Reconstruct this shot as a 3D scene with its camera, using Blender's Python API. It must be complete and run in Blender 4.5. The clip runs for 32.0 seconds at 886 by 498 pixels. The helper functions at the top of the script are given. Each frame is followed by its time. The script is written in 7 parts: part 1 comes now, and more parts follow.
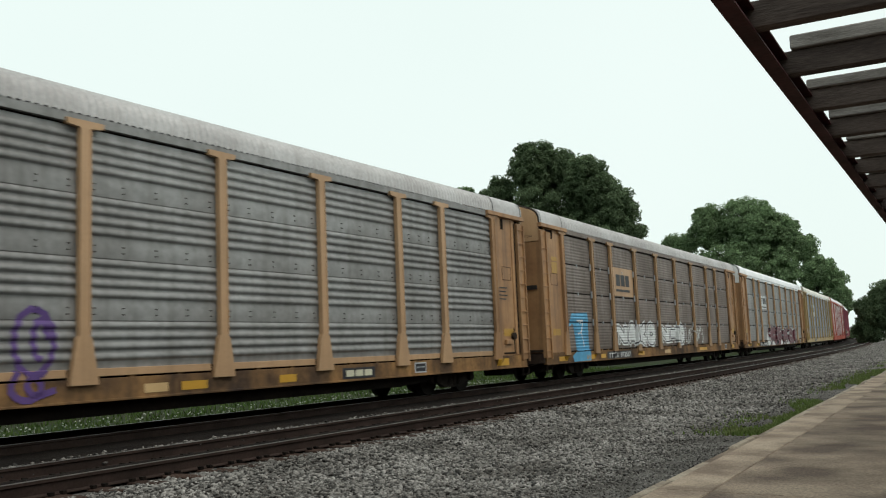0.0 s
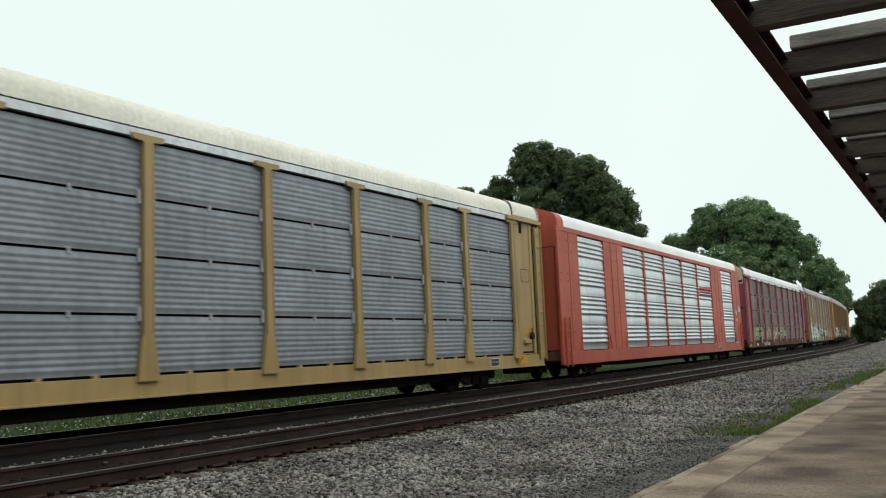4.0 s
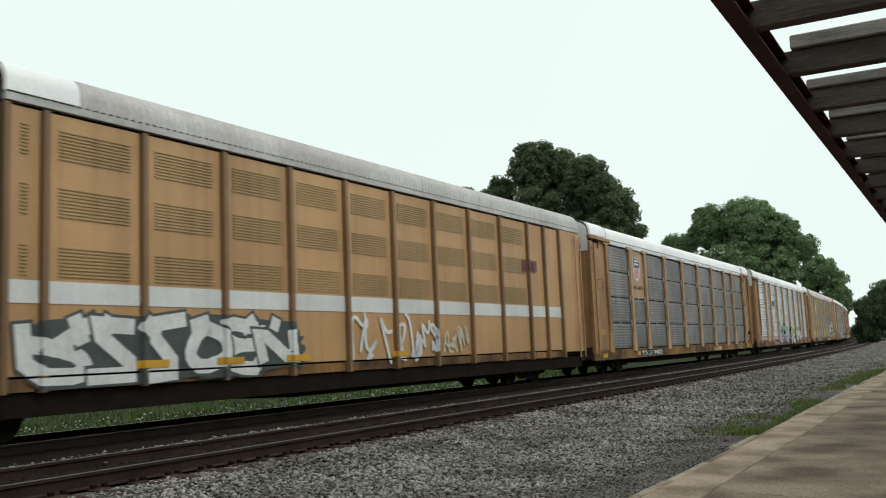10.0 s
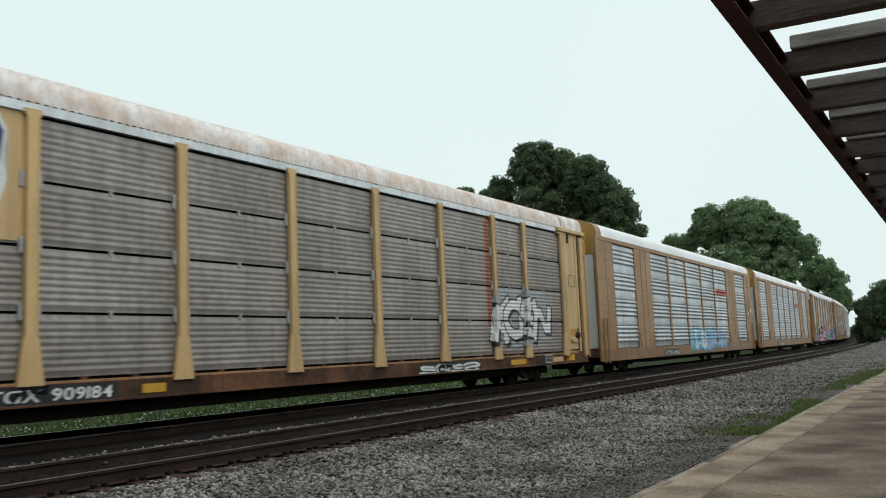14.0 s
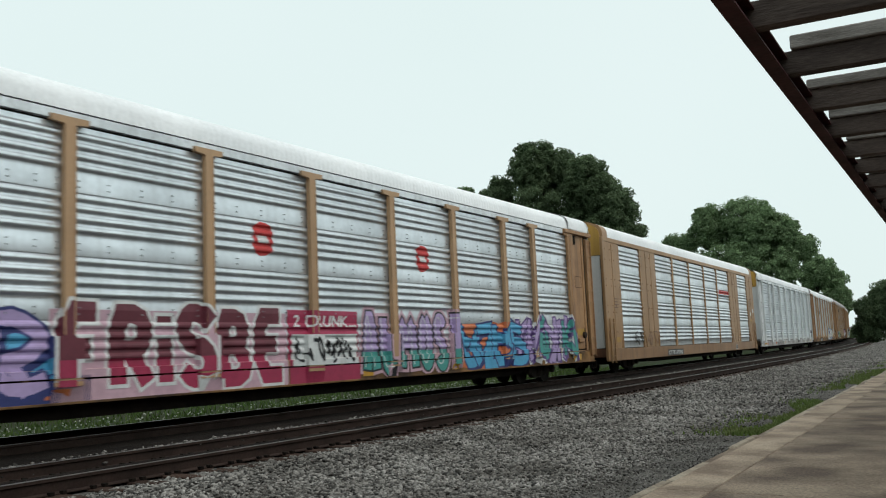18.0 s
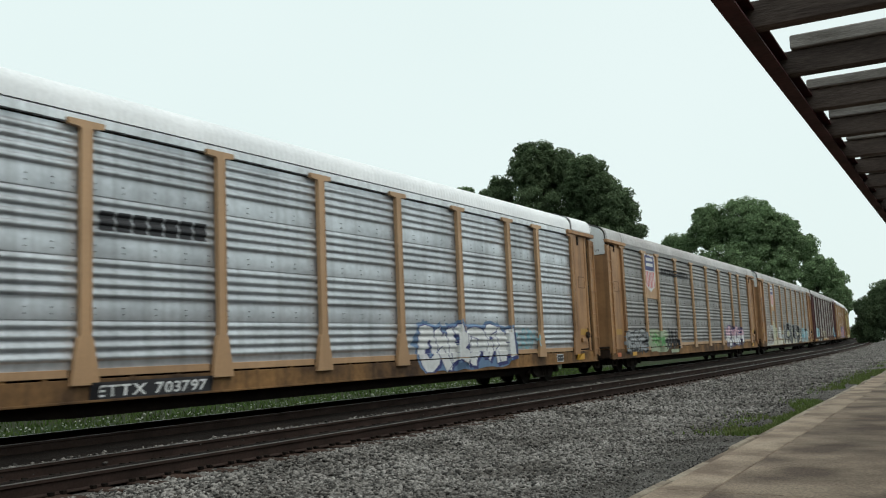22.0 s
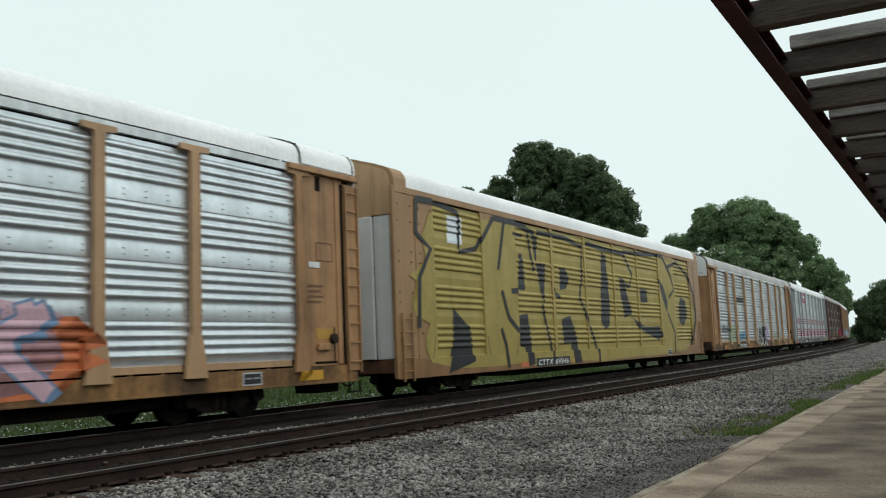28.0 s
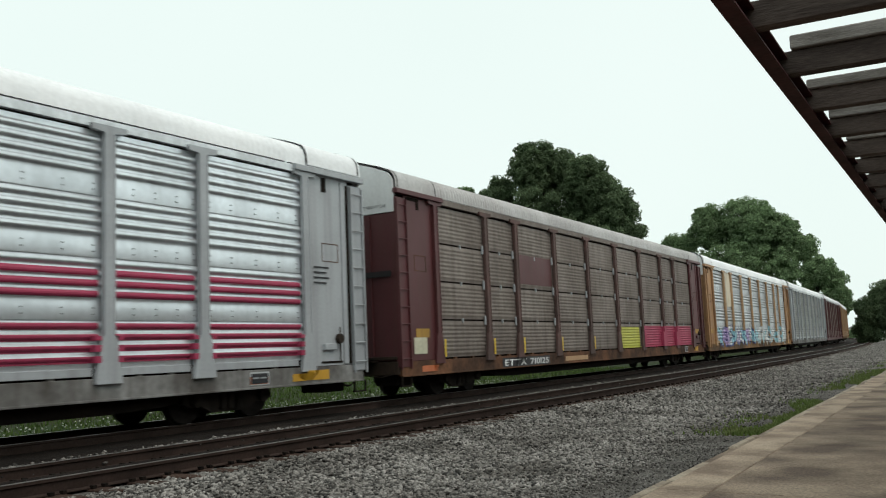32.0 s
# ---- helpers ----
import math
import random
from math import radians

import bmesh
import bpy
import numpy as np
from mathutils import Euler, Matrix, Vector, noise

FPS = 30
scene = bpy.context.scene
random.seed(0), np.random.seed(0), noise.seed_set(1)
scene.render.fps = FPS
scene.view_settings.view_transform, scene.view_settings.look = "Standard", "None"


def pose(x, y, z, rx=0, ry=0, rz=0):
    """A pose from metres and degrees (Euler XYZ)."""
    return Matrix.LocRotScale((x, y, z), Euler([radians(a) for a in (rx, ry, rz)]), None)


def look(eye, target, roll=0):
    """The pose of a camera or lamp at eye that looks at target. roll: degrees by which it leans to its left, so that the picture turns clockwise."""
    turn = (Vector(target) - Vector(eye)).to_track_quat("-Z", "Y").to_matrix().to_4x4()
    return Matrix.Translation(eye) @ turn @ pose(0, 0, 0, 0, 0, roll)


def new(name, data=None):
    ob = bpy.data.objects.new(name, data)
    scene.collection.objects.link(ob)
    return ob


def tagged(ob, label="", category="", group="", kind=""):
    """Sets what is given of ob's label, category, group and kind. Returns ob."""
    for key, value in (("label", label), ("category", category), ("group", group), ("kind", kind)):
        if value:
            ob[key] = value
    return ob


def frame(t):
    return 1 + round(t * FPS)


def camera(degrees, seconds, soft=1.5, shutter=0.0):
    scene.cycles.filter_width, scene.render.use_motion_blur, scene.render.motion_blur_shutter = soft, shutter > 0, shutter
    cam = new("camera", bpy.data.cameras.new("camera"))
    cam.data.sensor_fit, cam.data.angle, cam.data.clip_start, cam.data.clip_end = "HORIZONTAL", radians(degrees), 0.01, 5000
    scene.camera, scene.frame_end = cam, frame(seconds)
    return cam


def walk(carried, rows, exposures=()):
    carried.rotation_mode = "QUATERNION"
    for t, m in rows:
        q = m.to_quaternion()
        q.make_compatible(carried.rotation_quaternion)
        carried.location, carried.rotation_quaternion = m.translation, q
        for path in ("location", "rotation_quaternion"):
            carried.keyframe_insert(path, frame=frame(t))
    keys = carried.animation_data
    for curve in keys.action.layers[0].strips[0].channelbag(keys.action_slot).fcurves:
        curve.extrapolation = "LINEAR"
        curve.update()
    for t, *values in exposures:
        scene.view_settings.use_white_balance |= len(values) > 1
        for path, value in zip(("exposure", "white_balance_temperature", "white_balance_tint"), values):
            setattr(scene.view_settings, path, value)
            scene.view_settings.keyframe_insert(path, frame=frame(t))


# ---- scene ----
# One static view: a long train of closed car carriers runs past on the far one of two curved tracks.
# World: the eye stands at x = 0, y = 0; z = 0 is the top of the low rail; the tracks lead off along +y and curve left.

cam = camera(53.13, 32.0, soft=1.1, shutter=0.1)
EYE = Vector((0.0, 0.0, 1.3548))
PITCH, YAW, ROLL = radians(6.1355), radians(-31.7238), -1.612
AHEAD = Vector((math.sin(YAW) * math.cos(PITCH), math.cos(YAW) * math.cos(PITCH), math.sin(PITCH)))
VIEW = look(EYE, EYE + AHEAD, ROLL)
walk(cam, [(0.0, VIEW), (32.0, VIEW)],
     [(0.0, 0.0, 6500, 10), (10.5, 0.0, 6500, 10), (12.0, -0.1, 6300, 10), (21.0, -0.12, 6300, 10), (22.0, -0.08, 6330, 10), (23.0, 0.0, 6500, 10), (26.5, 0.0, 6500, 10), (27.5, -0.1, 6300, 9), (28.5, -0.1, 6300, 9), (29.5, 0.0, 6500, 10), (32.0, 0.0, 6500, 10)])

# ---- light: an overcast sky, a very wide weak sun ----
scene.view_settings.exposure = 0.0
world = bpy.data.worlds.new("overcast")
scene.world = world
world.use_nodes = True
wn, wl = world.node_tree.nodes, world.node_tree.links
sky = wn.new("ShaderNodeTexSky")
sky.sky_type = "NISHITA"
sky.sun_disc = False
sky.sun_elevation, sky.sun_rotation = radians(58), radians(250)
sky.air_density, sky.dust_density = 1.0, 4.0
haze = wn.new("ShaderNodeMix")
haze.data_type = "RGBA"
haze.inputs["Factor"].default_value = 0.93
cloud = wn.new("ShaderNodeTexNoise")
cloud.inputs["Scale"].default_value = 1.4
cloud.inputs["Detail"].default_value = 3.0
cloud_ramp = wn.new("ShaderNodeValToRGB")
cloud_ramp.color_ramp.elements[0].position, cloud_ramp.color_ramp.elements[1].position = 0.3, 0.75
cloud_ramp.color_ramp.elements[0].color = (7.8, 8.95, 8.5, 1)
cloud_ramp.color_ramp.elements[1].color = (8.3, 9.3, 8.9, 1)
wl.new(cloud.outputs["Fac"], cloud_ramp.inputs["Fac"])
wl.new(sky.outputs["Color"], haze.inputs["A"])
wl.new(cloud_ramp.outputs["Color"], haze.inputs["B"])
# thinner, brighter cloud on the sun's side
way = wn.new("ShaderNodeTexCoord")
xyz = wn.new("ShaderNodeSeparateXYZ")
wl.new(way.outputs["Generated"], xyz.inputs["Vector"])
thin = wn.new("ShaderNodeMapRange")
thin.interpolation_type = "SMOOTHSTEP"
thin.inputs["From Min"].default_value, thin.inputs["From Max"].default_value = 0.25, 0.9
thin.inputs["To Min"].default_value, thin.inputs["To Max"].default_value = 1.12, 1.40
wl.new(xyz.outputs["X"], thin.inputs["Value"])
gain = wn.new("ShaderNodeVectorMath")
gain.operation = "SCALE"
wl.new(haze.outputs["Result"], gain.inputs[0])
wl.new(thin.outputs["Result"], gain.inputs["Scale"])
wl.new(gain.outputs["Vector"], wn["Background"].inputs["Color"])
wn["Background"].inputs["Strength"].default_value = 0.1

sun = new("sun", bpy.data.lights.new("sun", "SUN"))
sun.data.energy, sun.data.angle, sun.data.color = 1.3, radians(40), (1.0, 0.87, 0.80)
sun.matrix_world = look((36, 16, 60), (0, 20, 0))

# ---- materials ----


def shader(name, colour, colour2=None, rough=0.6, metal=0.0, fine=40.0, coarse=1.5, mix=0.5, bump=0.1, bump_scale=None, streak=0.0,
           streak_colour=(0.05, 0.04, 0.03), vary=0.08, spec=0.5, stretch=(1, 1, 1), island=False, dist=0.02, world_space=False, spread=(0.35, 0.68)):
    """A surface of two tints in large patches, a fine grain, drips that run down, a value that differs from piece to piece, and relief."""
    m = bpy.data.materials.new(name)
    m.use_nodes = True
    n, l = m.node_tree.nodes, m.node_tree.links
    bsdf = n["Principled BSDF"]
    tex = n.new("ShaderNodeTexCoord")
    mp = n.new("ShaderNodeMapping")
    mp.inputs["Scale"].default_value = stretch
    l.new(n.new("ShaderNodeNewGeometry").outputs["Position"] if world_space else tex.outputs["Object"], mp.inputs["Vector"])
    big = n.new("ShaderNodeTexNoise")
    big.inputs["Scale"].default_value, big.inputs["Detail"].default_value = coarse, 7.0
    small = n.new("ShaderNodeTexNoise")
    small.inputs["Scale"].default_value, small.inputs["Detail"].default_value = fine, 3.0
    l.new(mp.outputs["Vector"], big.inputs["Vector"])
    l.new(mp.outputs["Vector"], small.inputs["Vector"])
    ramp = n.new("ShaderNodeValToRGB")
    ramp.color_ramp.elements[0].position, ramp.color_ramp.elements[1].position = spread
    ramp.color_ramp.elements[0].color = (*colour, 1)
    ramp.color_ramp.elements[1].color = (*(colour2 or [c * 0.7 for c in colour]), 1)
    l.new(big.outputs["Fac"], ramp.inputs["Fac"])
    grain = n.new("ShaderNodeMix")
    grain.data_type, grain.blend_type = "RGBA", "MULTIPLY"
    grain.inputs["Factor"].default_value = mix
    gr = n.new("ShaderNodeValToRGB")
    gr.color_ramp.elements[0].position, gr.color_ramp.elements[1].position = 0.3, 0.7
    gr.color_ramp.elements[0].color, gr.color_ramp.elements[1].color = (0.45, 0.45, 0.45, 1), (1.25, 1.25, 1.25, 1)
    l.new(small.outputs["Fac"], gr.inputs["Fac"])
    l.new(ramp.outputs["Color"], grain.inputs["A"])
    l.new(gr.outputs["Color"], grain.inputs["B"])
    out = grain.outputs["Result"]
    if streak > 0:
        sm = n.new("ShaderNodeMapping")
        sm.inputs["Scale"].default_value = (5.0, 5.0, 0.25)
        l.new(tex.outputs["Object"], sm.inputs["Vector"])
        sn = n.new("ShaderNodeTexNoise")
        sn.inputs["Scale"].default_value, sn.inputs["Detail"].default_value = 1.0, 6.0
        l.new(sm.outputs["Vector"], sn.inputs["Vector"])
        sr = n.new("ShaderNodeValToRGB")
        sr.color_ramp.elements[0].position, sr.color_ramp.elements[1].position = 0.46, 0.72
        sr.color_ramp.elements[0].color, sr.color_ramp.elements[1].color = (0, 0, 0, 1), (streak, streak, streak, 1)
        l.new(sn.outputs["Fac"], sr.inputs["Fac"])
        sx = n.new("ShaderNodeMix")
        sx.data_type = "RGBA"
        l.new(sr.outputs["Color"], sx.inputs["Factor"])
        l.new(out, sx.inputs["A"])
        sx.inputs["B"].default_value = (*streak_colour, 1)
        out = sx.outputs["Result"]
    if vary > 0:
        if island:
            rnd = n.new("ShaderNodeNewGeometry").outputs["Random Per Island"]
        else:
            rnd = n.new("ShaderNodeObjectInfo").outputs["Random"]
        mr = n.new("ShaderNodeMapRange")
        mr.inputs["To Min"].default_value, mr.inputs["To Max"].default_value = 1 - vary, 1 + vary
        l.new(rnd, mr.inputs["Value"])
        hv = n.new("ShaderNodeHueSaturation")
        l.new(mr.outputs["Result"], hv.inputs["Value"])
        l.new(out, hv.inputs["Color"])
        out = hv.outputs["Color"]
    l.new(out, bsdf.inputs["Base Color"])
    bsdf.inputs["Metallic"].default_value = metal
    bsdf.inputs["Specular IOR Level"].default_value = spec
    rr = n.new("ShaderNodeMapRange")
    rr.inputs["To Min"].default_value, rr.inputs["To Max"].default_value = max(rough - 0.12, 0.05), min(rough + 0.12, 1.0)
    l.new(big.outputs["Fac"], rr.inputs["Value"])
    l.new(rr.outputs["Result"], bsdf.inputs["Roughness"])
    if bump > 0:
        b = n.new("ShaderNodeBump")
        b.inputs["Strength"].default_value, b.inputs["Distance"].default_value = bump, dist
        src = small
        if bump_scale:
            src = n.new("ShaderNodeTexNoise")
            src.inputs["Scale"].default_value, src.inputs["Detail"].default_value = bump_scale, 6.0
            l.new(mp.outputs["Vector"], src.inputs["Vector"])
        l.new(src.outputs["Fac"], b.inputs["Height"])
        l.new(b.outputs["Normal"], bsdf.inputs["Normal"])
    return m


def paint(name, colour, dirt=0.35, rough=0.5, dark=(0.06, 0.04, 0.025)):
    return shader(name, colour, [c * 0.82 for c in colour], rough=rough, fine=18, coarse=0.7, mix=0.12, bump=0.03, streak=dirt * 0.75, streak_colour=dark, vary=0.06, spec=0.45)


TAN = paint("tan_paint", (0.43, 0.268, 0.145), dirt=0.25)
TAN_GRIMED = shader("grimed_ochre_tan_paint", (0.30, 0.165, 0.065), (0.040, 0.027, 0.021), rough=0.8, fine=9, coarse=0.75, mix=0.45, bump=0.08, streak=0.5, streak_colour=(0.035, 0.024, 0.018), vary=0.08, spec=0.2)
TAN_SIDE = paint("stained_tan_paint", (0.315, 0.182, 0.084), dirt=0.25)
# soot-streaked tan, its base also darkened for the shade between car ends
TAN_END = shader("soot_stained_tan_with_end_shade", (0.37, 0.205, 0.092), (0.25, 0.132, 0.062), rough=0.55, fine=7, coarse=0.9, mix=0.2, bump=0.04, streak=0.45, streak_colour=(0.07, 0.042, 0.026), vary=0.07, spec=0.4)
TAN_PALE = paint("pale_tan_paint", (0.56, 0.38, 0.18))
TAN_OLIVE = paint("olive_tan_paint", (0.36, 0.25, 0.10))
RED = paint("orange_red_paint", (0.42, 0.072, 0.040), dirt=0.35)
PINK = paint("faded_pink_paint", (0.34, 0.085, 0.118), dirt=0.5)
MAROON = paint("maroon_paint", (0.085, 0.022, 0.025))
WHITE = paint("white_paint", (0.63, 0.645, 0.65), dirt=0.14)
GALV_DIM = shader("dim_grey_sheet", (0.225, 0.222, 0.222), (0.16, 0.157, 0.156), rough=0.55, metal=0.3, fine=7, coarse=0.6, mix=0.3, bump=0.05, streak=0.35, streak_colour=(0.08, 0.07, 0.063), vary=0.06, spec=0.35)
GALV_TAUPE = shader("taupe_grimed_sheet", (0.33, 0.30, 0.275), (0.24, 0.215, 0.195), rough=0.5, metal=0.35, fine=7, coarse=0.6, mix=0.35, bump=0.06, streak=0.35, streak_colour=(0.10, 0.08, 0.07), vary=0.06, spec=0.35)
GREY = paint("grey_paint", (0.36, 0.38, 0.40), dirt=0.3)
YELLOW = paint("ochre_yellow_paint", (0.42, 0.24, 0.04), dirt=0.45)
BLACK = paint("black_paint", (0.015, 0.014, 0.015), dirt=0.1)
CREAM = paint("cream_paint", (0.62, 0.55, 0.42), dirt=0.4)
# dirt-streaked tan, darkened to carry the shade down the posts' sides
TAN_POST = paint("shade_darkened_tan_paint", (0.21, 0.12, 0.058), dirt=0.45)
GREY_GRIMED = shader("grimed_grey_paint", (0.24, 0.24, 0.235), (0.06, 0.052, 0.046), rough=0.8, fine=9, coarse=0.75, mix=0.45, bump=0.08, streak=0.5, streak_colour=(0.05, 0.04, 0.034), vary=0.08, spec=0.2)
WHITE_GRIMED = shader("grimed_white_paint", (0.50, 0.505, 0.50), (0.22, 0.20, 0.185), rough=0.7, fine=9, coarse=0.9, mix=0.4, bump=0.06, streak=0.5, streak_colour=(0.10, 0.085, 0.07), vary=0.06, spec=0.25)
TAN_WARM = paint("warm_tan_paint", (0.46, 0.27, 0.122), dirt=0.28)
TAN_SILL = paint("dark_tan_paint", (0.25, 0.13, 0.052), dirt=0.55)
GALV = shader("galvanised_sheet", (0.72, 0.75, 0.785), (0.58, 0.61, 0.64), rough=0.33, metal=0.76, fine=9, coarse=0.8, mix=0.16, bump=0.03, streak=0.14, streak_colour=(0.18, 0.17, 0.16), vary=0.08)
GALV_GREY = shader("weathered_grey_sheet", (0.29, 0.29, 0.285), (0.21, 0.207, 0.20), rough=0.55, metal=0.35, fine=7, coarse=0.6, mix=0.35, bump=0.06, streak=0.35, streak_colour=(0.09, 0.078, 0.068), vary=0.06, spec=0.35)
GALV_BROWN = shader("brown_grimed_sheet", (0.215, 0.185, 0.165), (0.14, 0.115, 0.10), rough=0.65, metal=0.2, fine=7, coarse=0.6, mix=0.35, bump=0.06, streak=0.45, streak_colour=(0.06, 0.045, 0.036), vary=0.06, spec=0.3)
GALV_WHITE = shader("white_coated_sheet", (0.66, 0.69, 0.71), (0.52, 0.55, 0.57), rough=0.4, metal=0.35, fine=9, coarse=0.8, mix=0.3, bump=0.05, streak=0.3, streak_colour=(0.2, 0.2, 0.2), vary=0.08)
ROOF_WHITE = shader("white_roof_sheet", (0.80, 0.82, 0.83), (0.70, 0.725, 0.74), rough=0.5, fine=14, coarse=0.5, mix=0.15, bump=0.05, streak=0.08, streak_colour=(0.35, 0.34, 0.32), vary=0.04)
ROOF_GREY = shader("grey_roof_sheet", (0.46, 0.455, 0.45), (0.36, 0.35, 0.345), rough=0.55, metal=0.15, fine=14, coarse=0.5, mix=0.3, bump=0.06, streak=0.25, streak_colour=(0.2, 0.17, 0.15), vary=0.04)
ROOF_RUST = shader("rust_spotted_roof_sheet", (0.70, 0.68, 0.67), (0.56, 0.45, 0.38), rough=0.6, metal=0.1, fine=10, coarse=2.4, mix=0.3, bump=0.06, streak=0.3, streak_colour=(0.34, 0.20, 0.13), vary=0.04)
ROOF_CREAM = shader("cream_roof_sheet", (0.70, 0.70, 0.63), (0.60, 0.60, 0.52), rough=0.5, fine=14, coarse=0.5, mix=0.25, bump=0.05, streak=0.15, streak_colour=(0.3, 0.27, 0.2), vary=0.04)
GALV_BLUE = shader("blue_grey_sheet", (0.25, 0.275, 0.31), (0.19, 0.21, 0.235), rough=0.55, metal=0.25, fine=7, coarse=0.6, mix=0.3, bump=0.05, streak=0.25, streak_colour=(0.09, 0.09, 0.095), vary=0.05)
GALV_DULL = shader("streaked_dull_sheet", (0.56, 0.585, 0.615), (0.41, 0.43, 0.455), rough=0.40, metal=0.6, fine=9, coarse=0.9, mix=0.22, bump=0.04, streak=0.32, streak_colour=(0.13, 0.12, 0.115), vary=0.08)
GOLD_SHEET = shader("gold_sprayed_sheet", (0.34, 0.265, 0.065), (0.28, 0.21, 0.05), rough=0.5, metal=0.1, fine=9, coarse=0.8, mix=0.3, bump=0.06, streak=0.2, streak_colour=(0.12, 0.10, 0.05), vary=0.05)
RUST = shader("rusty_brown_paint", (0.17, 0.082, 0.045), (0.040, 0.027, 0.021), rough=0.85, fine=9, coarse=0.9, mix=0.5, bump=0.1, streak=0.5, streak_colour=(0.04, 0.026, 0.02), vary=0.08, spec=0.15)
ORANGE_POST = paint("rust_orange_paint", (0.36, 0.10, 0.04))
BROWN_SCRAWL = paint("brown_scrawl_paint", (0.16, 0.075, 0.035), dirt=0.1)
SOOT = shader("sooty_brown_steel", (0.045, 0.03, 0.022), (0.015, 0.012, 0.010), rough=0.85, fine=9, coarse=1.2, mix=0.4, bump=0.08, vary=0.1, spec=0.15)
MAROON_GRIMED = shader("grimed_maroon_paint", (0.115, 0.062, 0.055), (0.075, 0.05, 0.045), rough=0.7, fine=9, coarse=0.9, mix=0.35, bump=0.05, streak=0.3, streak_colour=(0.06, 0.045, 0.038), vary=0.06, spec=0.3)
AMBER = paint("amber_reflector_paint", (0.55, 0.30, 0.025), dirt=0.2)
# near-black ballast; under the train its colour also holds the cast shade
DARK_BALLAST = shader("dark_and_shaded_ballast", (0.013, 0.011, 0.010), (0.024, 0.020, 0.017), rough=0.95, fine=26, coarse=0.9, mix=0.8, bump=0.9, bump_scale=22, vary=0, dist=0.05, spec=0.08)
TRUCK_STEEL = shader("dusty_truck_casting", (0.040, 0.031, 0.026), (0.018, 0.014, 0.012), rough=0.85, fine=10, coarse=2.5, mix=0.4, bump=0.12, spec=0.15)
# black for running gear; also paints the shade inside cars and in gaps
UNDER = shader("grimed_steel_and_gap_shade", (0.010, 0.008, 0.007), (0.018, 0.013, 0.010), rough=0.85, fine=12, coarse=2, mix=0.4, bump=0.1, spec=0.06)
WHEEL = shader("worn_wheel_steel", (0.022, 0.017, 0.015), (0.014, 0.011, 0.010), rough=0.8, fine=12, coarse=3, bump=0.05, spec=0.12)
RAIL = shader("rusty_rail_steel", (0.044, 0.029, 0.024), (0.028, 0.019, 0.016), rough=0.85, fine=30, coarse=2, mix=0.4, bump=0.15, spec=0.12)
RAIL_TOP = shader("polished_rail_head", (0.26, 0.25, 0.24), (0.20, 0.18, 0.17), rough=0.45, metal=0.8, fine=30, coarse=1, bump=0.02)
TIE = shader("old_tie_timber", (0.060, 0.038, 0.029), (0.034, 0.022, 0.018), rough=0.95, fine=30, coarse=3, stretch=(1, 8, 4), bump=0.4, vary=0.2, spec=0.08)
BALLAST = shader("ballast_bed", (0.155, 0.147, 0.136), (0.095, 0.088, 0.08), rough=0.95, fine=45, coarse=1.2, mix=0.85, bump=0.9, bump_scale=36, vary=0, dist=0.05, spec=0.1)
STONE = shader("grey_ballast_stone", (0.205, 0.197, 0.184), (0.098, 0.092, 0.084), rough=0.9, fine=30, coarse=0.8, mix=0.35, bump=0.2, vary=0.85, island=True, spec=0.2)
GRASS_SOIL = shader("grassy_soil", (0.020, 0.036, 0.010), (0.032, 0.034, 0.018), rough=0.95, fine=14, coarse=0.35, mix=0.6, bump=0.6, vary=0, spec=0.05)
BLADE = shader("grass_blade", (0.055, 0.095, 0.026), (0.085, 0.12, 0.04), rough=0.9, fine=6, coarse=0.8, mix=0.2, bump=0, vary=0.5, island=True, spec=0.03)
MOSS = shader("short_verge_grass", (0.11, 0.165, 0.045), (0.15, 0.175, 0.07), rough=0.85, fine=6, coarse=1.6, mix=0.2, bump=0, vary=0.35, island=True, spec=0.05)
FLOWER = shader("white_clover_bloom", (0.5, 0.53, 0.46), (0.42, 0.45, 0.38), rough=0.8, bump=0, vary=0.1, island=True)
LEAF_DARK = shader("dark_green_leaf", (0.092, 0.134, 0.070), (0.122, 0.17, 0.09), rough=0.75, fine=3, coarse=0.35, mix=0.2, bump=0, vary=0.35, island=True, spec=0.15)
# leaf green of the farther trees, lightened so the colour holds the haze
LEAF = shader("hazed_green_leaf", (0.165, 0.245, 0.122), (0.19, 0.275, 0.142), rough=0.75, fine=3, coarse=0.35, mix=0.2, bump=0, vary=0.35, island=True, spec=0.15)


def leafy(m, share):
    """Lets light through the leaves."""
    n, l = m.node_tree.nodes, m.node_tree.links
    bsdf, out = n["Principled BSDF"], n["Material Output"]
    thin, both = n.new("ShaderNodeBsdfTranslucent"), n.new("ShaderNodeMixShader")
    l.new(bsdf.inputs["Base Color"].links[0].from_socket, thin.inputs["Color"])
    both.inputs["Fac"].default_value = share
    l.new(bsdf.outputs["BSDF"], both.inputs[1])
    l.new(thin.outputs["BSDF"], both.inputs[2])
    l.new(both.outputs["Shader"], out.inputs["Surface"])


for leaf_material in (LEAF, LEAF_DARK, MOSS, BLADE):
    leafy(leaf_material, 0.4)
BARK = shader("bark", (0.07, 0.055, 0.045), (0.04, 0.03, 0.025), rough=0.95, fine=12, coarse=2, stretch=(3, 3, 0.6), bump=0.6)
CONCRETE = shader("stained_concrete", (0.32, 0.248, 0.185), (0.13, 0.095, 0.074), rough=0.9, fine=45, coarse=0.8, mix=0.75, bump=0.3, vary=0.07, spec=0.2, world_space=True, spread=(0.39, 0.62))
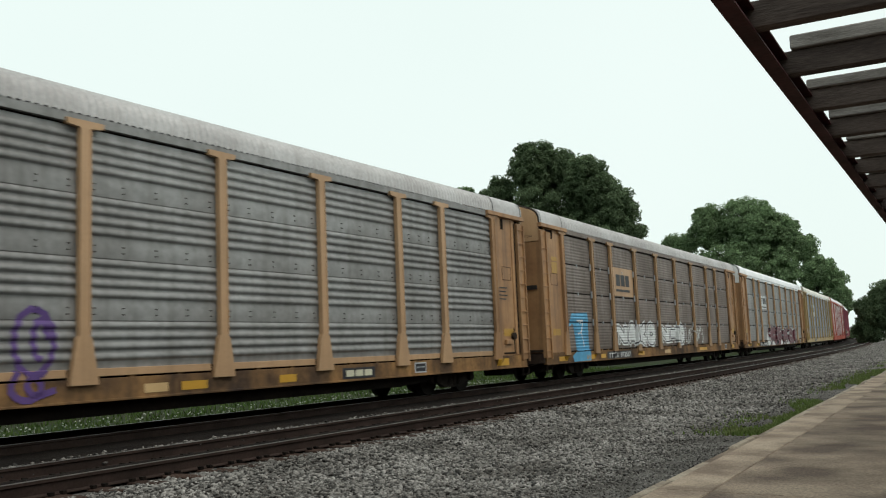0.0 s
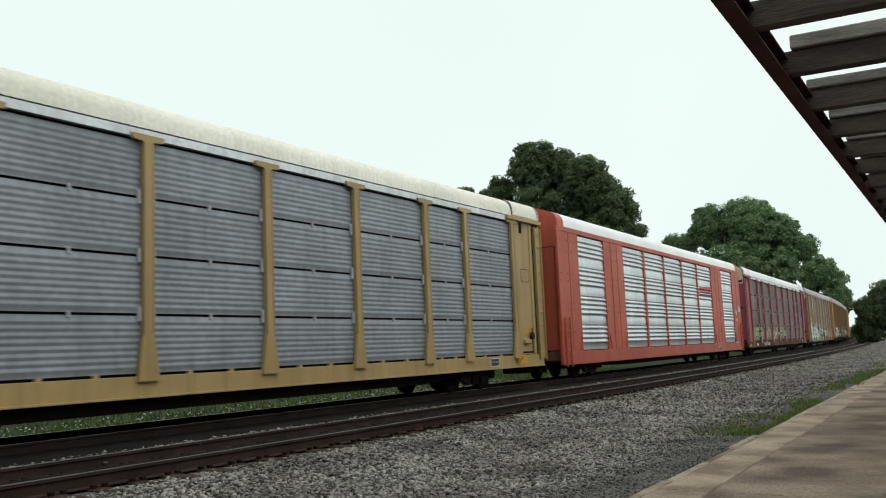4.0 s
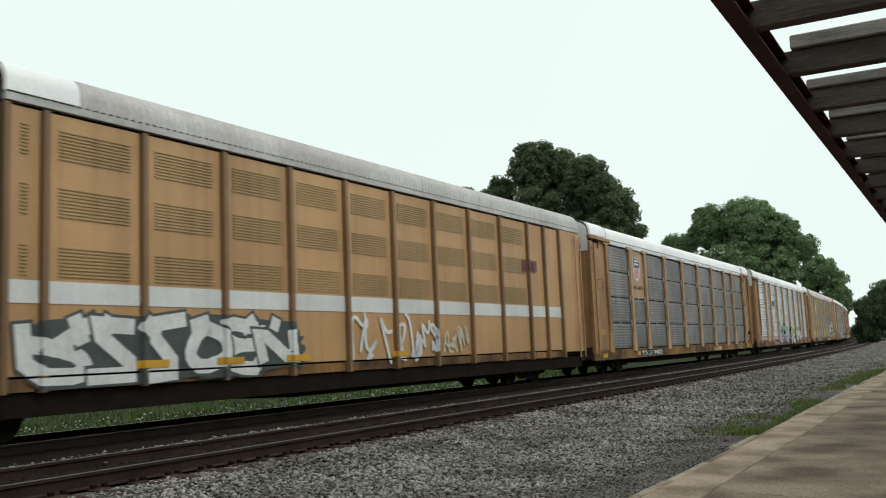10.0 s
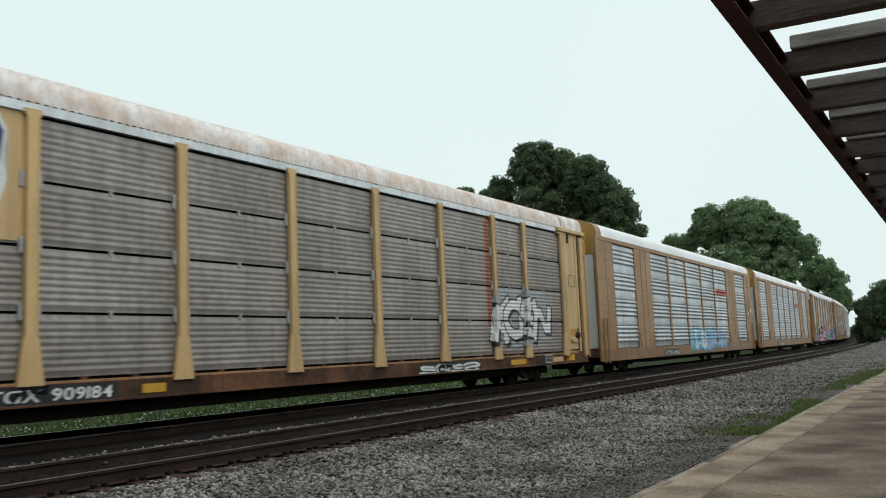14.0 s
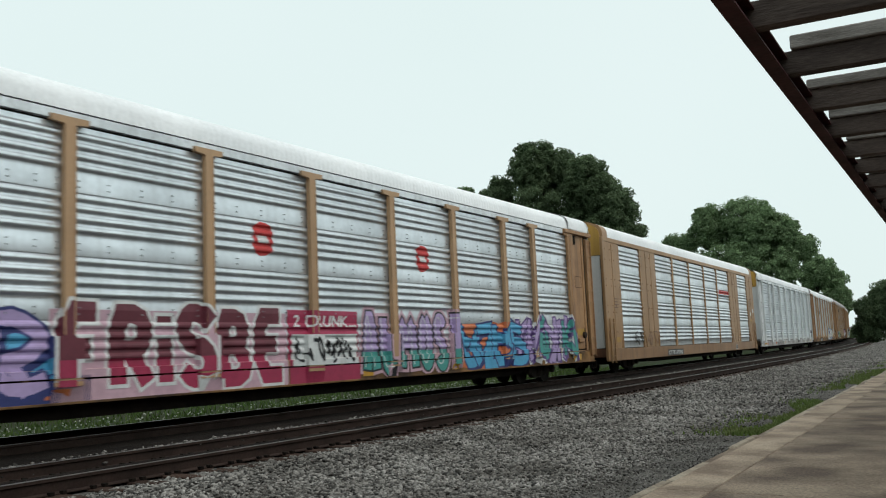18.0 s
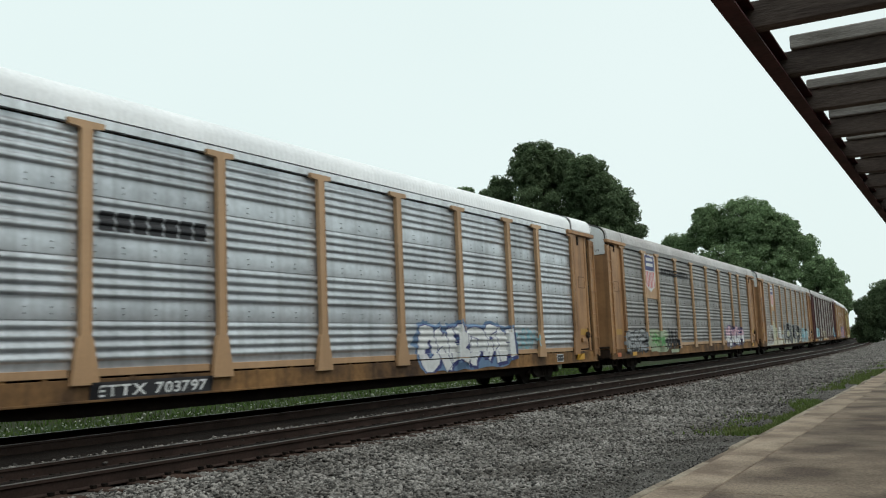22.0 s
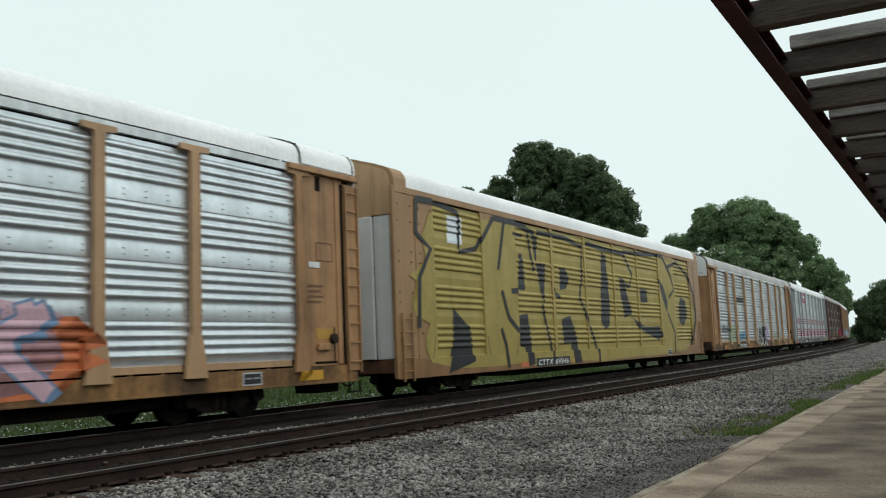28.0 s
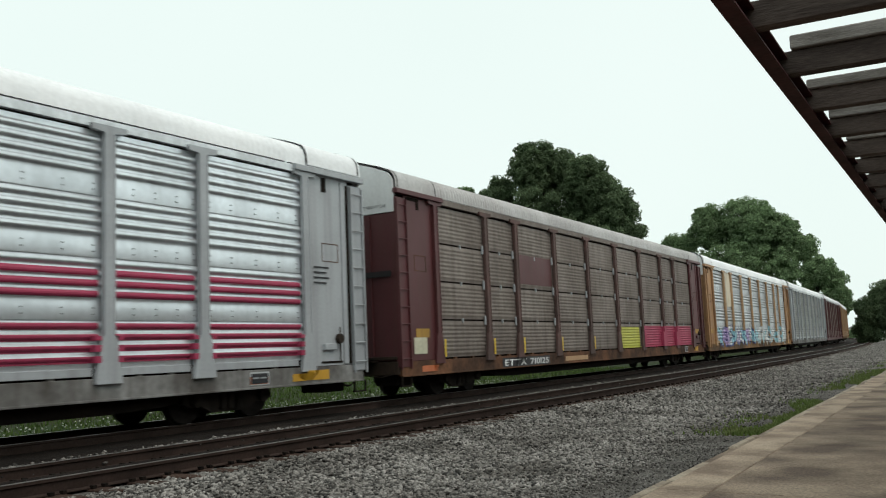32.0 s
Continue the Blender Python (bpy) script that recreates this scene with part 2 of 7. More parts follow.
PALE_CONCRETE = shader("worn_pale_concrete", (0.385, 0.305, 0.23), (0.19, 0.142, 0.108), rough=0.9, fine=45, coarse=1.3, mix=0.65, bump=0.35, vary=0.07, spec=0.2, world_space=True, spread=(0.40, 0.66))
KERB = shader("worn_kerb_concrete", (0.36, 0.31, 0.24), (0.18, 0.14, 0.105), rough=0.9, fine=30, coarse=2.2, mix=0.6, bump=0.4, vary=0.12, spec=0.25, world_space=True)
BEAM_STEEL = shader("dark_red_steel", (0.058, 0.014, 0.016), (0.032, 0.011, 0.011), rough=0.7, fine=20, coarse=2, bump=0.1, spec=0.2)
JOIST_WOOD = shader("dark_joist_timber", (0.095, 0.075, 0.066), (0.055, 0.043, 0.038), rough=0.9, fine=20, coarse=2, stretch=(1, 6, 6), bump=0.3, vary=0.2, spec=0.2)
BOARD_WOOD = shader("grey_weathered_board", (0.25, 0.235, 0.22), (0.13, 0.12, 0.11), rough=0.9, fine=22, coarse=2.5, stretch=(1, 7, 7), bump=0.4, vary=0.2, spec=0.2)
BRICKWORK = shader("unseen_wall_brick", (0.15, 0.085, 0.06), (0.10, 0.06, 0.045), rough=0.9, fine=20, coarse=1.2, mix=0.4, bump=0.2, spec=0.2)
SIDING = shader("cream_house_siding", (0.58, 0.54, 0.42), rough=0.7, bump=0.05)
SHINGLE = shader("grey_roof_shingle", (0.16, 0.15, 0.15), rough=0.9, bump=0.3)

# ---- building helpers ----


def mesh_from(name, verts, faces, material, smooth=False):
    me = bpy.data.meshes.new(name)
    me.from_pydata(verts, [], faces)
    me.materials.append(material)
    if smooth:
        me.polygons.foreach_set("use_smooth", [True] * len(me.polygons))
    me.update()
    return me


def part(name, bm, material, parent, label=""):
    """Links a bmesh (or a finished mesh) as one mesh object under a thing or a part."""
    if isinstance(bm, bmesh.types.BMesh):
        me = bpy.data.meshes.new(name)
        bm.to_mesh(me)
        bm.free()
        me.materials.append(material)
    else:
        me = bm
    ob = new(name, me)
    ob.parent = parent
    if label:
        ob["label"] = label
    return ob


def box(bm, x0, x1, y0, y1, z0, z1, bevel=0.0):
    m = Matrix.Translation(((x0 + x1) / 2, (y0 + y1) / 2, (z0 + z1) / 2)) @ Matrix.Diagonal((abs(x1 - x0), abs(y1 - y0), abs(z1 - z0), 1))
    made = bmesh.ops.create_cube(bm, size=1.0, matrix=m)["verts"]
    if bevel:
        edges = list({e for v in made for e in v.link_edges})
        bmesh.ops.bevel(bm, geom=edges, offset=bevel, segments=1, affect="EDGES")
    return bm


def boxes(*rows, bevel=0.0):
    bm = bmesh.new()
    for r in rows:
        box(bm, *r, bevel=bevel)
    return bm


def tube(bm, a, b, r0, r1=None, seg=8):
    a, b = Vector(a), Vector(b)
    d = b - a
    m = Matrix.Translation((a + b) / 2) @ d.to_track_quat("Z", "Y").to_matrix().to_4x4()
    bmesh.ops.create_cone(bm, cap_ends=True, segments=seg, radius1=r0, radius2=r0 if r1 is None else r1, depth=d.length, matrix=m)
    return bm


def prism(bm, outline, y0, y1):
    """A plate whose outline lies in the x-z plane, from y0 to y1."""
    front = [bm.verts.new((x, y0, z)) for x, z in outline]
    back = [bm.verts.new((x, y1, z)) for x, z in outline]
    bm.faces.new(front)
    bm.faces.new(back[::-1])
    for i in range(len(outline)):
        j = (i + 1) % len(outline)
        bm.faces.new((front[i], back[i], back[j], front[j]))
    return bm


# ---- the curved line of the tracks ----
BEND, BEND_FROM, BEND_RAMP = 0.00070, -9.39, 16.97
HALF_GAUGE, SPACING, TRAIN_X, CANT = 0.7525, 3.93, -13.514, radians(0.96)
STEP = 0.25
S_TABLE = np.arange(-780, 960, STEP)
T_TABLE = np.cumsum(BEND * np.clip((S_TABLE - BEND_FROM) / BEND_RAMP, 0, 1)) * STEP
T_TABLE -= np.interp(0, S_TABLE, T_TABLE)
X_TABLE = np.cumsum(-np.sin(T_TABLE)) * STEP
Y_TABLE = np.cumsum(np.cos(T_TABLE)) * STEP
X_TABLE -= np.interp(0, S_TABLE, X_TABLE)
Y_TABLE -= np.interp(0, S_TABLE, Y_TABLE)


def line_at(s):
    return np.interp(s, S_TABLE, X_TABLE) + TRAIN_X, np.interp(s, S_TABLE, Y_TABLE), np.interp(s, S_TABLE, T_TABLE)


def beside(s, lat, z):
    """The place lat metres to the eye's side of the train's track, at z, with no cant."""
    x, y, th = line_at(s)
    return np.stack([x + lat * np.cos(th), y + lat * np.sin(th), np.zeros_like(np.asarray(s, float)) + z], -1)


def on_track(s, lat, z, track=0):
    """The same on the canted bed: lat from the track's own centre; track 0 carries the train, 1 is the empty one."""
    a = -HALF_GAUGE + (lat + HALF_GAUGE) * math.cos(CANT) - z * math.sin(CANT) + track * SPACING
    return beside(s, a, (lat + HALF_GAUGE) * math.sin(CANT) + z * math.cos(CANT))


def track_pose(s, half=10.0):
    ax, ay, _ = line_at(s - half)
    bx, by, _ = line_at(s + half)
    turn = math.atan2(by - ay, bx - ax)
    return (Matrix.Translation(((ax + bx) / 2, (ay + by) / 2, 0)) @ Matrix.Rotation(turn, 4, "Z") @ Matrix.Translation((0, HALF_GAUGE, 0))
            @ Matrix.Rotation(-CANT, 4, "X") @ Matrix.Translation((0, -HALF_GAUGE, 0)))


def ribbon(name, profile, s_values, track, material, parent, closed=True):
    """Sweeps a cross-section (lat, z) along a track."""
    n = len(profile)
    rows = [beside(np.asarray(s_values, float), a, z) if track is None else on_track(np.asarray(s_values, float), a, z, track) for a, z in profile]
    verts = np.stack(rows, 1).reshape(-1, 3)
    faces = []
    for i in range(len(s_values) - 1):
        for j in range(n if closed else n - 1):
            k = (j + 1) % n
            faces.append((i * n + j, (i + 1) * n + j, (i + 1) * n + k, i * n + k))
    return part(name, mesh_from(name, verts.tolist(), faces, material), material, parent)

# ---- the ground, the ballast and the two tracks ----
GROUND_Z = -0.62
gm = []
for gx in (-2600, -300, -90, -40, 40, 90, 300, 2600):
    for gy in (-2600, -300, -60, 0, 60, 120, 300, 2600):
        gm.append((gx, gy, GROUND_Z))
gf = [(i * 8 + j, (i + 1) * 8 + j, (i + 1) * 8 + j + 1, i * 8 + j + 1) for i in range(7) for j in range(7)]
ground = tagged(new("ground", mesh_from("ground", gm, gf, GRASS_SOIL)), "flat grassy soil spreading to the horizon", "ground", kind="structure")

S_NEAR = list(np.arange(-60, 320, 2.0))
S_LONG = list(np.arange(-740, -60, 20.0)) + S_NEAR + list(np.arange(320, 950, 10.0))

bed = tagged(new("ballast_bed"), "broad bed of grey crushed stone under two tracks", "ballast", kind="structure")
BED_LAT = [-4.9, -3.4, -1.5, 1.5, 2.0, 2.6, 5.5, 6.2, 9.0, 10.6, 10.9]
BED_Z = [-0.9, -0.30, -0.20, -0.18, -0.10, -0.20, -0.17, -0.30, -0.30, -0.26, -0.9]
ribbon("bed_surface", list(zip(BED_LAT, BED_Z)), S_LONG, None, BALLAST, bed, closed=False)
# the first strip paints the train's shade onto the bed
ribbon("dark_strip", [(-1.9, -0.192), (-1.4, -0.155), (1.5, -0.116), (1.95, -0.080), (2.4, -0.15), (2.6, -0.20)], S_LONG, None, DARK_BALLAST, bed, closed=False)["label"] = "dark ballast with the train's shade in its colour"
ribbon("dark_strip", [(3.22, -0.17), (3.3, -0.140), (4.55, -0.132), (4.64, -0.17)], S_LONG, None, DARK_BALLAST, bed, closed=False)["label"] = "dark ballast between the rails"

RAIL_SHAPE = [(-0.036, 0.0), (-0.036, -0.030), (-0.012, -0.042), (-0.009, -0.145), (-0.07, -0.160), (-0.07, -0.172), (0.07, -0.172), (0.07, -0.160),
              (0.009, -0.145), (0.012, -0.042), (0.036, -0.030), (0.036, 0.0)]
HEAD_SHAPE = [(-0.030, 0.002), (0.030, 0.002), (0.030, 0.006), (-0.030, 0.006)]


def railway(track, label):
    thing = tagged(new("railway_track"), label, "railway track", group="tracks of the line")
    for side in (-1, 1):
        rail = ribbon("rail", [(side * HALF_GAUGE + a, z) for a, z in RAIL_SHAPE], S_LONG, track, RAIL, thing)
        ribbon("running_surface", [(side * HALF_GAUGE + a, z) for a, z in HEAD_SHAPE], S_LONG, track, RAIL_TOP, rail)["label"] = "polished running surface"
    return thing


track_far = railway(0, "rusty steel rails on dark timber ties under the train")
track_near = railway(1, "empty rusty steel rails on dark timber ties in grey ballast")

# ties: those of the empty track near the eye are single pieces, the rest one joined piece for each track
TIE_GAP = 0.53
tie_mesh = bpy.data.meshes.new("tie")
tb = bmesh.new()
box(tb, -0.115, 0.115, -1.30, 1.30, -0.33, -0.172, bevel=0.012)
tb.to_mesh(tie_mesh)
tb.free()
tie_mesh.materials.append(TIE)
rnd = random.Random(4)
for i in range(150):
    s = -4 + i * TIE_GAP
    p = on_track(s, 0, 0, 1)
    ob = new("tie", tie_mesh)
    ob.parent = track_near
    ob.matrix_basis = Matrix.Translation(p) @ Matrix.Rotation(math.pi / 2 + line_at(s)[2] + rnd.uniform(-0.03, 0.03), 4, "Z") @ Matrix.Rotation(-CANT, 4, "X") @ Matrix.Translation((0, rnd.uniform(-0.08, 0.08), rnd.uniform(-0.006, 0.004)))
for track, s_from, s_to in ((0, -60, 320), (1, 76, 320)):
    verts, faces = [], []
    for s in np.arange(s_from, s_to, TIE_GAP):
        b = len(verts)
        for ds, lat, z in ((-.115, -1.3, -.33), (.115, -1.3, -.33), (.115, 1.3, -.33), (-.115, 1.3, -.33), (-.115, -1.3, -.172), (.115, -1.3, -.172), (.115, 1.3, -.172), (-.115, 1.3, -.172)):
            verts.append(on_track(s + ds, lat, z, track).tolist())
        faces += [(b, b + 3, b + 2, b + 1), (b + 4, b + 5, b + 6, b + 7), (b, b + 1, b + 5, b + 4), (b + 1, b + 2, b + 6, b + 5), (b + 2, b + 3, b + 7, b + 6), (b + 3, b, b + 4, b + 7)]
    tagged(part("tie_timber", mesh_from("tie_timber", verts, faces, TIE), TIE, track_far if track == 0 else track_near), kind="stuff")

# rail anchors and spikes at every tie of the empty track
verts, faces = [], []
for i in range(150):
    s = -4 + i * TIE_GAP
    for side in (-1, 1):
        for ds in (-0.07, 0.08):
            for a0, a1, z0, z1 in ((0.055, 0.12, -0.172, -0.135), (-0.12, -0.055, -0.172, -0.135)):
                b = len(verts)
                for z in (z0, z1):
                    for da, dd in ((a0, -0.025), (a1, -0.025), (a1, 0.025), (a0, 0.025)):
                        verts.append(on_track(s + ds + dd, side * HALF_GAUGE + da, z, 1).tolist())
                faces += [(b + 4, b + 5, b + 6, b + 7), (b, b + 1, b + 5, b + 4), (b + 1, b + 2, b + 6, b + 5), (b + 2, b + 3, b + 7, b + 6), (b + 3, b, b + 4, b + 7)]
tagged(part("spike_iron", mesh_from("spike_iron", verts, faces, UNDER), UNDER, track_near, "dark rail spikes and anchors"), kind="stuff")


# loose crushed stones
def bed_height(lat):
    return np.interp(lat, BED_LAT, BED_Z)


ICO = bmesh.new()
bmesh.ops.create_icosphere(ICO, subdivisions=1, radius=1.0)
ICO_V = np.array([v.co[:] for v in ICO.verts])
ICO_F = np.array([[v.index for v in f.verts] for f in ICO.faces])
ICO.free()


def scatter(name, places, sizes, material, label, seed, flat=0.62, coarse=False):
    """One joined mesh of many small uneven stones."""
    g = np.random.default_rng(seed)
    n = len(places)
    base, tri = (OCT_V, OCT_F) if coarse else (ICO_V, ICO_F)
    k = len(base)
    v = np.repeat(base[None], n, 0)
    v = v * g.uniform(0.45, 1.5, (n, k, 1))
    v = v * (sizes[:, None, None] * np.stack([g.uniform(0.8, 1.45, n), g.uniform(0.6, 1.1, n), np.full(n, flat) * g.uniform(0.6, 1.3, n)], -1)[:, None, :])
    a, b = g.uniform(0, 6.28, n), g.uniform(-0.6, 0.6, n)
    c, s = np.cos(b)[:, None], np.sin(b)[:, None]
    v = np.stack([v[..., 0] * c - v[..., 2] * s, v[..., 1], v[..., 0] * s + v[..., 2] * c], -1)
    c, s = np.cos(a)[:, None], np.sin(a)[:, None]
    v = np.stack([v[..., 0] * c - v[..., 1] * s, v[..., 0] * s + v[..., 1] * c, v[..., 2]], -1) + places[:, None, :]
    f = (tri[None] + (np.arange(n) * k)[:, None, None]).reshape(-1, 3)
    me = bpy.data.meshes.new(name)
    me.vertices.add(n * k)
    me.vertices.foreach_set("co", v.reshape(-1))
    me.loops.add(len(f) * 3)
    me.loops.foreach_set("vertex_index", f.reshape(-1))
    me.polygons.add(len(f))
    me.polygons.foreach_set("loop_start", np.arange(len(f)) * 3)
    me.polygons.foreach_set("loop_total", np.full(len(f), 3))
    me.update(calc_edges=True)
    me.validate()
    me.materials.append(material)
    return tagged(new(name, me), label, "ballast", kind="stuff")


OCT_V = np.array([(1, 0, 0), (-1, 0, 0), (0, 1, 0), (0, -1, 0), (0, 0, 1), (0, 0, -1)], float)
OCT_F = np.array([(4, 0, 2), (4, 2, 1), (4, 1, 3), (4, 3, 0), (5, 2, 0), (5, 1, 2), (5, 3, 1), (5, 0, 3)])
g = np.random.default_rng(11)


def edge_lat(y):
    """How far the platform's edge lies from the train's track."""
    return (-3.05 - (y - 8) * 0.0224) - TRAIN_X + 0.00035 * np.clip(y, 0, 99) ** 2


def stones(n, s0, s1, power, size0, size1, seed, coarse):
    s_st = s0 + (s1 - s0) * g.uniform(0, 1, n) ** power
    lat = g.uniform(4.95, 10.6, n)
    keep = lat < edge_lat(s_st) + 0.04
    grassy = (g.uniform(0, 1, n) < np.clip((lat - edge_lat(s_st) + 1.3) / 1.2, 0, 0.8)) & (s_st > 13.5)
    keep &= ~grassy
    s_st, lat = s_st[keep], lat[keep]
    pl = beside(s_st, lat, 0)
    pl[:, 2] = bed_height(lat) + g.uniform(-0.015, 0.022, len(lat))
    fine_edge = np.clip((edge_lat(s_st) - lat) / 1.6, 0.42, 1.0)
    scatter("ballast_stones", pl, g.uniform(size0, size1, len(lat)) * fine_edge, STONE, "loose grey crushed stone between the track and the platform", seed, coarse=coarse)


stones(78000, 3, 17, 1.2, 0.012, 0.037, 3, False)
stones(80000, 16.5, 150, 1.7, 0.028, 0.06, 4, True)
n = 15000
s_st = 2 + 75 * g.uniform(0, 1, n) ** 1.4
lat = 2.82 + g.normal(0, 0.12, n)
pl = beside(s_st, lat, 0)
pl[:, 2] = -0.10 + g.uniform(-0.05, 0.06, n)
scatter("ballast_stones", pl, g.uniform(0.02, 0.04, n), STONE, "loose grey crushed stone heaped between the two tracks", 5)

# ---- the platform ----
SLANT = math.atan(0.0224)
platform = tagged(new("platform"), "low brown-stained concrete platform with a worn pale edge", "platform", kind="structure")
platform.matrix_basis = Matrix.Translation((-2.871, 0, -0.1)) @ Matrix.Rotation(SLANT, 4, "Z")
part("base", boxes((0.02, 7.5, -7.6, 59, -0.6, -0.03)), CONCRETE, platform)
slab = bpy.data.meshes.new("slab")
sb = bmesh.new()
box(sb, 0.0, 3.43, 0.0, 4.025, -0.2, 0.0, bevel=0.010)
sb.to_mesh(slab)
sb.free()
slab.materials.append(CONCRETE)
edge_slab = bpy.data.meshes.new("edge_slab")
sb = bmesh.new()
box(sb, 0.0, 0.50, 0.0, 4.025, -0.2, 0.0, bevel=0.008)
sb.to_mesh(edge_slab)
sb.free()
edge_slab.materials.append(PALE_CONCRETE)
kerb = bpy.data.meshes.new("kerb_stone")
kb = bmesh.new()
box(kb, 0.0, 0.13, 0.0, 1.515, -0.25, -0.006, bevel=0.022)
kb.to_mesh(kerb)
kb.free()
kerb.materials.append(KERB)
for j in range(17):
    for i in range(2):
        part("slab", slab, CONCRETE, platform).matrix_basis = Matrix.Translation((0.645 + i * 3.45, -7.6 + j * 4.05, -0.002 * ((i + j) % 3)))
    part("edge_slab", edge_slab, PALE_CONCRETE, platform, "pale worn edge slab").matrix_basis = Matrix.Translation((0.14, -7.6 + j * 4.05, -0.003 * (j % 3)))
for j in range(44):
    part("kerb_stone", kerb, KERB, platform).matrix_basis = Matrix.Translation((rnd.uniform(-0.03, 0.03), -7.6 + j * 1.525, rnd.uniform(-0.03, 0.0)))

# ---- an unseen plain wall, added behind the platform to darken the train's low sides ----
unseen_wall = tagged(new("wall_station", mesh_from("wall_station", [(a, b, c) for a in (5.2, 5.6) for b in (-60, 75) for c in (-0.6, 4.9)],
                 [(0, 1, 3, 2), (4, 6, 7, 5), (0, 4, 5, 1), (2, 3, 7, 6), (1, 5, 7, 3), (0, 2, 6, 4)], BRICKWORK)), "unseen dark brown wall added behind the platform to dim the train's low sides", "wall", kind="structure")

# ---- the bare canopy over the platform ----
canopy = tagged(new("platform_canopy"), "stripped canopy of dark red steel, timber joists and grey boards", "canopy")
canopy.matrix_basis = Matrix.Translation((-0.89, 0, 2.9)) @ Matrix.Rotation(SLANT, 4, "Z")
bm = bmesh.new()
prism(bm, [(-0.02, 0.0), (0.07, 0.0), (0.07, 0.012), (0.0, 0.012), (0.0, 0.118), (0.07, 0.118), (0.07, 0.13), (-0.02, 0.13)], -4, 46)
part("edge_beam", bm, BEAM_STEEL, canopy, "dark red steel channel along the edge")
part("inner_beam", boxes((3.4, 3.5, -4, 46, -0.2, 0.0), bevel=0.006), BEAM_STEEL, canopy)
for j in range(5):
    part("post", boxes((3.38, 3.52, -3 + j * 11, -2.86 + j * 11, -3.0, -0.2), bevel=0.006), BEAM_STEEL, canopy)
jr = random.Random(8)
for j in range(42):
    y = 2.62 + j * 0.99 + jr.uniform(-0.04, 0.04)
    part("joist", boxes((0.02, 4.6, y, y + 0.09, 0.02, 0.165), bevel=0.006), JOIST_WOOD, canopy)
    part("board", boxes(((0.09 if j < 4 else 0.03) + jr.uniform(0, 0.07), 4.8, y - 0.03, y + 0.15 + jr.uniform(0, 0.12) + (0.0 if j < 3 else 0.22 if j == 3 else 0.45) + jr.uniform(-0.05, 0.05), 0.167, 0.245 + jr.uniform(-0.01, 0.01)), bevel=0.008), BOARD_WOOD, canopy)

# ---- weeds ----


def blades(name, places, heights, material, label, seed, lean=0.5, width=0.012):
    g = np.random.default_rng(seed)
    n = len(places)
    a = g.uniform(0, 6.28, n)
    d = np.stack([np.cos(a), np.sin(a), np.zeros(n)], -1)
    b = g.uniform(0, 6.28, n)
    tip = np.stack([np.cos(b), np.sin(b), np.zeros(n)], -1) * (heights * g.uniform(0, lean, n))[:, None]
    up = np.array([0, 0, 1.0])
    w = (width * g.uniform(0.6, 1.6, n))[:, None]
    p0, p1 = places - d * w, places + d * w
    m0 = places + tip * 0.35 + up * (heights * 0.55)[:, None]
    v = np.stack([p0, p1, m0 + d * w * 0.9, m0 - d * w * 0.9, places + tip + up * heights[:, None]], 1).reshape(-1, 3)
    k = np.arange(n)[:, None] * 5
    quads = (k + [0, 1, 2, 3]).tolist()
    tris = (k + [3, 2, 4]).tolist()
    return tagged(new(name, mesh_from(name, v.tolist(), quads + tris, material)), label, "grass", kind="stuff")


n = 26000
sw, lw = g.uniform(-6, 60, n), -(3.9 + 22 * g.uniform(0, 1, n) ** 1.8)
pw = beside(sw, lw, 0)
pw[:, 2] = np.interp(lw, [-26, -4.9, -3.4], [GROUND_Z, GROUND_Z, -0.3])
blades("weeds", pw, g.uniform(0.04, 0.16, n) * np.interp(-lw, [4, 12, 26], [1, 1.4, 2.6]), BLADE, "green weeds beyond the tracks", 21, width=0.022, lean=0.9)
n = 1100
sw, lw = g.uniform(-6, 40, n), -g.uniform(4.2, 8, n)
pf = beside(sw, lw, 0)
pf[:, 2] = GROUND_Z + g.uniform(0.1, 0.2, n)
scatter("white_blooms", pf, g.uniform(0.014, 0.03, n), FLOWER, "small white blooms among green weeds", 23)
n = 20000
sw = 15.0 + 50 * g.uniform(0, 1, n) ** 1.3
lw = edge_lat(sw) - np.abs(g.normal(0, 0.55, n)) + 0.02
patch = np.array([noise.noise((a * 0.35, b * 0.8, 3.1)) for a, b in zip(sw, lw)])
ok = (patch > 0.0) & (sw < 23.5) | (sw > 26) & (patch > -0.12)
pw = beside(sw[ok], lw[ok], 0)
pw[:, 2] = bed_height(lw[ok])
blades("grass_verge", pw, g.uniform(0.03, 0.10, len(pw)), MOSS, "short grass growing along the platform edge", 25, lean=0.9)

# ---- trees and the house beyond ----


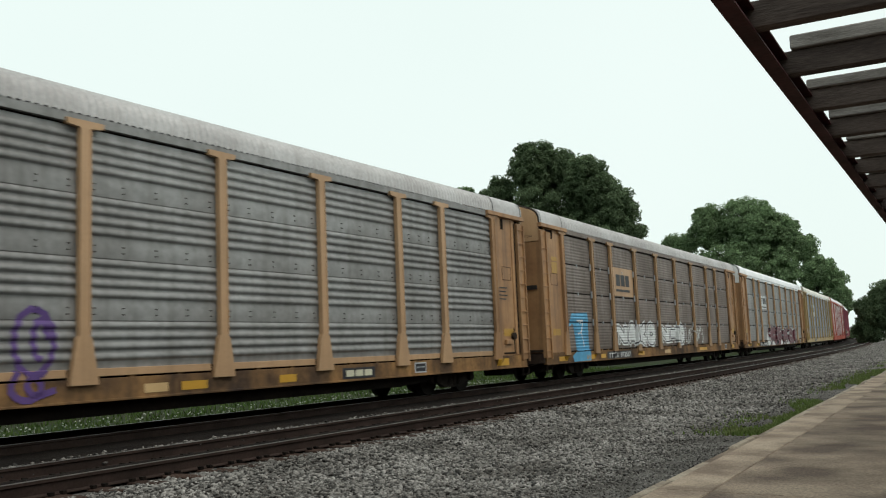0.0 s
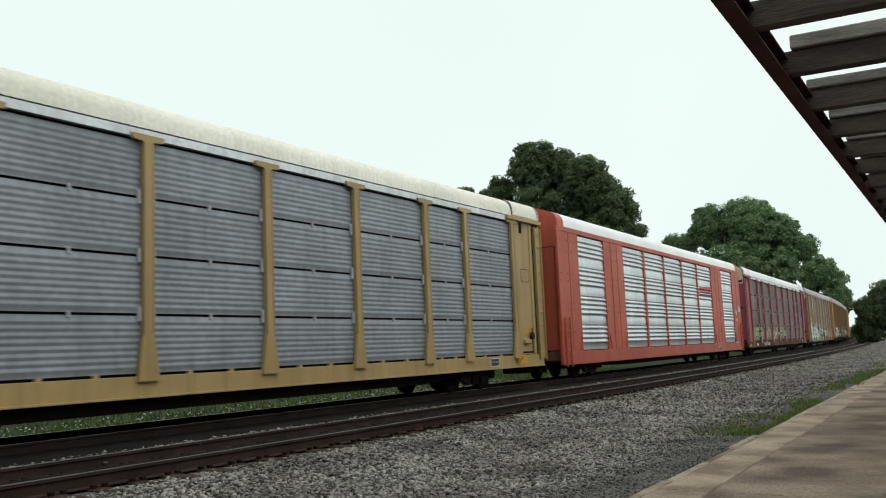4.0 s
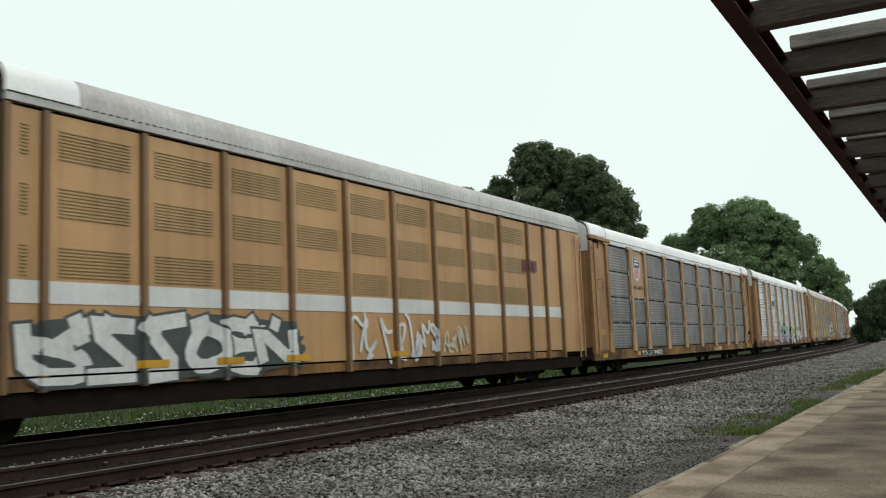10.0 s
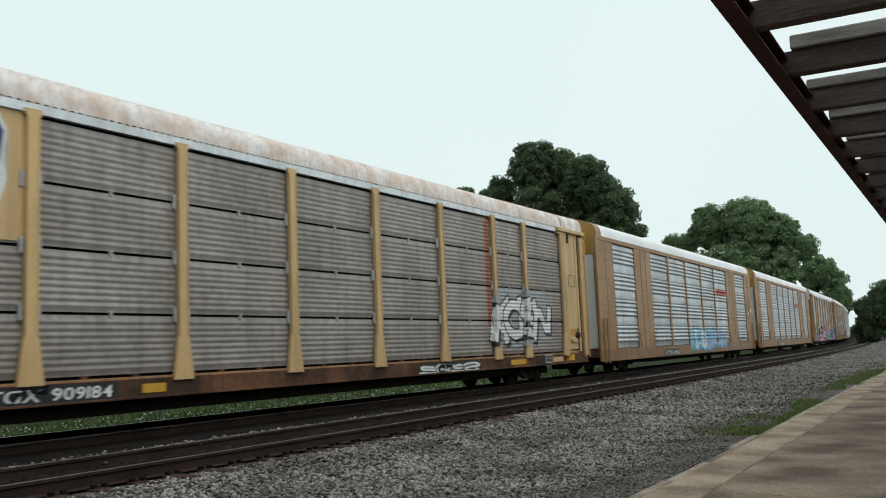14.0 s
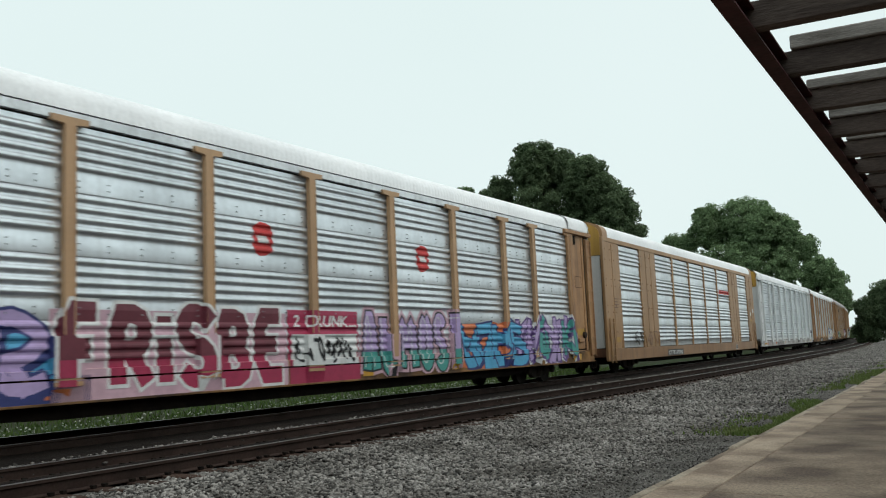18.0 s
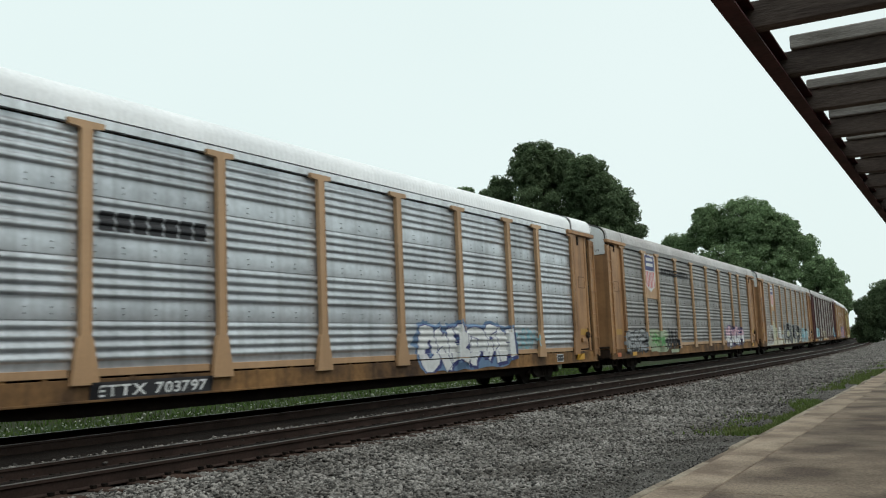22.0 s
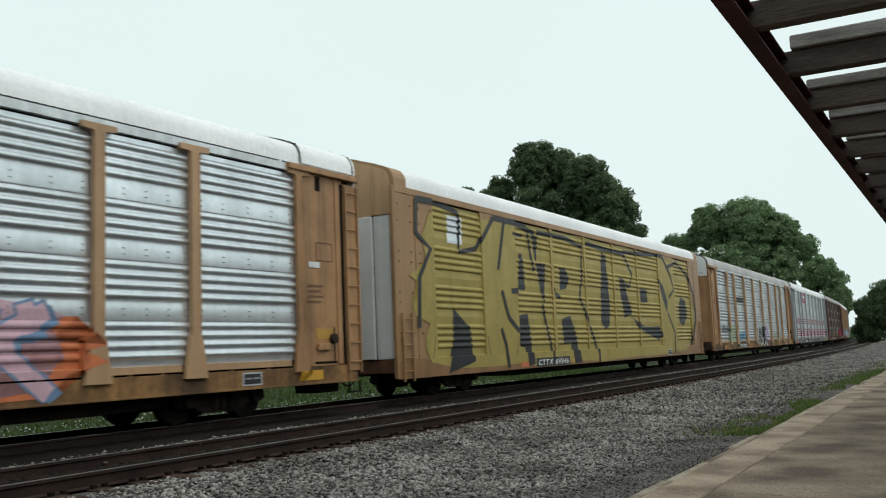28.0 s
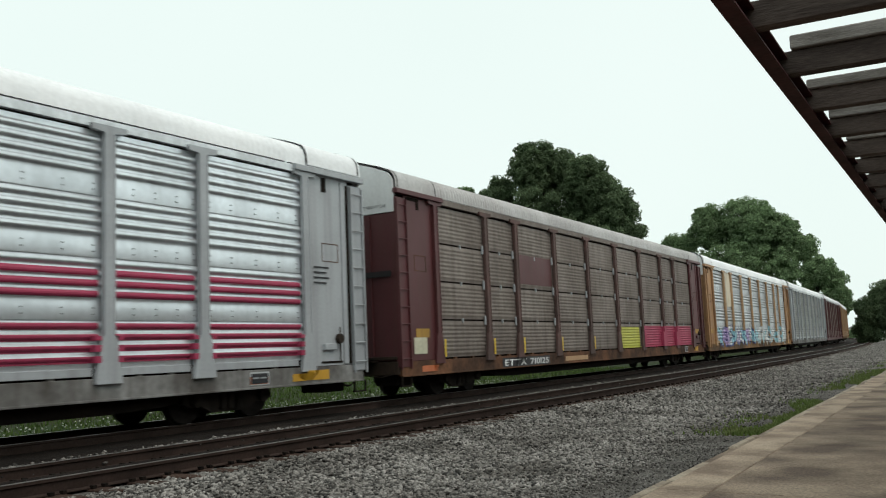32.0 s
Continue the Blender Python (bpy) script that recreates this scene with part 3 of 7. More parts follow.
def tree(place, blobs, material, label, seed, leaf=0.24, count=300, trunk_r=0.35, puff=1.0):
    """Trunk, limbs and a crown of many leaf clumps; blobs: (dx, dy, z, rx, ry, rz, clumps)."""
    g = np.random.default_rng(seed)
    thing = tagged(new("tree"), label, "tree")
    thing.location = place
    top = max(b[2] for b in blobs)
    bm = bmesh.new()
    tube(bm, (0, 0, -0.2), (0.1, 0.05, top * 0.35), trunk_r, trunk_r * 0.75, 10)
    tube(bm, (0.1, 0.05, top * 0.35), (0.0, 0.1, top * 0.8), trunk_r * 0.75, trunk_r * 0.3, 8)
    part("trunk", bm, BARK, thing)
    verts, faces = [], []
    for dx, dy, z, rx, ry, rz, clumps in blobs:
        bm = bmesh.new()
        tube(bm, (0.05, 0.05, max(z - rz - 1.0, 1.2) * 0.8), (dx * 0.7, dy * 0.7, z), trunk_r * 0.4, 0.05, 6)
        for k in range(4):
            e = g.normal(0, 1, 3)
            e /= np.linalg.norm(e)
            tube(bm, (dx * 0.6, dy * 0.6, z - rz * 0.2), (dx + e[0] * rx * 0.8, dy + e[1] * ry * 0.8, z + e[2] * rz * 0.8), trunk_r * 0.15, 0.02, 5)
        part("limb", bm, BARK, thing)
        for k in range(int(clumps * 4.2)):
            e = g.normal(0, 1, 3)
            e /= np.linalg.norm(e)
            far = g.uniform(0.1, 1.0) ** 0.36 * g.uniform(0.84, 1.02)
            c = np.array([dx + e[0] * rx * far, dy + e[1] * ry * far, z + e[2] * rz * far])
            cr = g.uniform(0.35, 0.85) * puff
            m = int(count * 0.52)
            o = g.normal(0, 1, (m, 3))
            o /= np.linalg.norm(o, axis=1)[:, None]
            o *= (cr * g.uniform(0.2, 1.0, m) ** 0.45)[:, None] * np.array([1.12, 1.12, 0.85])
            face = o / cr * 0.9 + np.array([0, 0, 0.55]) + g.normal(0, 0.55, (m, 3))
            a = np.cross(face, g.normal(0, 1, (m, 3)))
            a /= np.linalg.norm(a, axis=1)[:, None]
            b = np.cross(face, a)
            b /= np.linalg.norm(b, axis=1)[:, None]
            w = leaf * 0.66 * g.uniform(0.5, 1.2, m)[:, None]
            q = c + o
            verts.append(np.stack([q - a * w, q + b * w * 0.6, q + a * w, q - b * w * 0.6], 1).reshape(-1, 3))
    v = np.concatenate(verts)
    f = np.arange(len(v)).reshape(-1, 4)
    part("crown", mesh_from("crown", v.tolist(), f.tolist(), material), material, thing)
    return thing


tree((-30.6, 66.6, GROUND_Z), [(-1.3, 0, 16.5, 2.1, 1.9, 2.4, 44), (0.0, 1.5, 16.2, 2.0, 1.8, 1.9, 36), (3.5, -0.5, 14.9, 1.7, 1.7, 2.2, 38), (4.5, 0.5, 13.3, 1.5, 1.9, 2.4, 34), (6.2, 0, 11.9, 1.1, 1.7, 2.1, 26), (7.4, 0, 10.3, 0.5, 0.5, 0.5, 5), (-4.7, 0.5, 14.9, 1.1, 1.2, 1.3, 18), (-6.0, 0, 14.3, 0.7, 0.8, 0.7, 8), (-0.3, 1, 13.1, 4.5, 4.0, 2.3, 66), (1.2, 0, 10.2, 6.2, 4.9, 2.2, 46)],
     LEAF_DARK, "tall dense dark green tree behind the train", 31, leaf=0.18, count=300, puff=0.72)
tree((-52.5, 90, GROUND_Z), [(0.2, 0, 19.9, 1.1, 1.0, 0.4, 9), (-1.6, 0, 19.3, 1.4, 1.2, 0.5, 9), (-2.4, 0, 15, 3, 3, 2.2, 30)], LEAF, "green tree far behind the train", 32, leaf=0.2, count=200, puff=0.6)
tree((-28.0, 124, GROUND_Z), [(-5.1, 0, 17.2, 2.2, 2.6, 3.3, 28), (-0.7, 1, 17.0, 3.5, 3.3, 4.1, 50), (2.6, -1, 16.2, 2.4, 3.2, 3.9, 38), (5.0, 0, 14.8, 2.4, 2.6, 3.1, 30), (7.4, 0, 13.2, 1.4, 1.4, 1.8, 13), (-8.6, 0, 15.2, 1.8, 1.4, 1.4, 14), (-10.4, 0, 15.4, 0.9, 0.8, 0.8, 6), (-0.3, 0, 11.5, 8.1, 6.5, 3.9, 76)],
     LEAF, "broad round-headed green tree behind the train", 33, leaf=0.25, count=300, puff=1.15)
tree((-28.6, 182, GROUND_Z), [(0.7, 0, 13.8, 3.3, 2.8, 3.1, 34), (3.3, 0, 10.6, 2.6, 2.8, 3.5, 28), (4.5, 1, 7.8, 1.4, 1.9, 2.4, 12), (-3.0, 0, 12.0, 4.2, 3.8, 4.7, 34), (1.0, 0, 6.5, 4.0, 3, 3.4, 24)], LEAF, "green tree standing behind the curve of the line", 34, leaf=0.34, count=260, puff=1.2)
tree((-58, 300, GROUND_Z), [(0, 0, 10, 7, 6, 6, 40), (-8, 0, 11, 7, 6, 6, 40)], LEAF, "distant green tree beside the line", 35, leaf=0.6, count=160, puff=1.9)
tree((-13.0, 142, GROUND_Z), [(-1.4, 0, 4.6, 3.4, 2.8, 3.3, 44), (0.2, 0, 6.6, 2.9, 2.4, 2.9, 38), (1.8, 0, 5.3, 4.0, 3.6, 4.5, 44), (-2.6, 0, 2.3, 2.0, 1.7, 2.2, 22)], LEAF_DARK, "low spreading green tree beside the line", 36, leaf=0.24, count=300)
tree((-30.9, 262, GROUND_Z), [(0.3, 0, 1.9, 2.4, 2.4, 2.8, 30), (-1.7, 0, 1.0, 1.7, 1.6, 2.0, 16)], LEAF, "pale green bush beside the line", 37, leaf=0.36, count=160, trunk_r=0.08, puff=1.1)

house = tagged(new("house"), "small cream-sided house behind a bush", "house")
house.matrix_basis = pose(-35.5, 306, GROUND_Z, 0, 0, 20)
part("wall", boxes((-4, 4, -3, 3, 0, 3.2)), SIDING, house)
bm = bmesh.new()
prism(bm, [(-4.4, 3.1), (4.4, 3.1), (0, 5.2)], -3.4, 3.4)
part("roof", bm, SHINGLE, house)
for wx in (-2.2, 1.6):
    wf = part("window", boxes((wx, wx + 0.9, -3.06, -3.0, 1.0, 2.3), bevel=0.01), WHITE, house)
    part("pane", boxes((wx + 0.08, wx + 0.82, -3.075, -3.062, 1.08, 2.22)), BLACK, wf)
part("door", boxes((-0.4, 0.5, -3.06, -3.0, 0.0, 2.05), bevel=0.01), CREAM, house)

# ---- the train ----
# A car's own space: x runs back along the car from its middle, -y is the side that faces the eye, z up from the rail.
LENGTH, FLUSH_LENGTH, HALF_W = 28.05, 27.7, 1.53
SILL_LOW, SILL_TOP, PANEL_TOP, EAVE, PEAK = 0.53, 0.96, 5.03, 5.24, 6.10
FACE = -HALF_W
# the cars with outside posts are a little lower than the smooth-sided ones
RACK_SILL, RACK_STRIP, RACK_TOP, RACK_EAVE = 0.585, 1.09, 4.96, 5.16
POSTS = (1.85, 4.61, 6.57, 9.48, 12.42, 15.38, 18.29, 21.22, 23.24, 26.08)


def rib_profile(z0, z1, tiers=4, depth=0.040, tier=1.023):
    """Heights and depths of a sheet with four round ribs in each tier and a broad swell between the tiers."""
    out = [(z0, 0.0)]
    for t in range(tiers):
        base = 0.98 + t * tier
        if t:
            out += [(base - 0.17, 0.0), (base - 0.12, 0.003), (base + 0.03, 0.014), (base + 0.13, 0.003), (base + 0.17, 0.0)]
        for k in range(4):
            c = base + 0.285 + 0.168 * k
            for dz, d in ((-0.066, 0.0), (-0.056, 0.12), (-0.042, 0.62), (-0.018, 0.98), (0.012, 0.98), (0.040, 0.62), (0.058, 0.14), (0.070, 0.0)):
                if z0 < c + dz < z1:
                    out.append((c + dz, d * depth))
    out.append((z1, 0.0))
    return out


ROW_GAP = 0.045


def row_profile(row, z0, z1, rows=4, ribs=8, depth=0.015):
    """One of the stacked shallow-ribbed sheets, with an open slit above it."""
    tier = (z1 - z0) / rows
    a, b = z0 + row * tier, z0 + (row + 1) * tier - ROW_GAP
    out = [(a, 0.0)]
    low, pitch = a + 0.05, (b - a - 0.10) / ribs
    for r in range(ribs):
        c = low + r * pitch
        out += [(c + pitch * 0.1, 0.0), (c + pitch * 0.38, depth), (c + pitch * 0.62, depth), (c + pitch * 0.9, 0.0)]
    out.append((b, 0.0))
    return out


def plate_depth(profile):
    """How far an emblem plate stands before the foot of the ribs."""
    return max(d for _, d in profile) + 0.006


FACING = {}
SLOTS = {}
HALVES = {}
GRIMY = {TAN: TAN_GRIMED, GREY: GREY_GRIMED, WHITE: WHITE_GRIMED}
bracket = bpy.data.meshes.new("bracket")
bb = boxes((-0.028, 0.028, FACE - 0.01, FACE + 0.05, -0.15, 0.10), bevel=0.014)
bb.to_mesh(bracket)
bb.free()
bracket.materials.append(GREY)
CLIP = bpy.data.meshes.new("clip")
bb = boxes((-0.025, 0.025, FACE + 0.03, FACE + 0.07, -0.09, 0.02), bevel=0.006)
bb.to_mesh(CLIP)
bb.free()
CLIP.materials.append(GREY)


def sheet(x0, x1, profile, face, material, name="side_panel"):
    xs = (x0, x1)
    verts = [(x, face - d, z) for z, d in profile for x in xs]
    faces = [(2 * i, 2 * i + 1, 2 * i + 3, 2 * i + 2) for i in range(len(profile) - 1)]
    return mesh_from(name, verts, faces, material, smooth=True)


ROOF_SHAPE = [(-1.53, EAVE - 0.05), (-1.52, 5.40), (-1.475, 5.52), (-1.39, 5.625), (-1.24, 5.70), (-1.0, 5.79), (-0.55, 5.93), (0, PEAK)]
ROOF_SHAPE += [(-y, z) for y, z in ROOF_SHAPE[-2::-1]]


def roof_mesh(x0, x1, material, pitch=0.15, drop=0.0):
    rise = 0.030 if material in (ROOF_GREY, ROOF_RUST) else 0.008
    xs = []
    x = x0
    while x < x1 - pitch:
        xs += [(x, 0.0), (x + pitch * 0.3, rise), (x + pitch * 0.6, rise), (x + pitch * 0.9, 0.0)]
        x += pitch
    xs.append((x1, 0.0))
    n = len(ROOF_SHAPE)
    verts = [(a, y * (1 + d * 0.6), z + d - drop) for a, d in xs for y, z in ROOF_SHAPE]
    faces = [(i * n + j, i * n + j + 1, (i + 1) * n + j + 1, (i + 1) * n + j) for i in range(len(xs) - 1) for j in range(n - 1)]
    return mesh_from("roof", verts, faces, material, smooth=True)


def strap_mesh(x, w=0.022, drop=0.0):
    verts = [(x + d, y * 1.026, z + 0.042 - drop) for d in (-w, w) for y, z in ROOF_SHAPE]
    n = len(ROOF_SHAPE)
    return mesh_from("roof_strap", verts, [(j, j + 1, n + j + 1, n + j) for j in range(n - 1)], BLACK)


def end_cap_mesh(x0, x1, drop=0.0, material=ROOF_WHITE):
    verts = [(x, y * 1.020, z + 0.034 - drop) for x in (x0, x1) for y, z in ROOF_SHAPE]
    n = len(ROOF_SHAPE)
    return mesh_from("roof_end", verts, [(j, j + 1, n + j + 1, n + j) for j in range(n - 1)], material, smooth=True)


def end_outline(y_scale=1.0, drop=0.0):
    return [(y * y_scale, z - drop) for y, z in ROOF_SHAPE]


def end_plate(bm, x0, x1, z0, scale=0.985, drop=0.02):
    """A plate across the car's end, following the roof."""
    pts = [(-HALF_W * scale, z0)] + end_outline(scale, drop) + [(HALF_W * scale, z0)]
    a = [bm.verts.new((x0, y, z)) for y, z in pts]
    b = [bm.verts.new((x1, y, z)) for y, z in pts]
    bm.faces.new(a)
    bm.faces.new(b[::-1])
    for i in range(len(pts)):
        j = (i + 1) % len(pts)
        bm.faces.new((a[i], b[i], b[j], a[j]))
    bmesh.ops.recalc_face_normals(bm, faces=bm.faces[:])
    return bm


# parts that all cars share
RUNG = bpy.data.meshes.new("rung")
rb = bmesh.new()
tube(rb, (0, FACE - 0.06, 0), (0.42, FACE - 0.06, 0), 0.014, seg=6)
rb.to_mesh(RUNG)
rb.free()
RUNGS = {}


def ladder(car, x, material, rungs=10, z0=0.75, z1=4.95, width=0.42):
    """Two flat rails and round rungs before the car's side."""
    if material not in RUNGS:
        RUNGS[material] = RUNG.copy()
        RUNGS[material].materials.append(material)
    one = part("ladder", boxes((x - 0.02, x + 0.02, FACE - 0.075, FACE - 0.03, z0, z1), bevel=0.005), material, car)
    part("rail", boxes((x + width - 0.02, x + width + 0.02, FACE - 0.075, FACE - 0.03, z0, z1), bevel=0.005), material, one)
    for k in range(rungs):
        part("rung", RUNGS[material], material, one).matrix_basis = Matrix.Translation((x, 0, z0 + 0.25 + (z1 - z0 - 0.4) * k / (rungs - 1)))


wheel_bm = bmesh.new()
for side in (-1, 1):
    tube(wheel_bm, (0, side * 0.69, 0), (0, side * 0.82, 0), 0.42, 0.41, 20)
    tube(wheel_bm, (0, side * 0.66, 0), (0, side * 0.69, 0), 0.45, 0.45, 20)
tube(wheel_bm, (0, -1.0, 0), (0, 1.0, 0), 0.08, seg=10)
WHEELSET = bpy.data.meshes.new("wheelset")
wheel_bm.to_mesh(WHEELSET)
wheel_bm.free()
WHEELSET.materials.append(WHEEL)

truck_bm = bmesh.new()
for side in (-1, 1):
    y0, y1 = (side * 0.93, side * 1.07) if side > 0 else (-1.07, -0.93)
    prism(truck_bm, [(-1.15, 0.38), (-0.98, 0.30), (-0.72, 0.32), (-0.45, 0.18), (0.45, 0.18), (0.72, 0.32), (0.98, 0.30), (1.15, 0.38), (1.1, 0.58), (0.6, 0.62), (0.35, 0.70), (-0.35, 0.70), (-0.6, 0.62), (-1.1, 0.58)], y0, y1)
    for k in range(3):
        tube(truck_bm, (-0.2 + k * 0.2, side * 1.08, 0.24), (-0.2 + k * 0.2, side * 1.08, 0.52), 0.075, seg=8)
    for bx in (-0.86, 0.86):
        tube(truck_bm, (bx, side * 1.05, 0.42), (bx, side * 1.16, 0.42), 0.12, seg=10)
box(truck_bm, -0.22, 0.22, -1.0, 1.0, 0.36, 0.62)
TRUCK = bpy.data.meshes.new("truck")
truck_bm.to_mesh(TRUCK)
truck_bm.free()
TRUCK.materials.append(TRUCK_STEEL)


def running_gear(car, places):
    for x in places:
        tr = part("truck", TRUCK, UNDER, car, "black cast-steel truck frame")
        tr.matrix_basis = Matrix.Translation((x, 0, 0))
        for dx in (-0.86, 0.86):
            part("wheelset", WHEELSET, WHEEL, tr, "worn steel wheels").matrix_basis = Matrix.Translation((dx, 0, 0.42))


def coupler(car, x, way):
    bm = bmesh.new()
    box(bm, min(x, x + way * 0.75), max(x, x + way * 0.75), -0.09, 0.09, 0.78, 0.98)
    box(bm, min(x + way * 0.55, x + way * 0.85), max(x + way * 0.55, x + way * 0.85), -0.17, 0.17, 0.74, 1.02, bevel=0.03)
    part("coupler", bm, UNDER, car, "black knuckle coupler")
    bm = bmesh.new()
    rings = []
    for k in range(9):
        f = k / 8
        c = Vector((x + way * 0.75 * f, -0.35 + 0.2 * f, 0.75 - 0.4 * math.sin(f * 3.1) * (1 - 0.3 * f)))
        rings.append([bm.verts.new((c.x + 0.02 * math.cos(q) * (1 - f), c.y + 0.025 * math.sin(q), c.z + 0.025 * math.cos(q))) for q in (0, 1.05, 2.09, 3.14, 4.19, 5.24)])
    for one, two in zip(rings, rings[1:]):
        for q in range(6):
            bm.faces.new((one[q], one[(q + 1) % 6], two[(q + 1) % 6], two[q]))
    part("brake_hose", bm, UNDER, car)


def shell(car, x0, x1, dark, floor_mat=UNDER, top=EAVE):
    """What lies behind the facing: floor, far wall and a black box that paints the inside's shade."""
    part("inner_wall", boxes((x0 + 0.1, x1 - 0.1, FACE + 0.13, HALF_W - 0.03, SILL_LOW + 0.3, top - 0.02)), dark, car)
    part("underframe", boxes((x0 + 0.3, x1 - 0.3, -0.9, 0.9, 0.66, 0.93)), floor_mat, car, "black floor frame")
    bm = bmesh.new()
    prism(bm, [(x0 + 4.6, 0.66), (x0 + 5.4, 0.38), (x0 + 6.6, 0.33), (x1 - 6.6, 0.33), (x1 - 5.4, 0.38), (x1 - 4.6, 0.66)], -1.25, 1.1)
    part("centre_sill", bm, floor_mat, car, "deep black centre sill")


def post_shape(style, x, w=0.10):
    """A side post: a flared foot, a plain shaft and a broad cap under the eave."""
    bm = bmesh.new()
    proud = {"flared": 0.07, "seamed": 0.06}.get(style, 0.05)
    foot, waist = (0.255, 0.14) if style == "flared" else (0.22, 0.125)
    cap = 0.125 if style == "slim" else 0.33
    left = [(-foot, 0.84), (-foot + 0.012, 0.95), (-waist, 1.54), (-w, 1.60), (-w, RACK_TOP - 0.06), (-cap, RACK_TOP - 0.035), (-cap - 0.015, RACK_TOP + 0.06)]
    prism(bm, [(x - a, z) for a, z in left] + [(x + a, z) for a, z in left[::-1]], FACE - proud, FACE + 0.02)
    # a folded edge down both sides of the shaft
    for side in (-1, 1):
        a = x + side * (w - 0.012)
        box(bm, a - 0.012, a + 0.012, FACE - proud - 0.012, FACE - proud + 0.004, 1.62, RACK_TOP - 0.08)
    return bm


def frame_strip(x0, x1, z0, z1, y, w=0.018):
    return boxes((x0, x1, y, y + 0.006, z0, z0 + w), (x0, x1, y, y + 0.006, z1 - w, z1), (x0, x0 + w, y, y + 0.006, z0 + w, z1 - w), (x1 - w, x1, y, y + 0.006, z0 + w, z1 - w))


def end_bay(car, x_out, x_in, body):
    """The bay at a car's end: a proud lane with the ladder, a recessed sheet and the door track over both."""
    way = 1 if x_in > x_out else -1
    rear = way < 0

    def span(a, b):
        return min(x_out + way * a, x_out + way * b), max(x_out + way * a, x_out + way * b)

    depth = abs(x_in - x_out)
    part("end_sheet", boxes((*span(0.47, depth), FACE + 0.03, FACE + 0.10, SILL_TOP - 0.02, RACK_TOP + 0.04)), body, car)
    part("ladder_lane", boxes((*span(0.02, 0.46), FACE - 0.025, FACE + 0.10, SILL_TOP - 0.16, RACK_TOP - 0.04), bevel=0.01), body, car)
    if rear:
        part("pilaster", boxes((*span(0.58, 0.74), FACE + 0.004, FACE + 0.029, SILL_TOP, RACK_TOP), bevel=0.006), body, car)
        # a flat dark strip paints the gap's shade; the sheet is not cut
        part("shadow_gap", boxes((*span(0.465, 0.575), FACE + 0.02, FACE + 0.029, SILL_TOP, RACK_TOP - 0.05)), UNDER, car, "dark strip painted for the shade beside the folding door")
        part("brake_gear", boxes((*span(1.05, 1.45), FACE - 0.05, FACE + 0.029, 1.26, 1.40), bevel=0.015), body, car, "boxed step of the hand brake")
        bm = bmesh.new()
        at = x_out + way * 0.92
        tube(bm, (at, FACE + 0.02, 1.50), (at, FACE - 0.07, 1.50), 0.11, 0.10, 12)
        tube(bm, (at, FACE - 0.03, 1.0), (at, FACE - 0.03, 1.75), 0.016, seg=6)
        part("hand_brake", bm, SOOT, car, "sooty hand brake with its rod")
        # thin dark plates paint the shade of the foot slot and the notches
        part("foot_slot", boxes((*span(0.78, 1.5), FACE + 0.018, FACE + 0.029, 0.985, 1.03)), UNDER, car, "dark plate painted for the shade in the foot slot")
        part("notch", boxes((*span(1.22, 1.38), FACE + 0.018, FACE + 0.029, RACK_TOP - 0.30, RACK_TOP + 0.02)), UNDER, car, "dark plate painted for the shade in a notch")
    else:
        part("notch", boxes((*span(1.02, 1.14), FACE + 0.018, FACE + 0.029, RACK_TOP - 0.26, RACK_TOP + 0.02), (*span(0.55, 1.0), FACE + 0.018, FACE + 0.029, RACK_TOP - 0.06, RACK_TOP + 0.02)), UNDER, car, "dark plate painted for the shade in a notch")
    part("notice_frame", frame_strip(*span(0.85, 1.4), 3.15, 3.55, FACE + 0.024), RUST, car, "thin brown stencilled frame")
    if body not in (WHITE, GREY):
        part("placard", boxes((*span(0.82, 1.45), FACE + 0.024, FACE + 0.029, 1.5, 1.72)), YELLOW, car, "dirty ochre placard")
    part("door_track", boxes((*span(0.0, depth + 0.4), FACE - 0.10, FACE + 0.06, RACK_TOP + 0.042, RACK_EAVE - 0.035), bevel=0.01), body, car, "projecting door track at the eave")
    lx = x_out + way * 0.03
    ladder(car, min(lx, lx + way * 0.42), body, z1=4.88)
    part("step", boxes((*span(0.05, 0.46), FACE - 0.04, FACE + 0.04, 0.33, 0.36), (*span(0.05, 0.08), FACE - 0.04, FACE, 0.36, RACK_SILL), (*span(0.43, 0.46), FACE - 0.04, FACE, 0.36, RACK_SILL)), UNDER, car, "steel stirrup step")


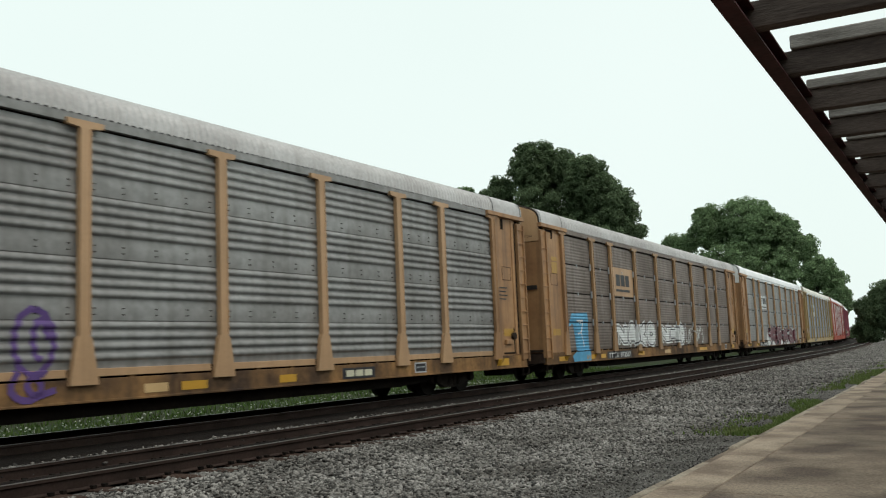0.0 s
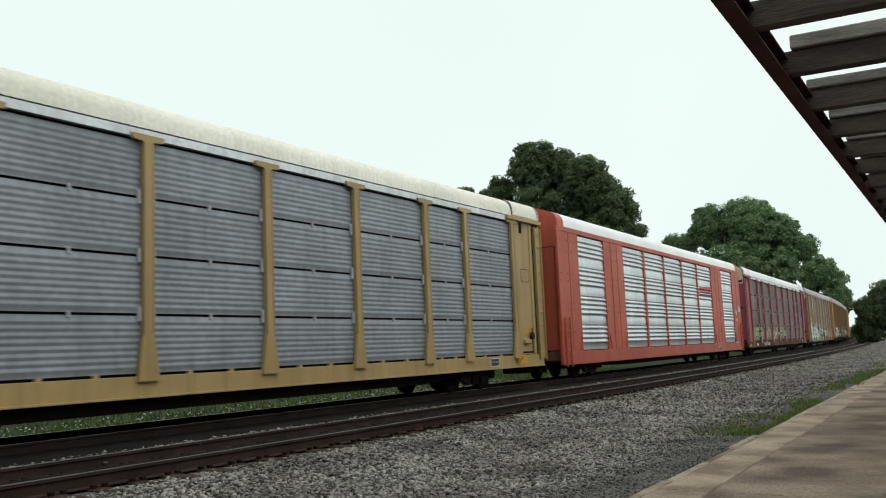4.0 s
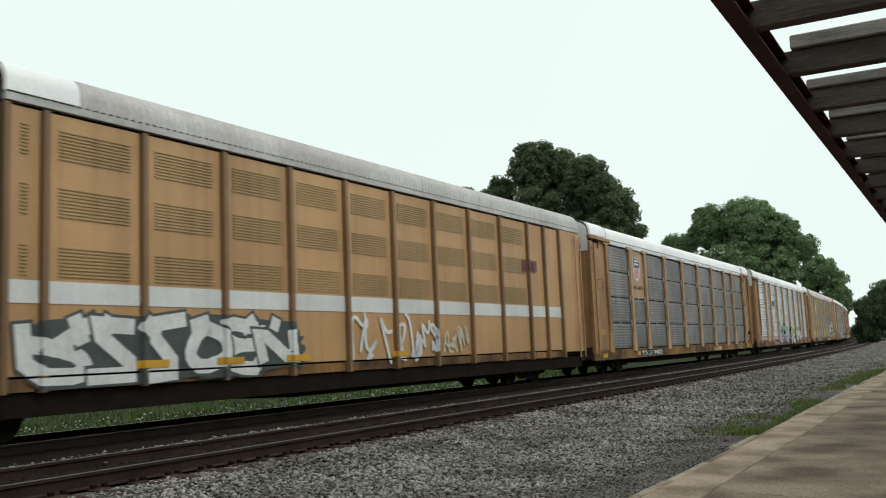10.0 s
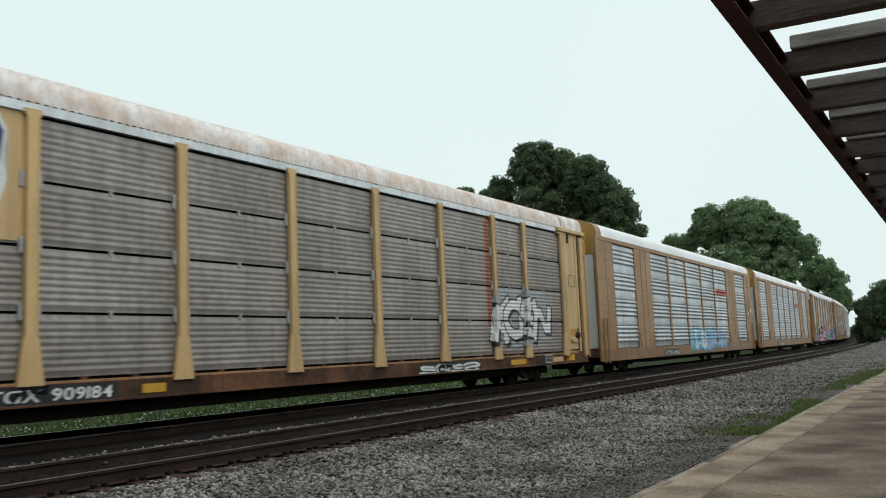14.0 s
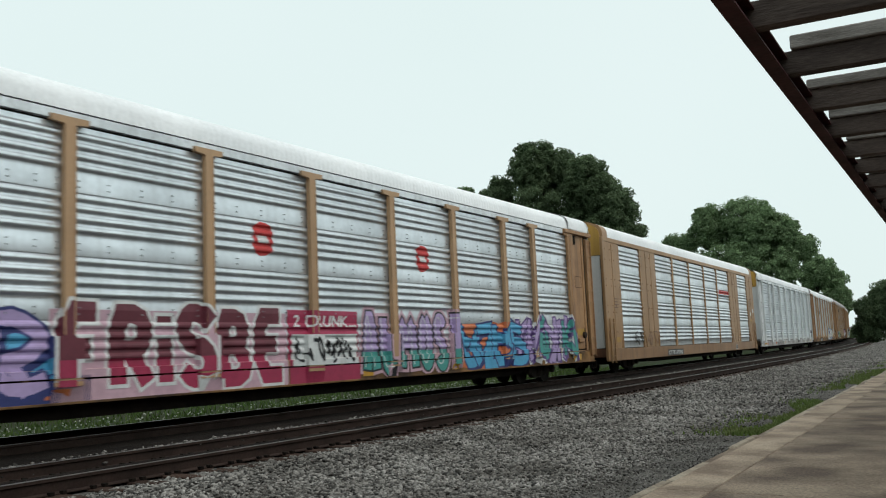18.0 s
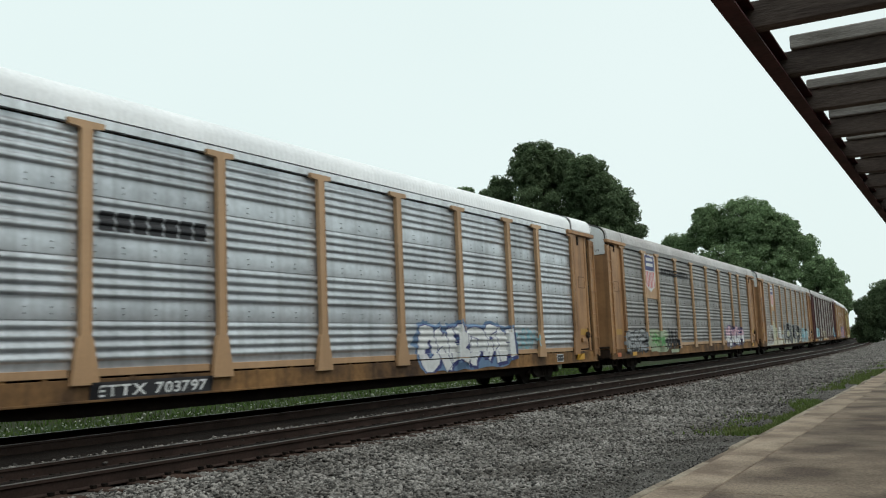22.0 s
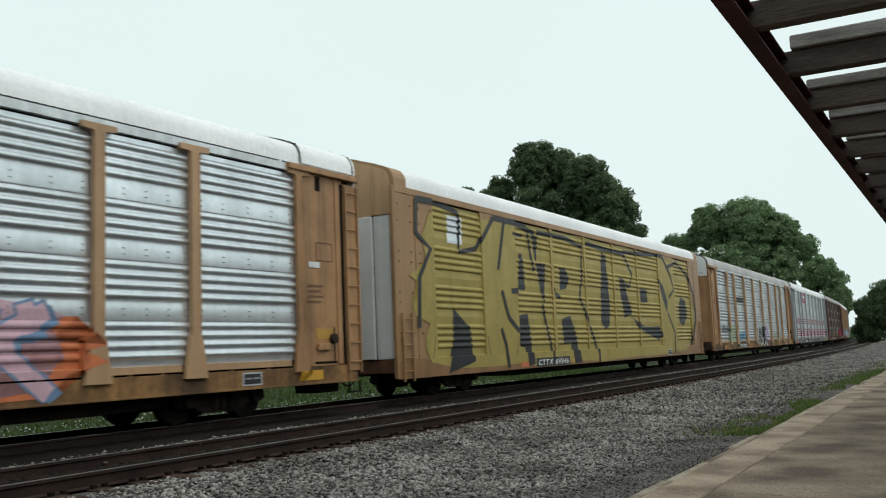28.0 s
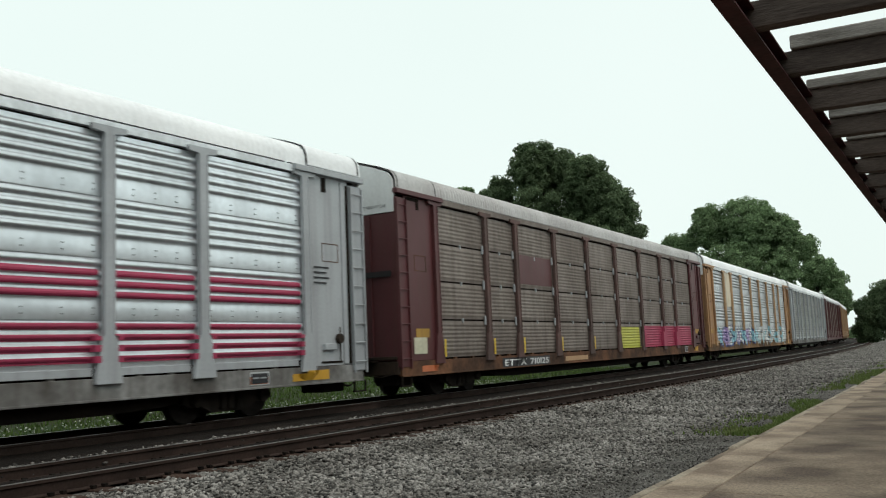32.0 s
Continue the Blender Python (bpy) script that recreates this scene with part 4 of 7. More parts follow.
def car_end(car, x, way, low, high, split=4.55, drop=0.0, slots=0):
    """The end wall: folding doors below, a gable above."""
    bm = bmesh.new()
    end_plate(bm, min(x, x - way * 0.06), max(x, x - way * 0.06), split, drop=0.02 + drop)
    part("end_gable", bm, high, car)
    bm = bmesh.new()
    box(bm, min(x - way * 0.02, x - way * 0.1), max(x - way * 0.02, x - way * 0.1), -HALF_W + 0.02, -0.04, 0.95, split - 0.01, bevel=0.02)
    part("end_door", bm, low, car)
    bm = bmesh.new()
    box(bm, min(x - way * 0.02, x - way * 0.1), max(x - way * 0.02, x - way * 0.1), 0.0, HALF_W - 0.02, 0.95, split - 0.01, bevel=0.02)
    part("end_door", bm, low, car)
    part("end_sill", boxes((min(x, x - way * 0.25), max(x, x - way * 0.25), -HALF_W + 0.05, HALF_W - 0.05, 0.62, 0.94), bevel=0.015), SOOT, car)
    part("door_bar", boxes((min(x, x + way * 0.03), max(x, x + way * 0.03), -HALF_W + 0.05, -0.05, 0.98, 1.06), bevel=0.008), SOOT, car, "sooty bar along the door's foot")
    for k, y in enumerate((-0.12, -0.78)):
        part("door_hinge", boxes((min(x - way * 0.02, x + way * 0.012), max(x - way * 0.02, x + way * 0.012), y - 0.014, y + 0.014, 1.1, split - 0.06)), low, car)
    if slots:
        part("slot", boxes((min(x, x + way * 0.03), max(x, x + way * 0.03), -1.38, -0.55, 2.98, 3.12)), BLACK, car, "dark slot in the end door")
    if slots > 1:
        part("slot", boxes((min(x, x + way * 0.03), max(x, x + way * 0.03), FACE + 0.06, FACE + 1.0, split + 0.10, split + 0.24)), BLACK, car, "dark slot in the gable")
    if high is not low and way < 0:
        end_words(car, x - 0.004, -1.3, -0.35, split + (0.34 if slots > 1 else 0.12), split + (0.42 if slots > 1 else 0.20), "EXCESS HEIGHT CAR")
    part("walkway", boxes((min(x, x + way * 0.2), max(x, x + way * 0.2), -0.9, 0.9, 0.93, 0.97)), UNDER, car)
    # the lever that uncouples the car, along the end sill
    bm = bmesh.new()
    tube(bm, (x + way * 0.05, -1.42, 0.66), (x + way * 0.28, -1.2, 0.58), 0.014, seg=6)
    tube(bm, (x + way * 0.28, -1.2, 0.58), (x + way * 0.42, -0.1, 0.72), 0.014, seg=6)
    part("coupling_lever", bm, UNDER, car)
    part("brake_box", boxes((min(x - way * 0.35, x - way * 1.1), max(x - way * 0.35, x - way * 1.1), -1.2, -0.55, 0.36, 0.60), bevel=0.03), UNDER, car, "black box under the floor")


def folded_end(car, low, high, count=4):
    """Tall narrow leaves of a folding end door, tan with white tops, standing proud of the front end."""
    x = -LENGTH / 2
    for k in range(count):
        y = -HALF_W + 0.10 + k * 0.44
        deep = 0.10 + 0.05 * k
        leaf = part("door_leaf", boxes((x - deep, x - 0.005, y, y + 0.36, 0.98, 4.62), bevel=0.012), low, car, "tall narrow folding door leaf")
        part("leaf_top", boxes((x - deep, x - 0.005, y, y + 0.36, 4.625, 5.30 + 0.05 * k), bevel=0.012), high, leaf, "white painted top")
        part("gasket", boxes((x - deep + 0.03, x - 0.006, y + 0.365, y + 0.435, 0.98, 5.26)), BLACK, leaf, "black rubber gasket")


def end_words(car, x, y0, y1, z0, z1, text):
    """Dark stencilled words across the gable of a car's front end, read from before the car."""
    me = glyph_mesh(text, 0.0)
    xs, ys = [v.co.x for v in me.vertices], [v.co.y for v in me.vertices]
    a, b, lo, hi = min(xs), max(xs), min(ys), max(ys)
    for v in me.vertices:
        v.co = Vector((x, y1 + (v.co.x - a) / (b - a) * (y0 - y1), z0 + (v.co.y - lo) / (hi - lo) * (z1 - z0)))
    me.materials.append(BLACK)
    part("lettering", me, BLACK, car, "dark stencilled lettering")


def glyph_mesh(text, fat):
    cu = bpy.data.curves.new("lettering", "FONT")
    cu.body, cu.offset, cu.fill_mode = text, fat, "FRONT"
    cu.resolution_u = 4
    ob = bpy.data.objects.new("lettering", cu)
    me = bpy.data.meshes.new_from_object(ob)
    bpy.data.objects.remove(ob)
    return me


def car_base(label, x0=-LENGTH / 2, x1=LENGTH / 2):
    return tagged(new("car_carrier"), label, "railway car", group="cars of the freight train")


RIVETING = {}


def riveting_mesh(width, material):
    """Pairs of small bolts on the broad swells of a ribbed sheet."""
    bm = bmesh.new()
    for t in range(1, 4):
        for dz in (-0.05, 0.05):
            z = 0.99 + 1.003 * t + dz
            for f in (0.08, 0.27, 0.5, 0.73, 0.92):
                box(bm, width * f - 0.009, width * f + 0.009, FACE + 0.02, FACE + 0.05, z - 0.009, z + 0.009)
    me = bpy.data.meshes.new("riveting")
    bm.to_mesh(me)
    bm.free()
    me.materials.append(material)
    return me


def rack_car(label, body=TAN, panel=GALV, roof=ROOF_WHITE, posts="flared", profile="ribbed", gable=WHITE, ends=None, roof_pitch=0.15, post_places=POSTS, post_col=None, sill=None, slots=0):
    """A closed car carrier with ribbed sheets between side posts."""
    car = car_base(label)
    h = LENGTH / 2
    ends = ends or (TAN_END if body is TAN else body)
    shell(car, -h, h, UNDER, top=RACK_EAVE)
    low = 0.085 if roof in (ROOF_GREY, ROOF_RUST) else 0.05
    xs = [p - h for p in post_places]
    prof = rib_profile(RACK_STRIP - 0.01, RACK_TOP - 0.03, tier=1.003)
    rows = [row_profile(r, SILL_TOP + 0.02, RACK_TOP) for r in range(4)]
    for a, b in zip(xs, xs[1:]):
        if profile == "ribbed":
            one = part("side_panel", sheet(a + 0.03, b - 0.03, prof, FACE + 0.06, panel), panel, car)
            steel = GREY if panel in (GALV, GALV_DULL) else SOOT
            if (bay := (round(b - a, 2), steel)) not in RIVETING:
                RIVETING[bay] = riveting_mesh(*bay)
            tagged(part("riveting", RIVETING[bay], steel, one, "small rivets"), kind="stuff").matrix_basis = Matrix.Translation((a, 0, 0))
        else:
            for r in rows:
                part("side_panel", sheet(a + 0.03, b - 0.03, r, FACE + 0.06, panel), panel, car)
    FACING[car] = (prof if profile == "ribbed" else [q for r in rows for q in r], [(x - 0.11, x + 0.11, FACE - 0.07) for x in xs], FACE + 0.06, [(-h, -h + 0.47, FACE - 0.075), (-h + 0.47, xs[0] - 0.1, FACE + 0.02), (xs[-1] + 0.1, h - 0.75, FACE + 0.02), (h - 0.75, h, FACE - 0.075)], FACE - 0.002)
    SLOTS[car] = [(0.932, 0.962)]
    if profile == "plain":
        SLOTS[car] += [(one[-1][0], two[0][0]) for one, two in zip(rows, rows[1:])]
    for x in xs[1:-1]:
        part("post", post_shape(posts, x), post_col or body, car)
    if profile == "plain":
        for x in xs[1:-1]:
            for r in range(1, 4):
                for side in (-1, 1):
                    part("bracket", bracket, GREY, car, "small pale sheet bracket").matrix_basis = Matrix.Translation((x + side * 0.15, 0, SILL_TOP + 0.02 + r * (RACK_TOP - SILL_TOP - 0.02) / 4))
        for a, b in zip(xs, xs[1:]):
            for r in range(1, 4):
                part("clip", CLIP, GREY, car, "small pale sheet clip").matrix_basis = Matrix.Translation(((a + b) / 2, 0, SILL_TOP + 0.02 + r * (RACK_TOP - SILL_TOP - 0.02) / 4))
    for x in (xs[0], xs[-1]):
        part("post", post_shape("plain", x), ends, car)
    end_bay(car, -h, xs[0] - 0.05, ends)
    end_bay(car, h, xs[-1] + 0.05, ends)
    sill_mat = sill or GRIMY.get(body, body)
    part("side_sill", boxes((-h + 0.1, h - 0.1, FACE, FACE + 0.12, RACK_SILL, SILL_TOP - 0.03), (-h + 0.1, h - 0.1, FACE - 0.03, FACE - 0.002, RACK_SILL - 0.02, RACK_SILL + 0.02), bevel=0.006), sill_mat, car)
    part("side_sill", boxes((-h + 0.1, h - 0.1, HALF_W - 0.1, HALF_W, RACK_SILL, SILL_TOP), bevel=0.006), sill or body, car)
    for a, b in zip(xs, xs[1:]):
        if profile == "ribbed":
            part("base_strip", boxes((a + 0.27, b - 0.27, FACE + 0.008, FACE + 0.08, SILL_TOP + 0.004, RACK_STRIP), bevel=0.005), body, car)
        for f in (0.33, 0.67):
            part("drain_block", boxes((a + (b - a) * f - 0.05, a + (b - a) * f + 0.05, FACE + 0.03, FACE + 0.1, SILL_TOP - 0.034, SILL_TOP + 0.02)), sill_mat, car)
    part("top_rail", boxes((xs[0], xs[-1], FACE - 0.01, FACE + 0.1, RACK_TOP + 0.005, RACK_EAVE - 0.04), bevel=0.006), GALV_WHITE if roof in (ROOF_WHITE, ROOF_CREAM, ROOF_RUST) else panel, car)
    part("roof", roof_mesh(-h + 0.12, h - 0.12, roof, roof_pitch, low), roof, car)
    car_end(car, -h, -1, ends, gable, drop=low, slots=slots)
    car_end(car, h, 1, ends, gable, drop=low, slots=slots)
    for x in (-h + 0.13, -h + 1.9, h - 1.9, h - 0.13):
        part("roof_strap", strap_mesh(x, drop=low), BLACK, car, "thin dark strap over the roof")
    part("roof_end", end_cap_mesh(-h + 0.04, -h + 1.88, low, roof), gable, car)
    part("roof_end", end_cap_mesh(h - 1.88, h - 0.04, low, roof), gable, car)
    running_gear(car, (-10.3, 10.3))
    coupler(car, -h, -1)
    coupler(car, h, 1)
    return car


rivet_bm = boxes((-0.022, 0.022, FACE - 0.016, FACE + 0.004, -0.022, 0.022), bevel=0.008)
RIVET = bpy.data.meshes.new("rivet")
rivet_bm.to_mesh(RIVET)
rivet_bm.free()
RIVET.materials.append(RUST)


def flush_car(label, body=TAN_SIDE, panel=GALV, roof=ROOF_WHITE, gable=YELLOW, door=WHITE, windows=None):
    """A closed car carrier with smooth painted sides and ribbed sheets set into them."""
    car = car_base(label)
    h = HALVES[car] = FLUSH_LENGTH / 2
    shell(car, -h, h, UNDER)
    prof = rib_profile(SILL_TOP + 0.03, PANEL_TOP - 0.03)
    windows = windows or ((1.78, 4.4), (6.6, 9.25), (9.45, 12.2), (12.35, 15.15), (15.3, 18.0), (18.15, 20.95), (23.3, 25.9))
    edges = [-h] + [w - h for pair in windows for w in pair] + [h]
    for a, b in zip(edges[::2], edges[1::2]):
        if b - a > 0.3:
            bm = boxes((a + (0.0 if a > -h else 0.03), b - (0.0 if b < h else 0.03), FACE, FACE + 0.1, SILL_TOP, PANEL_TOP + 0.005), bevel=0.008)
            mid = (a + b) / 2
            for x in (mid,) if b - a < 2 else (mid - 0.35, mid + 0.35):
                box(bm, x - 0.012, x + 0.012, FACE - 0.012, FACE + 0.01, SILL_TOP + 0.03, PANEL_TOP - 0.03)
            sheet_part = part("side_sheet", bm, body, car)
            if b - a > 1.2:
                for x, lean in ((a + 0.10, 1), (b - 0.10, -1)):
                    gm = bmesh.new()
                    prism(gm, [(x + lean * 0.16 - 0.018, SILL_TOP + 0.02), (x + lean * 0.16 + 0.018, SILL_TOP + 0.02), (x + 0.018, SILL_TOP + 0.55), (x - 0.018, SILL_TOP + 0.55)], FACE - 0.03, FACE - 0.001)
                    part("gusset", gm, body, sheet_part)
            for x in (a + 0.12, mid - 0.2, mid + 0.2, b - 0.12) if b - a > 1.2 else (mid,):
                for z in (1.6, 2.35, 2.6, 3.35, 3.6, 4.35, 4.75):
                    part("rivet", RIVET, BLACK, sheet_part).matrix_basis = Matrix.Translation((x, 0, z))
        else:
            part("post", boxes((a, b, FACE, FACE + 0.1, SILL_TOP, PANEL_TOP + 0.005), bevel=0.008), body, car)
    for a, b in windows:
        part("side_panel", sheet(a - h + 0.01, b - h - 0.01, prof, FACE + 0.06, panel), panel, car)
    FACING[car] = (prof, [], FACE + 0.06, [(a, b, FACE - 0.013 if b - a > 0.3 else FACE) for a, b in zip(edges[::2], edges[1::2])], FACE - 0.012)
    part("side_sill", boxes((-h + 0.02, h - 0.02, FACE - 0.012, FACE + 0.12, SILL_LOW - 0.02, SILL_TOP - 0.003), bevel=0.008), TAN_SILL if body is TAN_SIDE else body, car)
    part("side_sill", boxes((-h + 0.1, h - 0.1, HALF_W - 0.1, HALF_W, SILL_LOW, SILL_TOP), bevel=0.006), body, car)
    part("top_rail", boxes((-h + 0.02, h - 0.02, FACE - 0.012, FACE + 0.1, PANEL_TOP + 0.008, EAVE - 0.035), bevel=0.006), body, car)
    part("roof", roof_mesh(-h + 0.55, h - 0.55, roof), roof, car)
    for way in (-1, 1):
        x = way * h
        bm = bmesh.new()
        end_plate(bm, min(x - way * 0.56, x), max(x - way * 0.56, x), EAVE - 0.03, 1.004, -0.004)
        part("roof_end_cap", bm, body, car)
        bm = bmesh.new()
        end_plate(bm, min(x, x + way * 0.03), max(x, x + way * 0.03), 4.5, 0.93, 0.05)
        part("end_gable", bm, gable, car)
        for y in (-0.9, -0.42, 0.02, 0.5, 0.95):
            part("gable_rib", boxes((min(x, x + way * 0.055), max(x, x + way * 0.055), y - 0.03, y + 0.03, 4.52, 5.62), bevel=0.01), gable, car)
        for y0, y1 in ((-1.38, -0.9), (-0.88, -0.42), (-0.40, 0.02), (0.04, 0.5), (0.52, 0.95), (0.97, 1.38)):
            part("end_door", boxes((min(x - way * 0.02, x + way * (0.06 if y0 in (-0.88, 0.04) else 0.01)), max(x - way * 0.02, x + way * (0.06 if y0 in (-0.88, 0.04) else 0.01)), y0, y1, 1.0, 4.49), bevel=0.02), door, car)
        part("corner_post", boxes((min(x - way * 0.2, x + way * 0.08), max(x - way * 0.2, x + way * 0.08), FACE - 0.004, FACE + 0.1, SILL_LOW, EAVE - 0.04), bevel=0.012), body, car)
        part("end_sill", boxes((min(x, x - way * 0.25), max(x, x - way * 0.25), -HALF_W + 0.12, HALF_W - 0.05, 0.66, 0.98), bevel=0.015), RUST, car)
        lx = x - way * 0.55
        ladder(car, min(lx, lx + way * 0.42), body, rungs=5, z0=0.45, z1=2.1)
    running_gear(car, (-10.3, 10.3))
    coupler(car, -h, -1)
    coupler(car, h, 1)
    return car


def slatted_car(label, front=True, body=TAN_WARM, roof=ROOF_GREY):
    """One half of a two-part articulated car: smooth tan sheets with vent grids and a white band."""
    car = car_base(label)
    h = HALVES[car] = 21.7 / 2
    flip = 1 if front else -1
    def ux(a):
        return (a - h) * flip
    shell(car, -h, h, UNDER)
    posts = [1.83, 3.33] + [4.83 + 1.87 * k for k in range(10)] if front else [1.8, 3.03] + [4.25 + 1.86 * k for k in range(10)] + [21.64]
    for k, (a, b) in enumerate(zip(posts, posts[1:])):
        lo, hi = sorted((ux(a), ux(b)))
        part("side_sheet", boxes((lo + 0.06, hi - 0.06, FACE + 0.03, FACE + 0.1, 1.02, PANEL_TOP), bevel=0.008), body, car)
        part("lower_sheet", boxes((lo + 0.09, hi - 0.09, FACE + 0.045, FACE + 0.1, 0.79, 0.985), bevel=0.006), TAN_GRIMED, car, "grimed low sheet")
        if k >= 2:
            for z in (2.50, 3.42, 4.32):
                bm = bmesh.new()
                for r in range(9):
                    box(bm, lo + 0.26, hi - 0.26, FACE + 0.012, FACE + 0.029, z + r * 0.055, z + r * 0.055 + 0.02)
                part("vent", bm, TAN_OLIVE, car, "grid of narrow vent slots")
        part("white_band", boxes((lo + 0.07, hi - 0.07, FACE + 0.018, FACE + 0.028, 2.09, 2.43)), WHITE if not (front and k in (2, 3)) else BLACK, car, "white painted band" if not (front and k in (2, 3)) else "black painted lettering patch")
    FACING[car] = ([(1.02, 0), (9, 0)], [(ux(a) - 0.06, ux(a) + 0.06, FACE - 0.07) for a in posts], FACE + 0.012, [], FACE + 0.012)
    for a in posts:
        part("post", boxes((ux(a) - 0.05, ux(a) + 0.05, FACE - 0.07, FACE + 0.08, 0.77, PANEL_TOP), bevel=0.008), TAN_POST, car, "dirt-streaked side post with side shade in its colour")
    lo, hi = sorted((ux(0.02), ux(1.77)))
    part("end_sheet", boxes((lo, hi, FACE + 0.02, FACE + 0.1, 0.95, PANEL_TOP + 0.05), bevel=0.01), body, car)
    lx = ux(0.1)
    ladder(car, min(lx, lx + flip * 0.42), body)
    part("side_sill", boxes((-h + 0.1, h - 0.1, FACE + 0.10, FACE + 0.2, 0.42, 0.79), bevel=0.006), UNDER, car, "black low side sill")
    part("side_sill", boxes((-h + 0.1, h - 0.1, HALF_W - 0.1, HALF_W, SILL_LOW, SILL_TOP), bevel=0.006), body, car)
    part("top_rail", boxes((-h + 0.05, h - 0.05, FACE - 0.01, FACE + 0.1, PANEL_TOP + 0.052, EAVE - 0.035), bevel=0.006), roof, car)
    part("roof", roof_mesh(-h + 0.02, h - 0.02, roof), roof, car)
    out = -flip
    part("roof_end", end_cap_mesh(min(-out * (h - 1.3), -out * (h - 0.05)), max(-out * (h - 1.3), -out * (h - 0.05))), ROOF_WHITE, car, "pale metal sheet over the roof beside the joint")
    car_end(car, out * h, out, body, body)
    bm = bmesh.new()
    end_plate(bm, min(-out * h, -out * (h + 0.24)), max(-out * h, -out * (h + 0.24)), 0.9, 0.97, 0.06)
    part("bellows", bm, BLACK, car, "black rubber bellows between the halves")
    SLOTS[car] = [(0.985, 1.02)]
    running_gear(car, (out * (h - 3.6),) if not front else (out * (h - 3.6), -out * (h + 0.2)))
    coupler(car, out * h, out)
    return car


SPEED = 21.72

# ---- paint on the cars: lettering, plates, logos reduced to plain shapes, graffiti ----


def spray(name, r, g, b):
    return shader(name, (r, g, b), (r * 0.85, g * 0.85, b * 0.85), rough=0.55, fine=12, coarse=1.5, mix=0.25, bump=0.03, streak=0.2, streak_colour=(r * 0.35, g * 0.33, b * 0.3), vary=0)


P_WHITE = spray("white_spray", 0.66, 0.68, 0.68)
P_BLACK = spray("black_spray", 0.014, 0.014, 0.018)
P_PALE = spray("pale_grey_spray", 0.46, 0.48, 0.49)
P_GREY = spray("grey_spray", 0.30, 0.32, 0.33)
P_BLUE = spray("sky_blue_spray", 0.08, 0.34, 0.56)
P_CYAN = spray("pale_cyan_spray", 0.28, 0.52, 0.60)
P_STEEL = spray("steel_blue_spray", 0.13, 0.22, 0.36)
P_NAVY = spray("navy_spray", 0.03, 0.04, 0.16)
P_PURPLE = spray("purple_spray", 0.10, 0.05, 0.20)
P_DUSK = spray("dark_dusk_spray", 0.075, 0.05, 0.095)
P_LILAC = spray("lilac_spray", 0.42, 0.32, 0.56)
P_PINK = spray("pink_spray", 0.55, 0.36, 0.43)
P_ORANGE = spray("orange_spray", 0.55, 0.16, 0.06)
P_MAROON = spray("maroon_spray", 0.13, 0.025, 0.04)
P_CRIMSON = spray("crimson_spray", 0.33, 0.025, 0.075)
P_RED = spray("red_spray", 0.50, 0.03, 0.03)
P_GREEN = spray("green_spray", 0.10, 0.34, 0.10)
P_TEAL = spray("teal_spray", 0.06, 0.30, 0.27)
P_MIST = spray("pale_sage_spray", 0.44, 0.48, 0.38)
P_SLATE = spray("slate_spray", 0.06, 0.075, 0.075)
P_LIME = spray("yellow_green_spray", 0.42, 0.42, 0.06)
P_YELLOW = spray("yellow_spray", 0.62, 0.42, 0.03)
P_CREAM = spray("cream_spray", 0.58, 0.56, 0.42)
P_SAGE = spray("sage_spray", 0.30, 0.36, 0.24)
P_DARKGOLD = spray("gold_letter_spray", 0.34, 0.265, 0.065)


# the feet of the side posts widen below this height
FLARE, FLARE_TOP = 0.17, 1.60


def facing_depth(car, x, z):
    prof, posts, base, flats, sill = FACING[car]
    flare = 0.0 if car in HALVES else FLARE
    if z < max(SILL_TOP, prof[0][0] + 0.01):
        y = sill
        for a, b, d in posts:
            if a - flare < x < b + flare and z > SILL_TOP - 0.17:
                y = min(y, d)
        return y
    if z < FLARE_TOP:
        for a, b, d in posts:
            if a - flare < x < b + flare:
                return d
    for a, b, d in posts:
        if a < x < b:
            return d
    for a, b, d in flats:
        if a <= x <= b:
            return d
    return base - float(np.interp(z, [q[0] for q in prof], [q[1] for q in prof]))


PLATES = {}


def plate(car, u0, u1, z0, z1, material, label):
    """A flat sheet over the ribs that carries an emblem."""
    prof, posts, base, flats, sill = FACING[car]
    a, b, y = u0 - half(car), u1 - half(car), base - plate_depth(prof)
    PLATES.setdefault(car, []).append((a, b, z0, z1, y))
    return part("emblem_plate", boxes((a, b, y, base - 0.001, z0, z1), bevel=0.004), material, car, label)


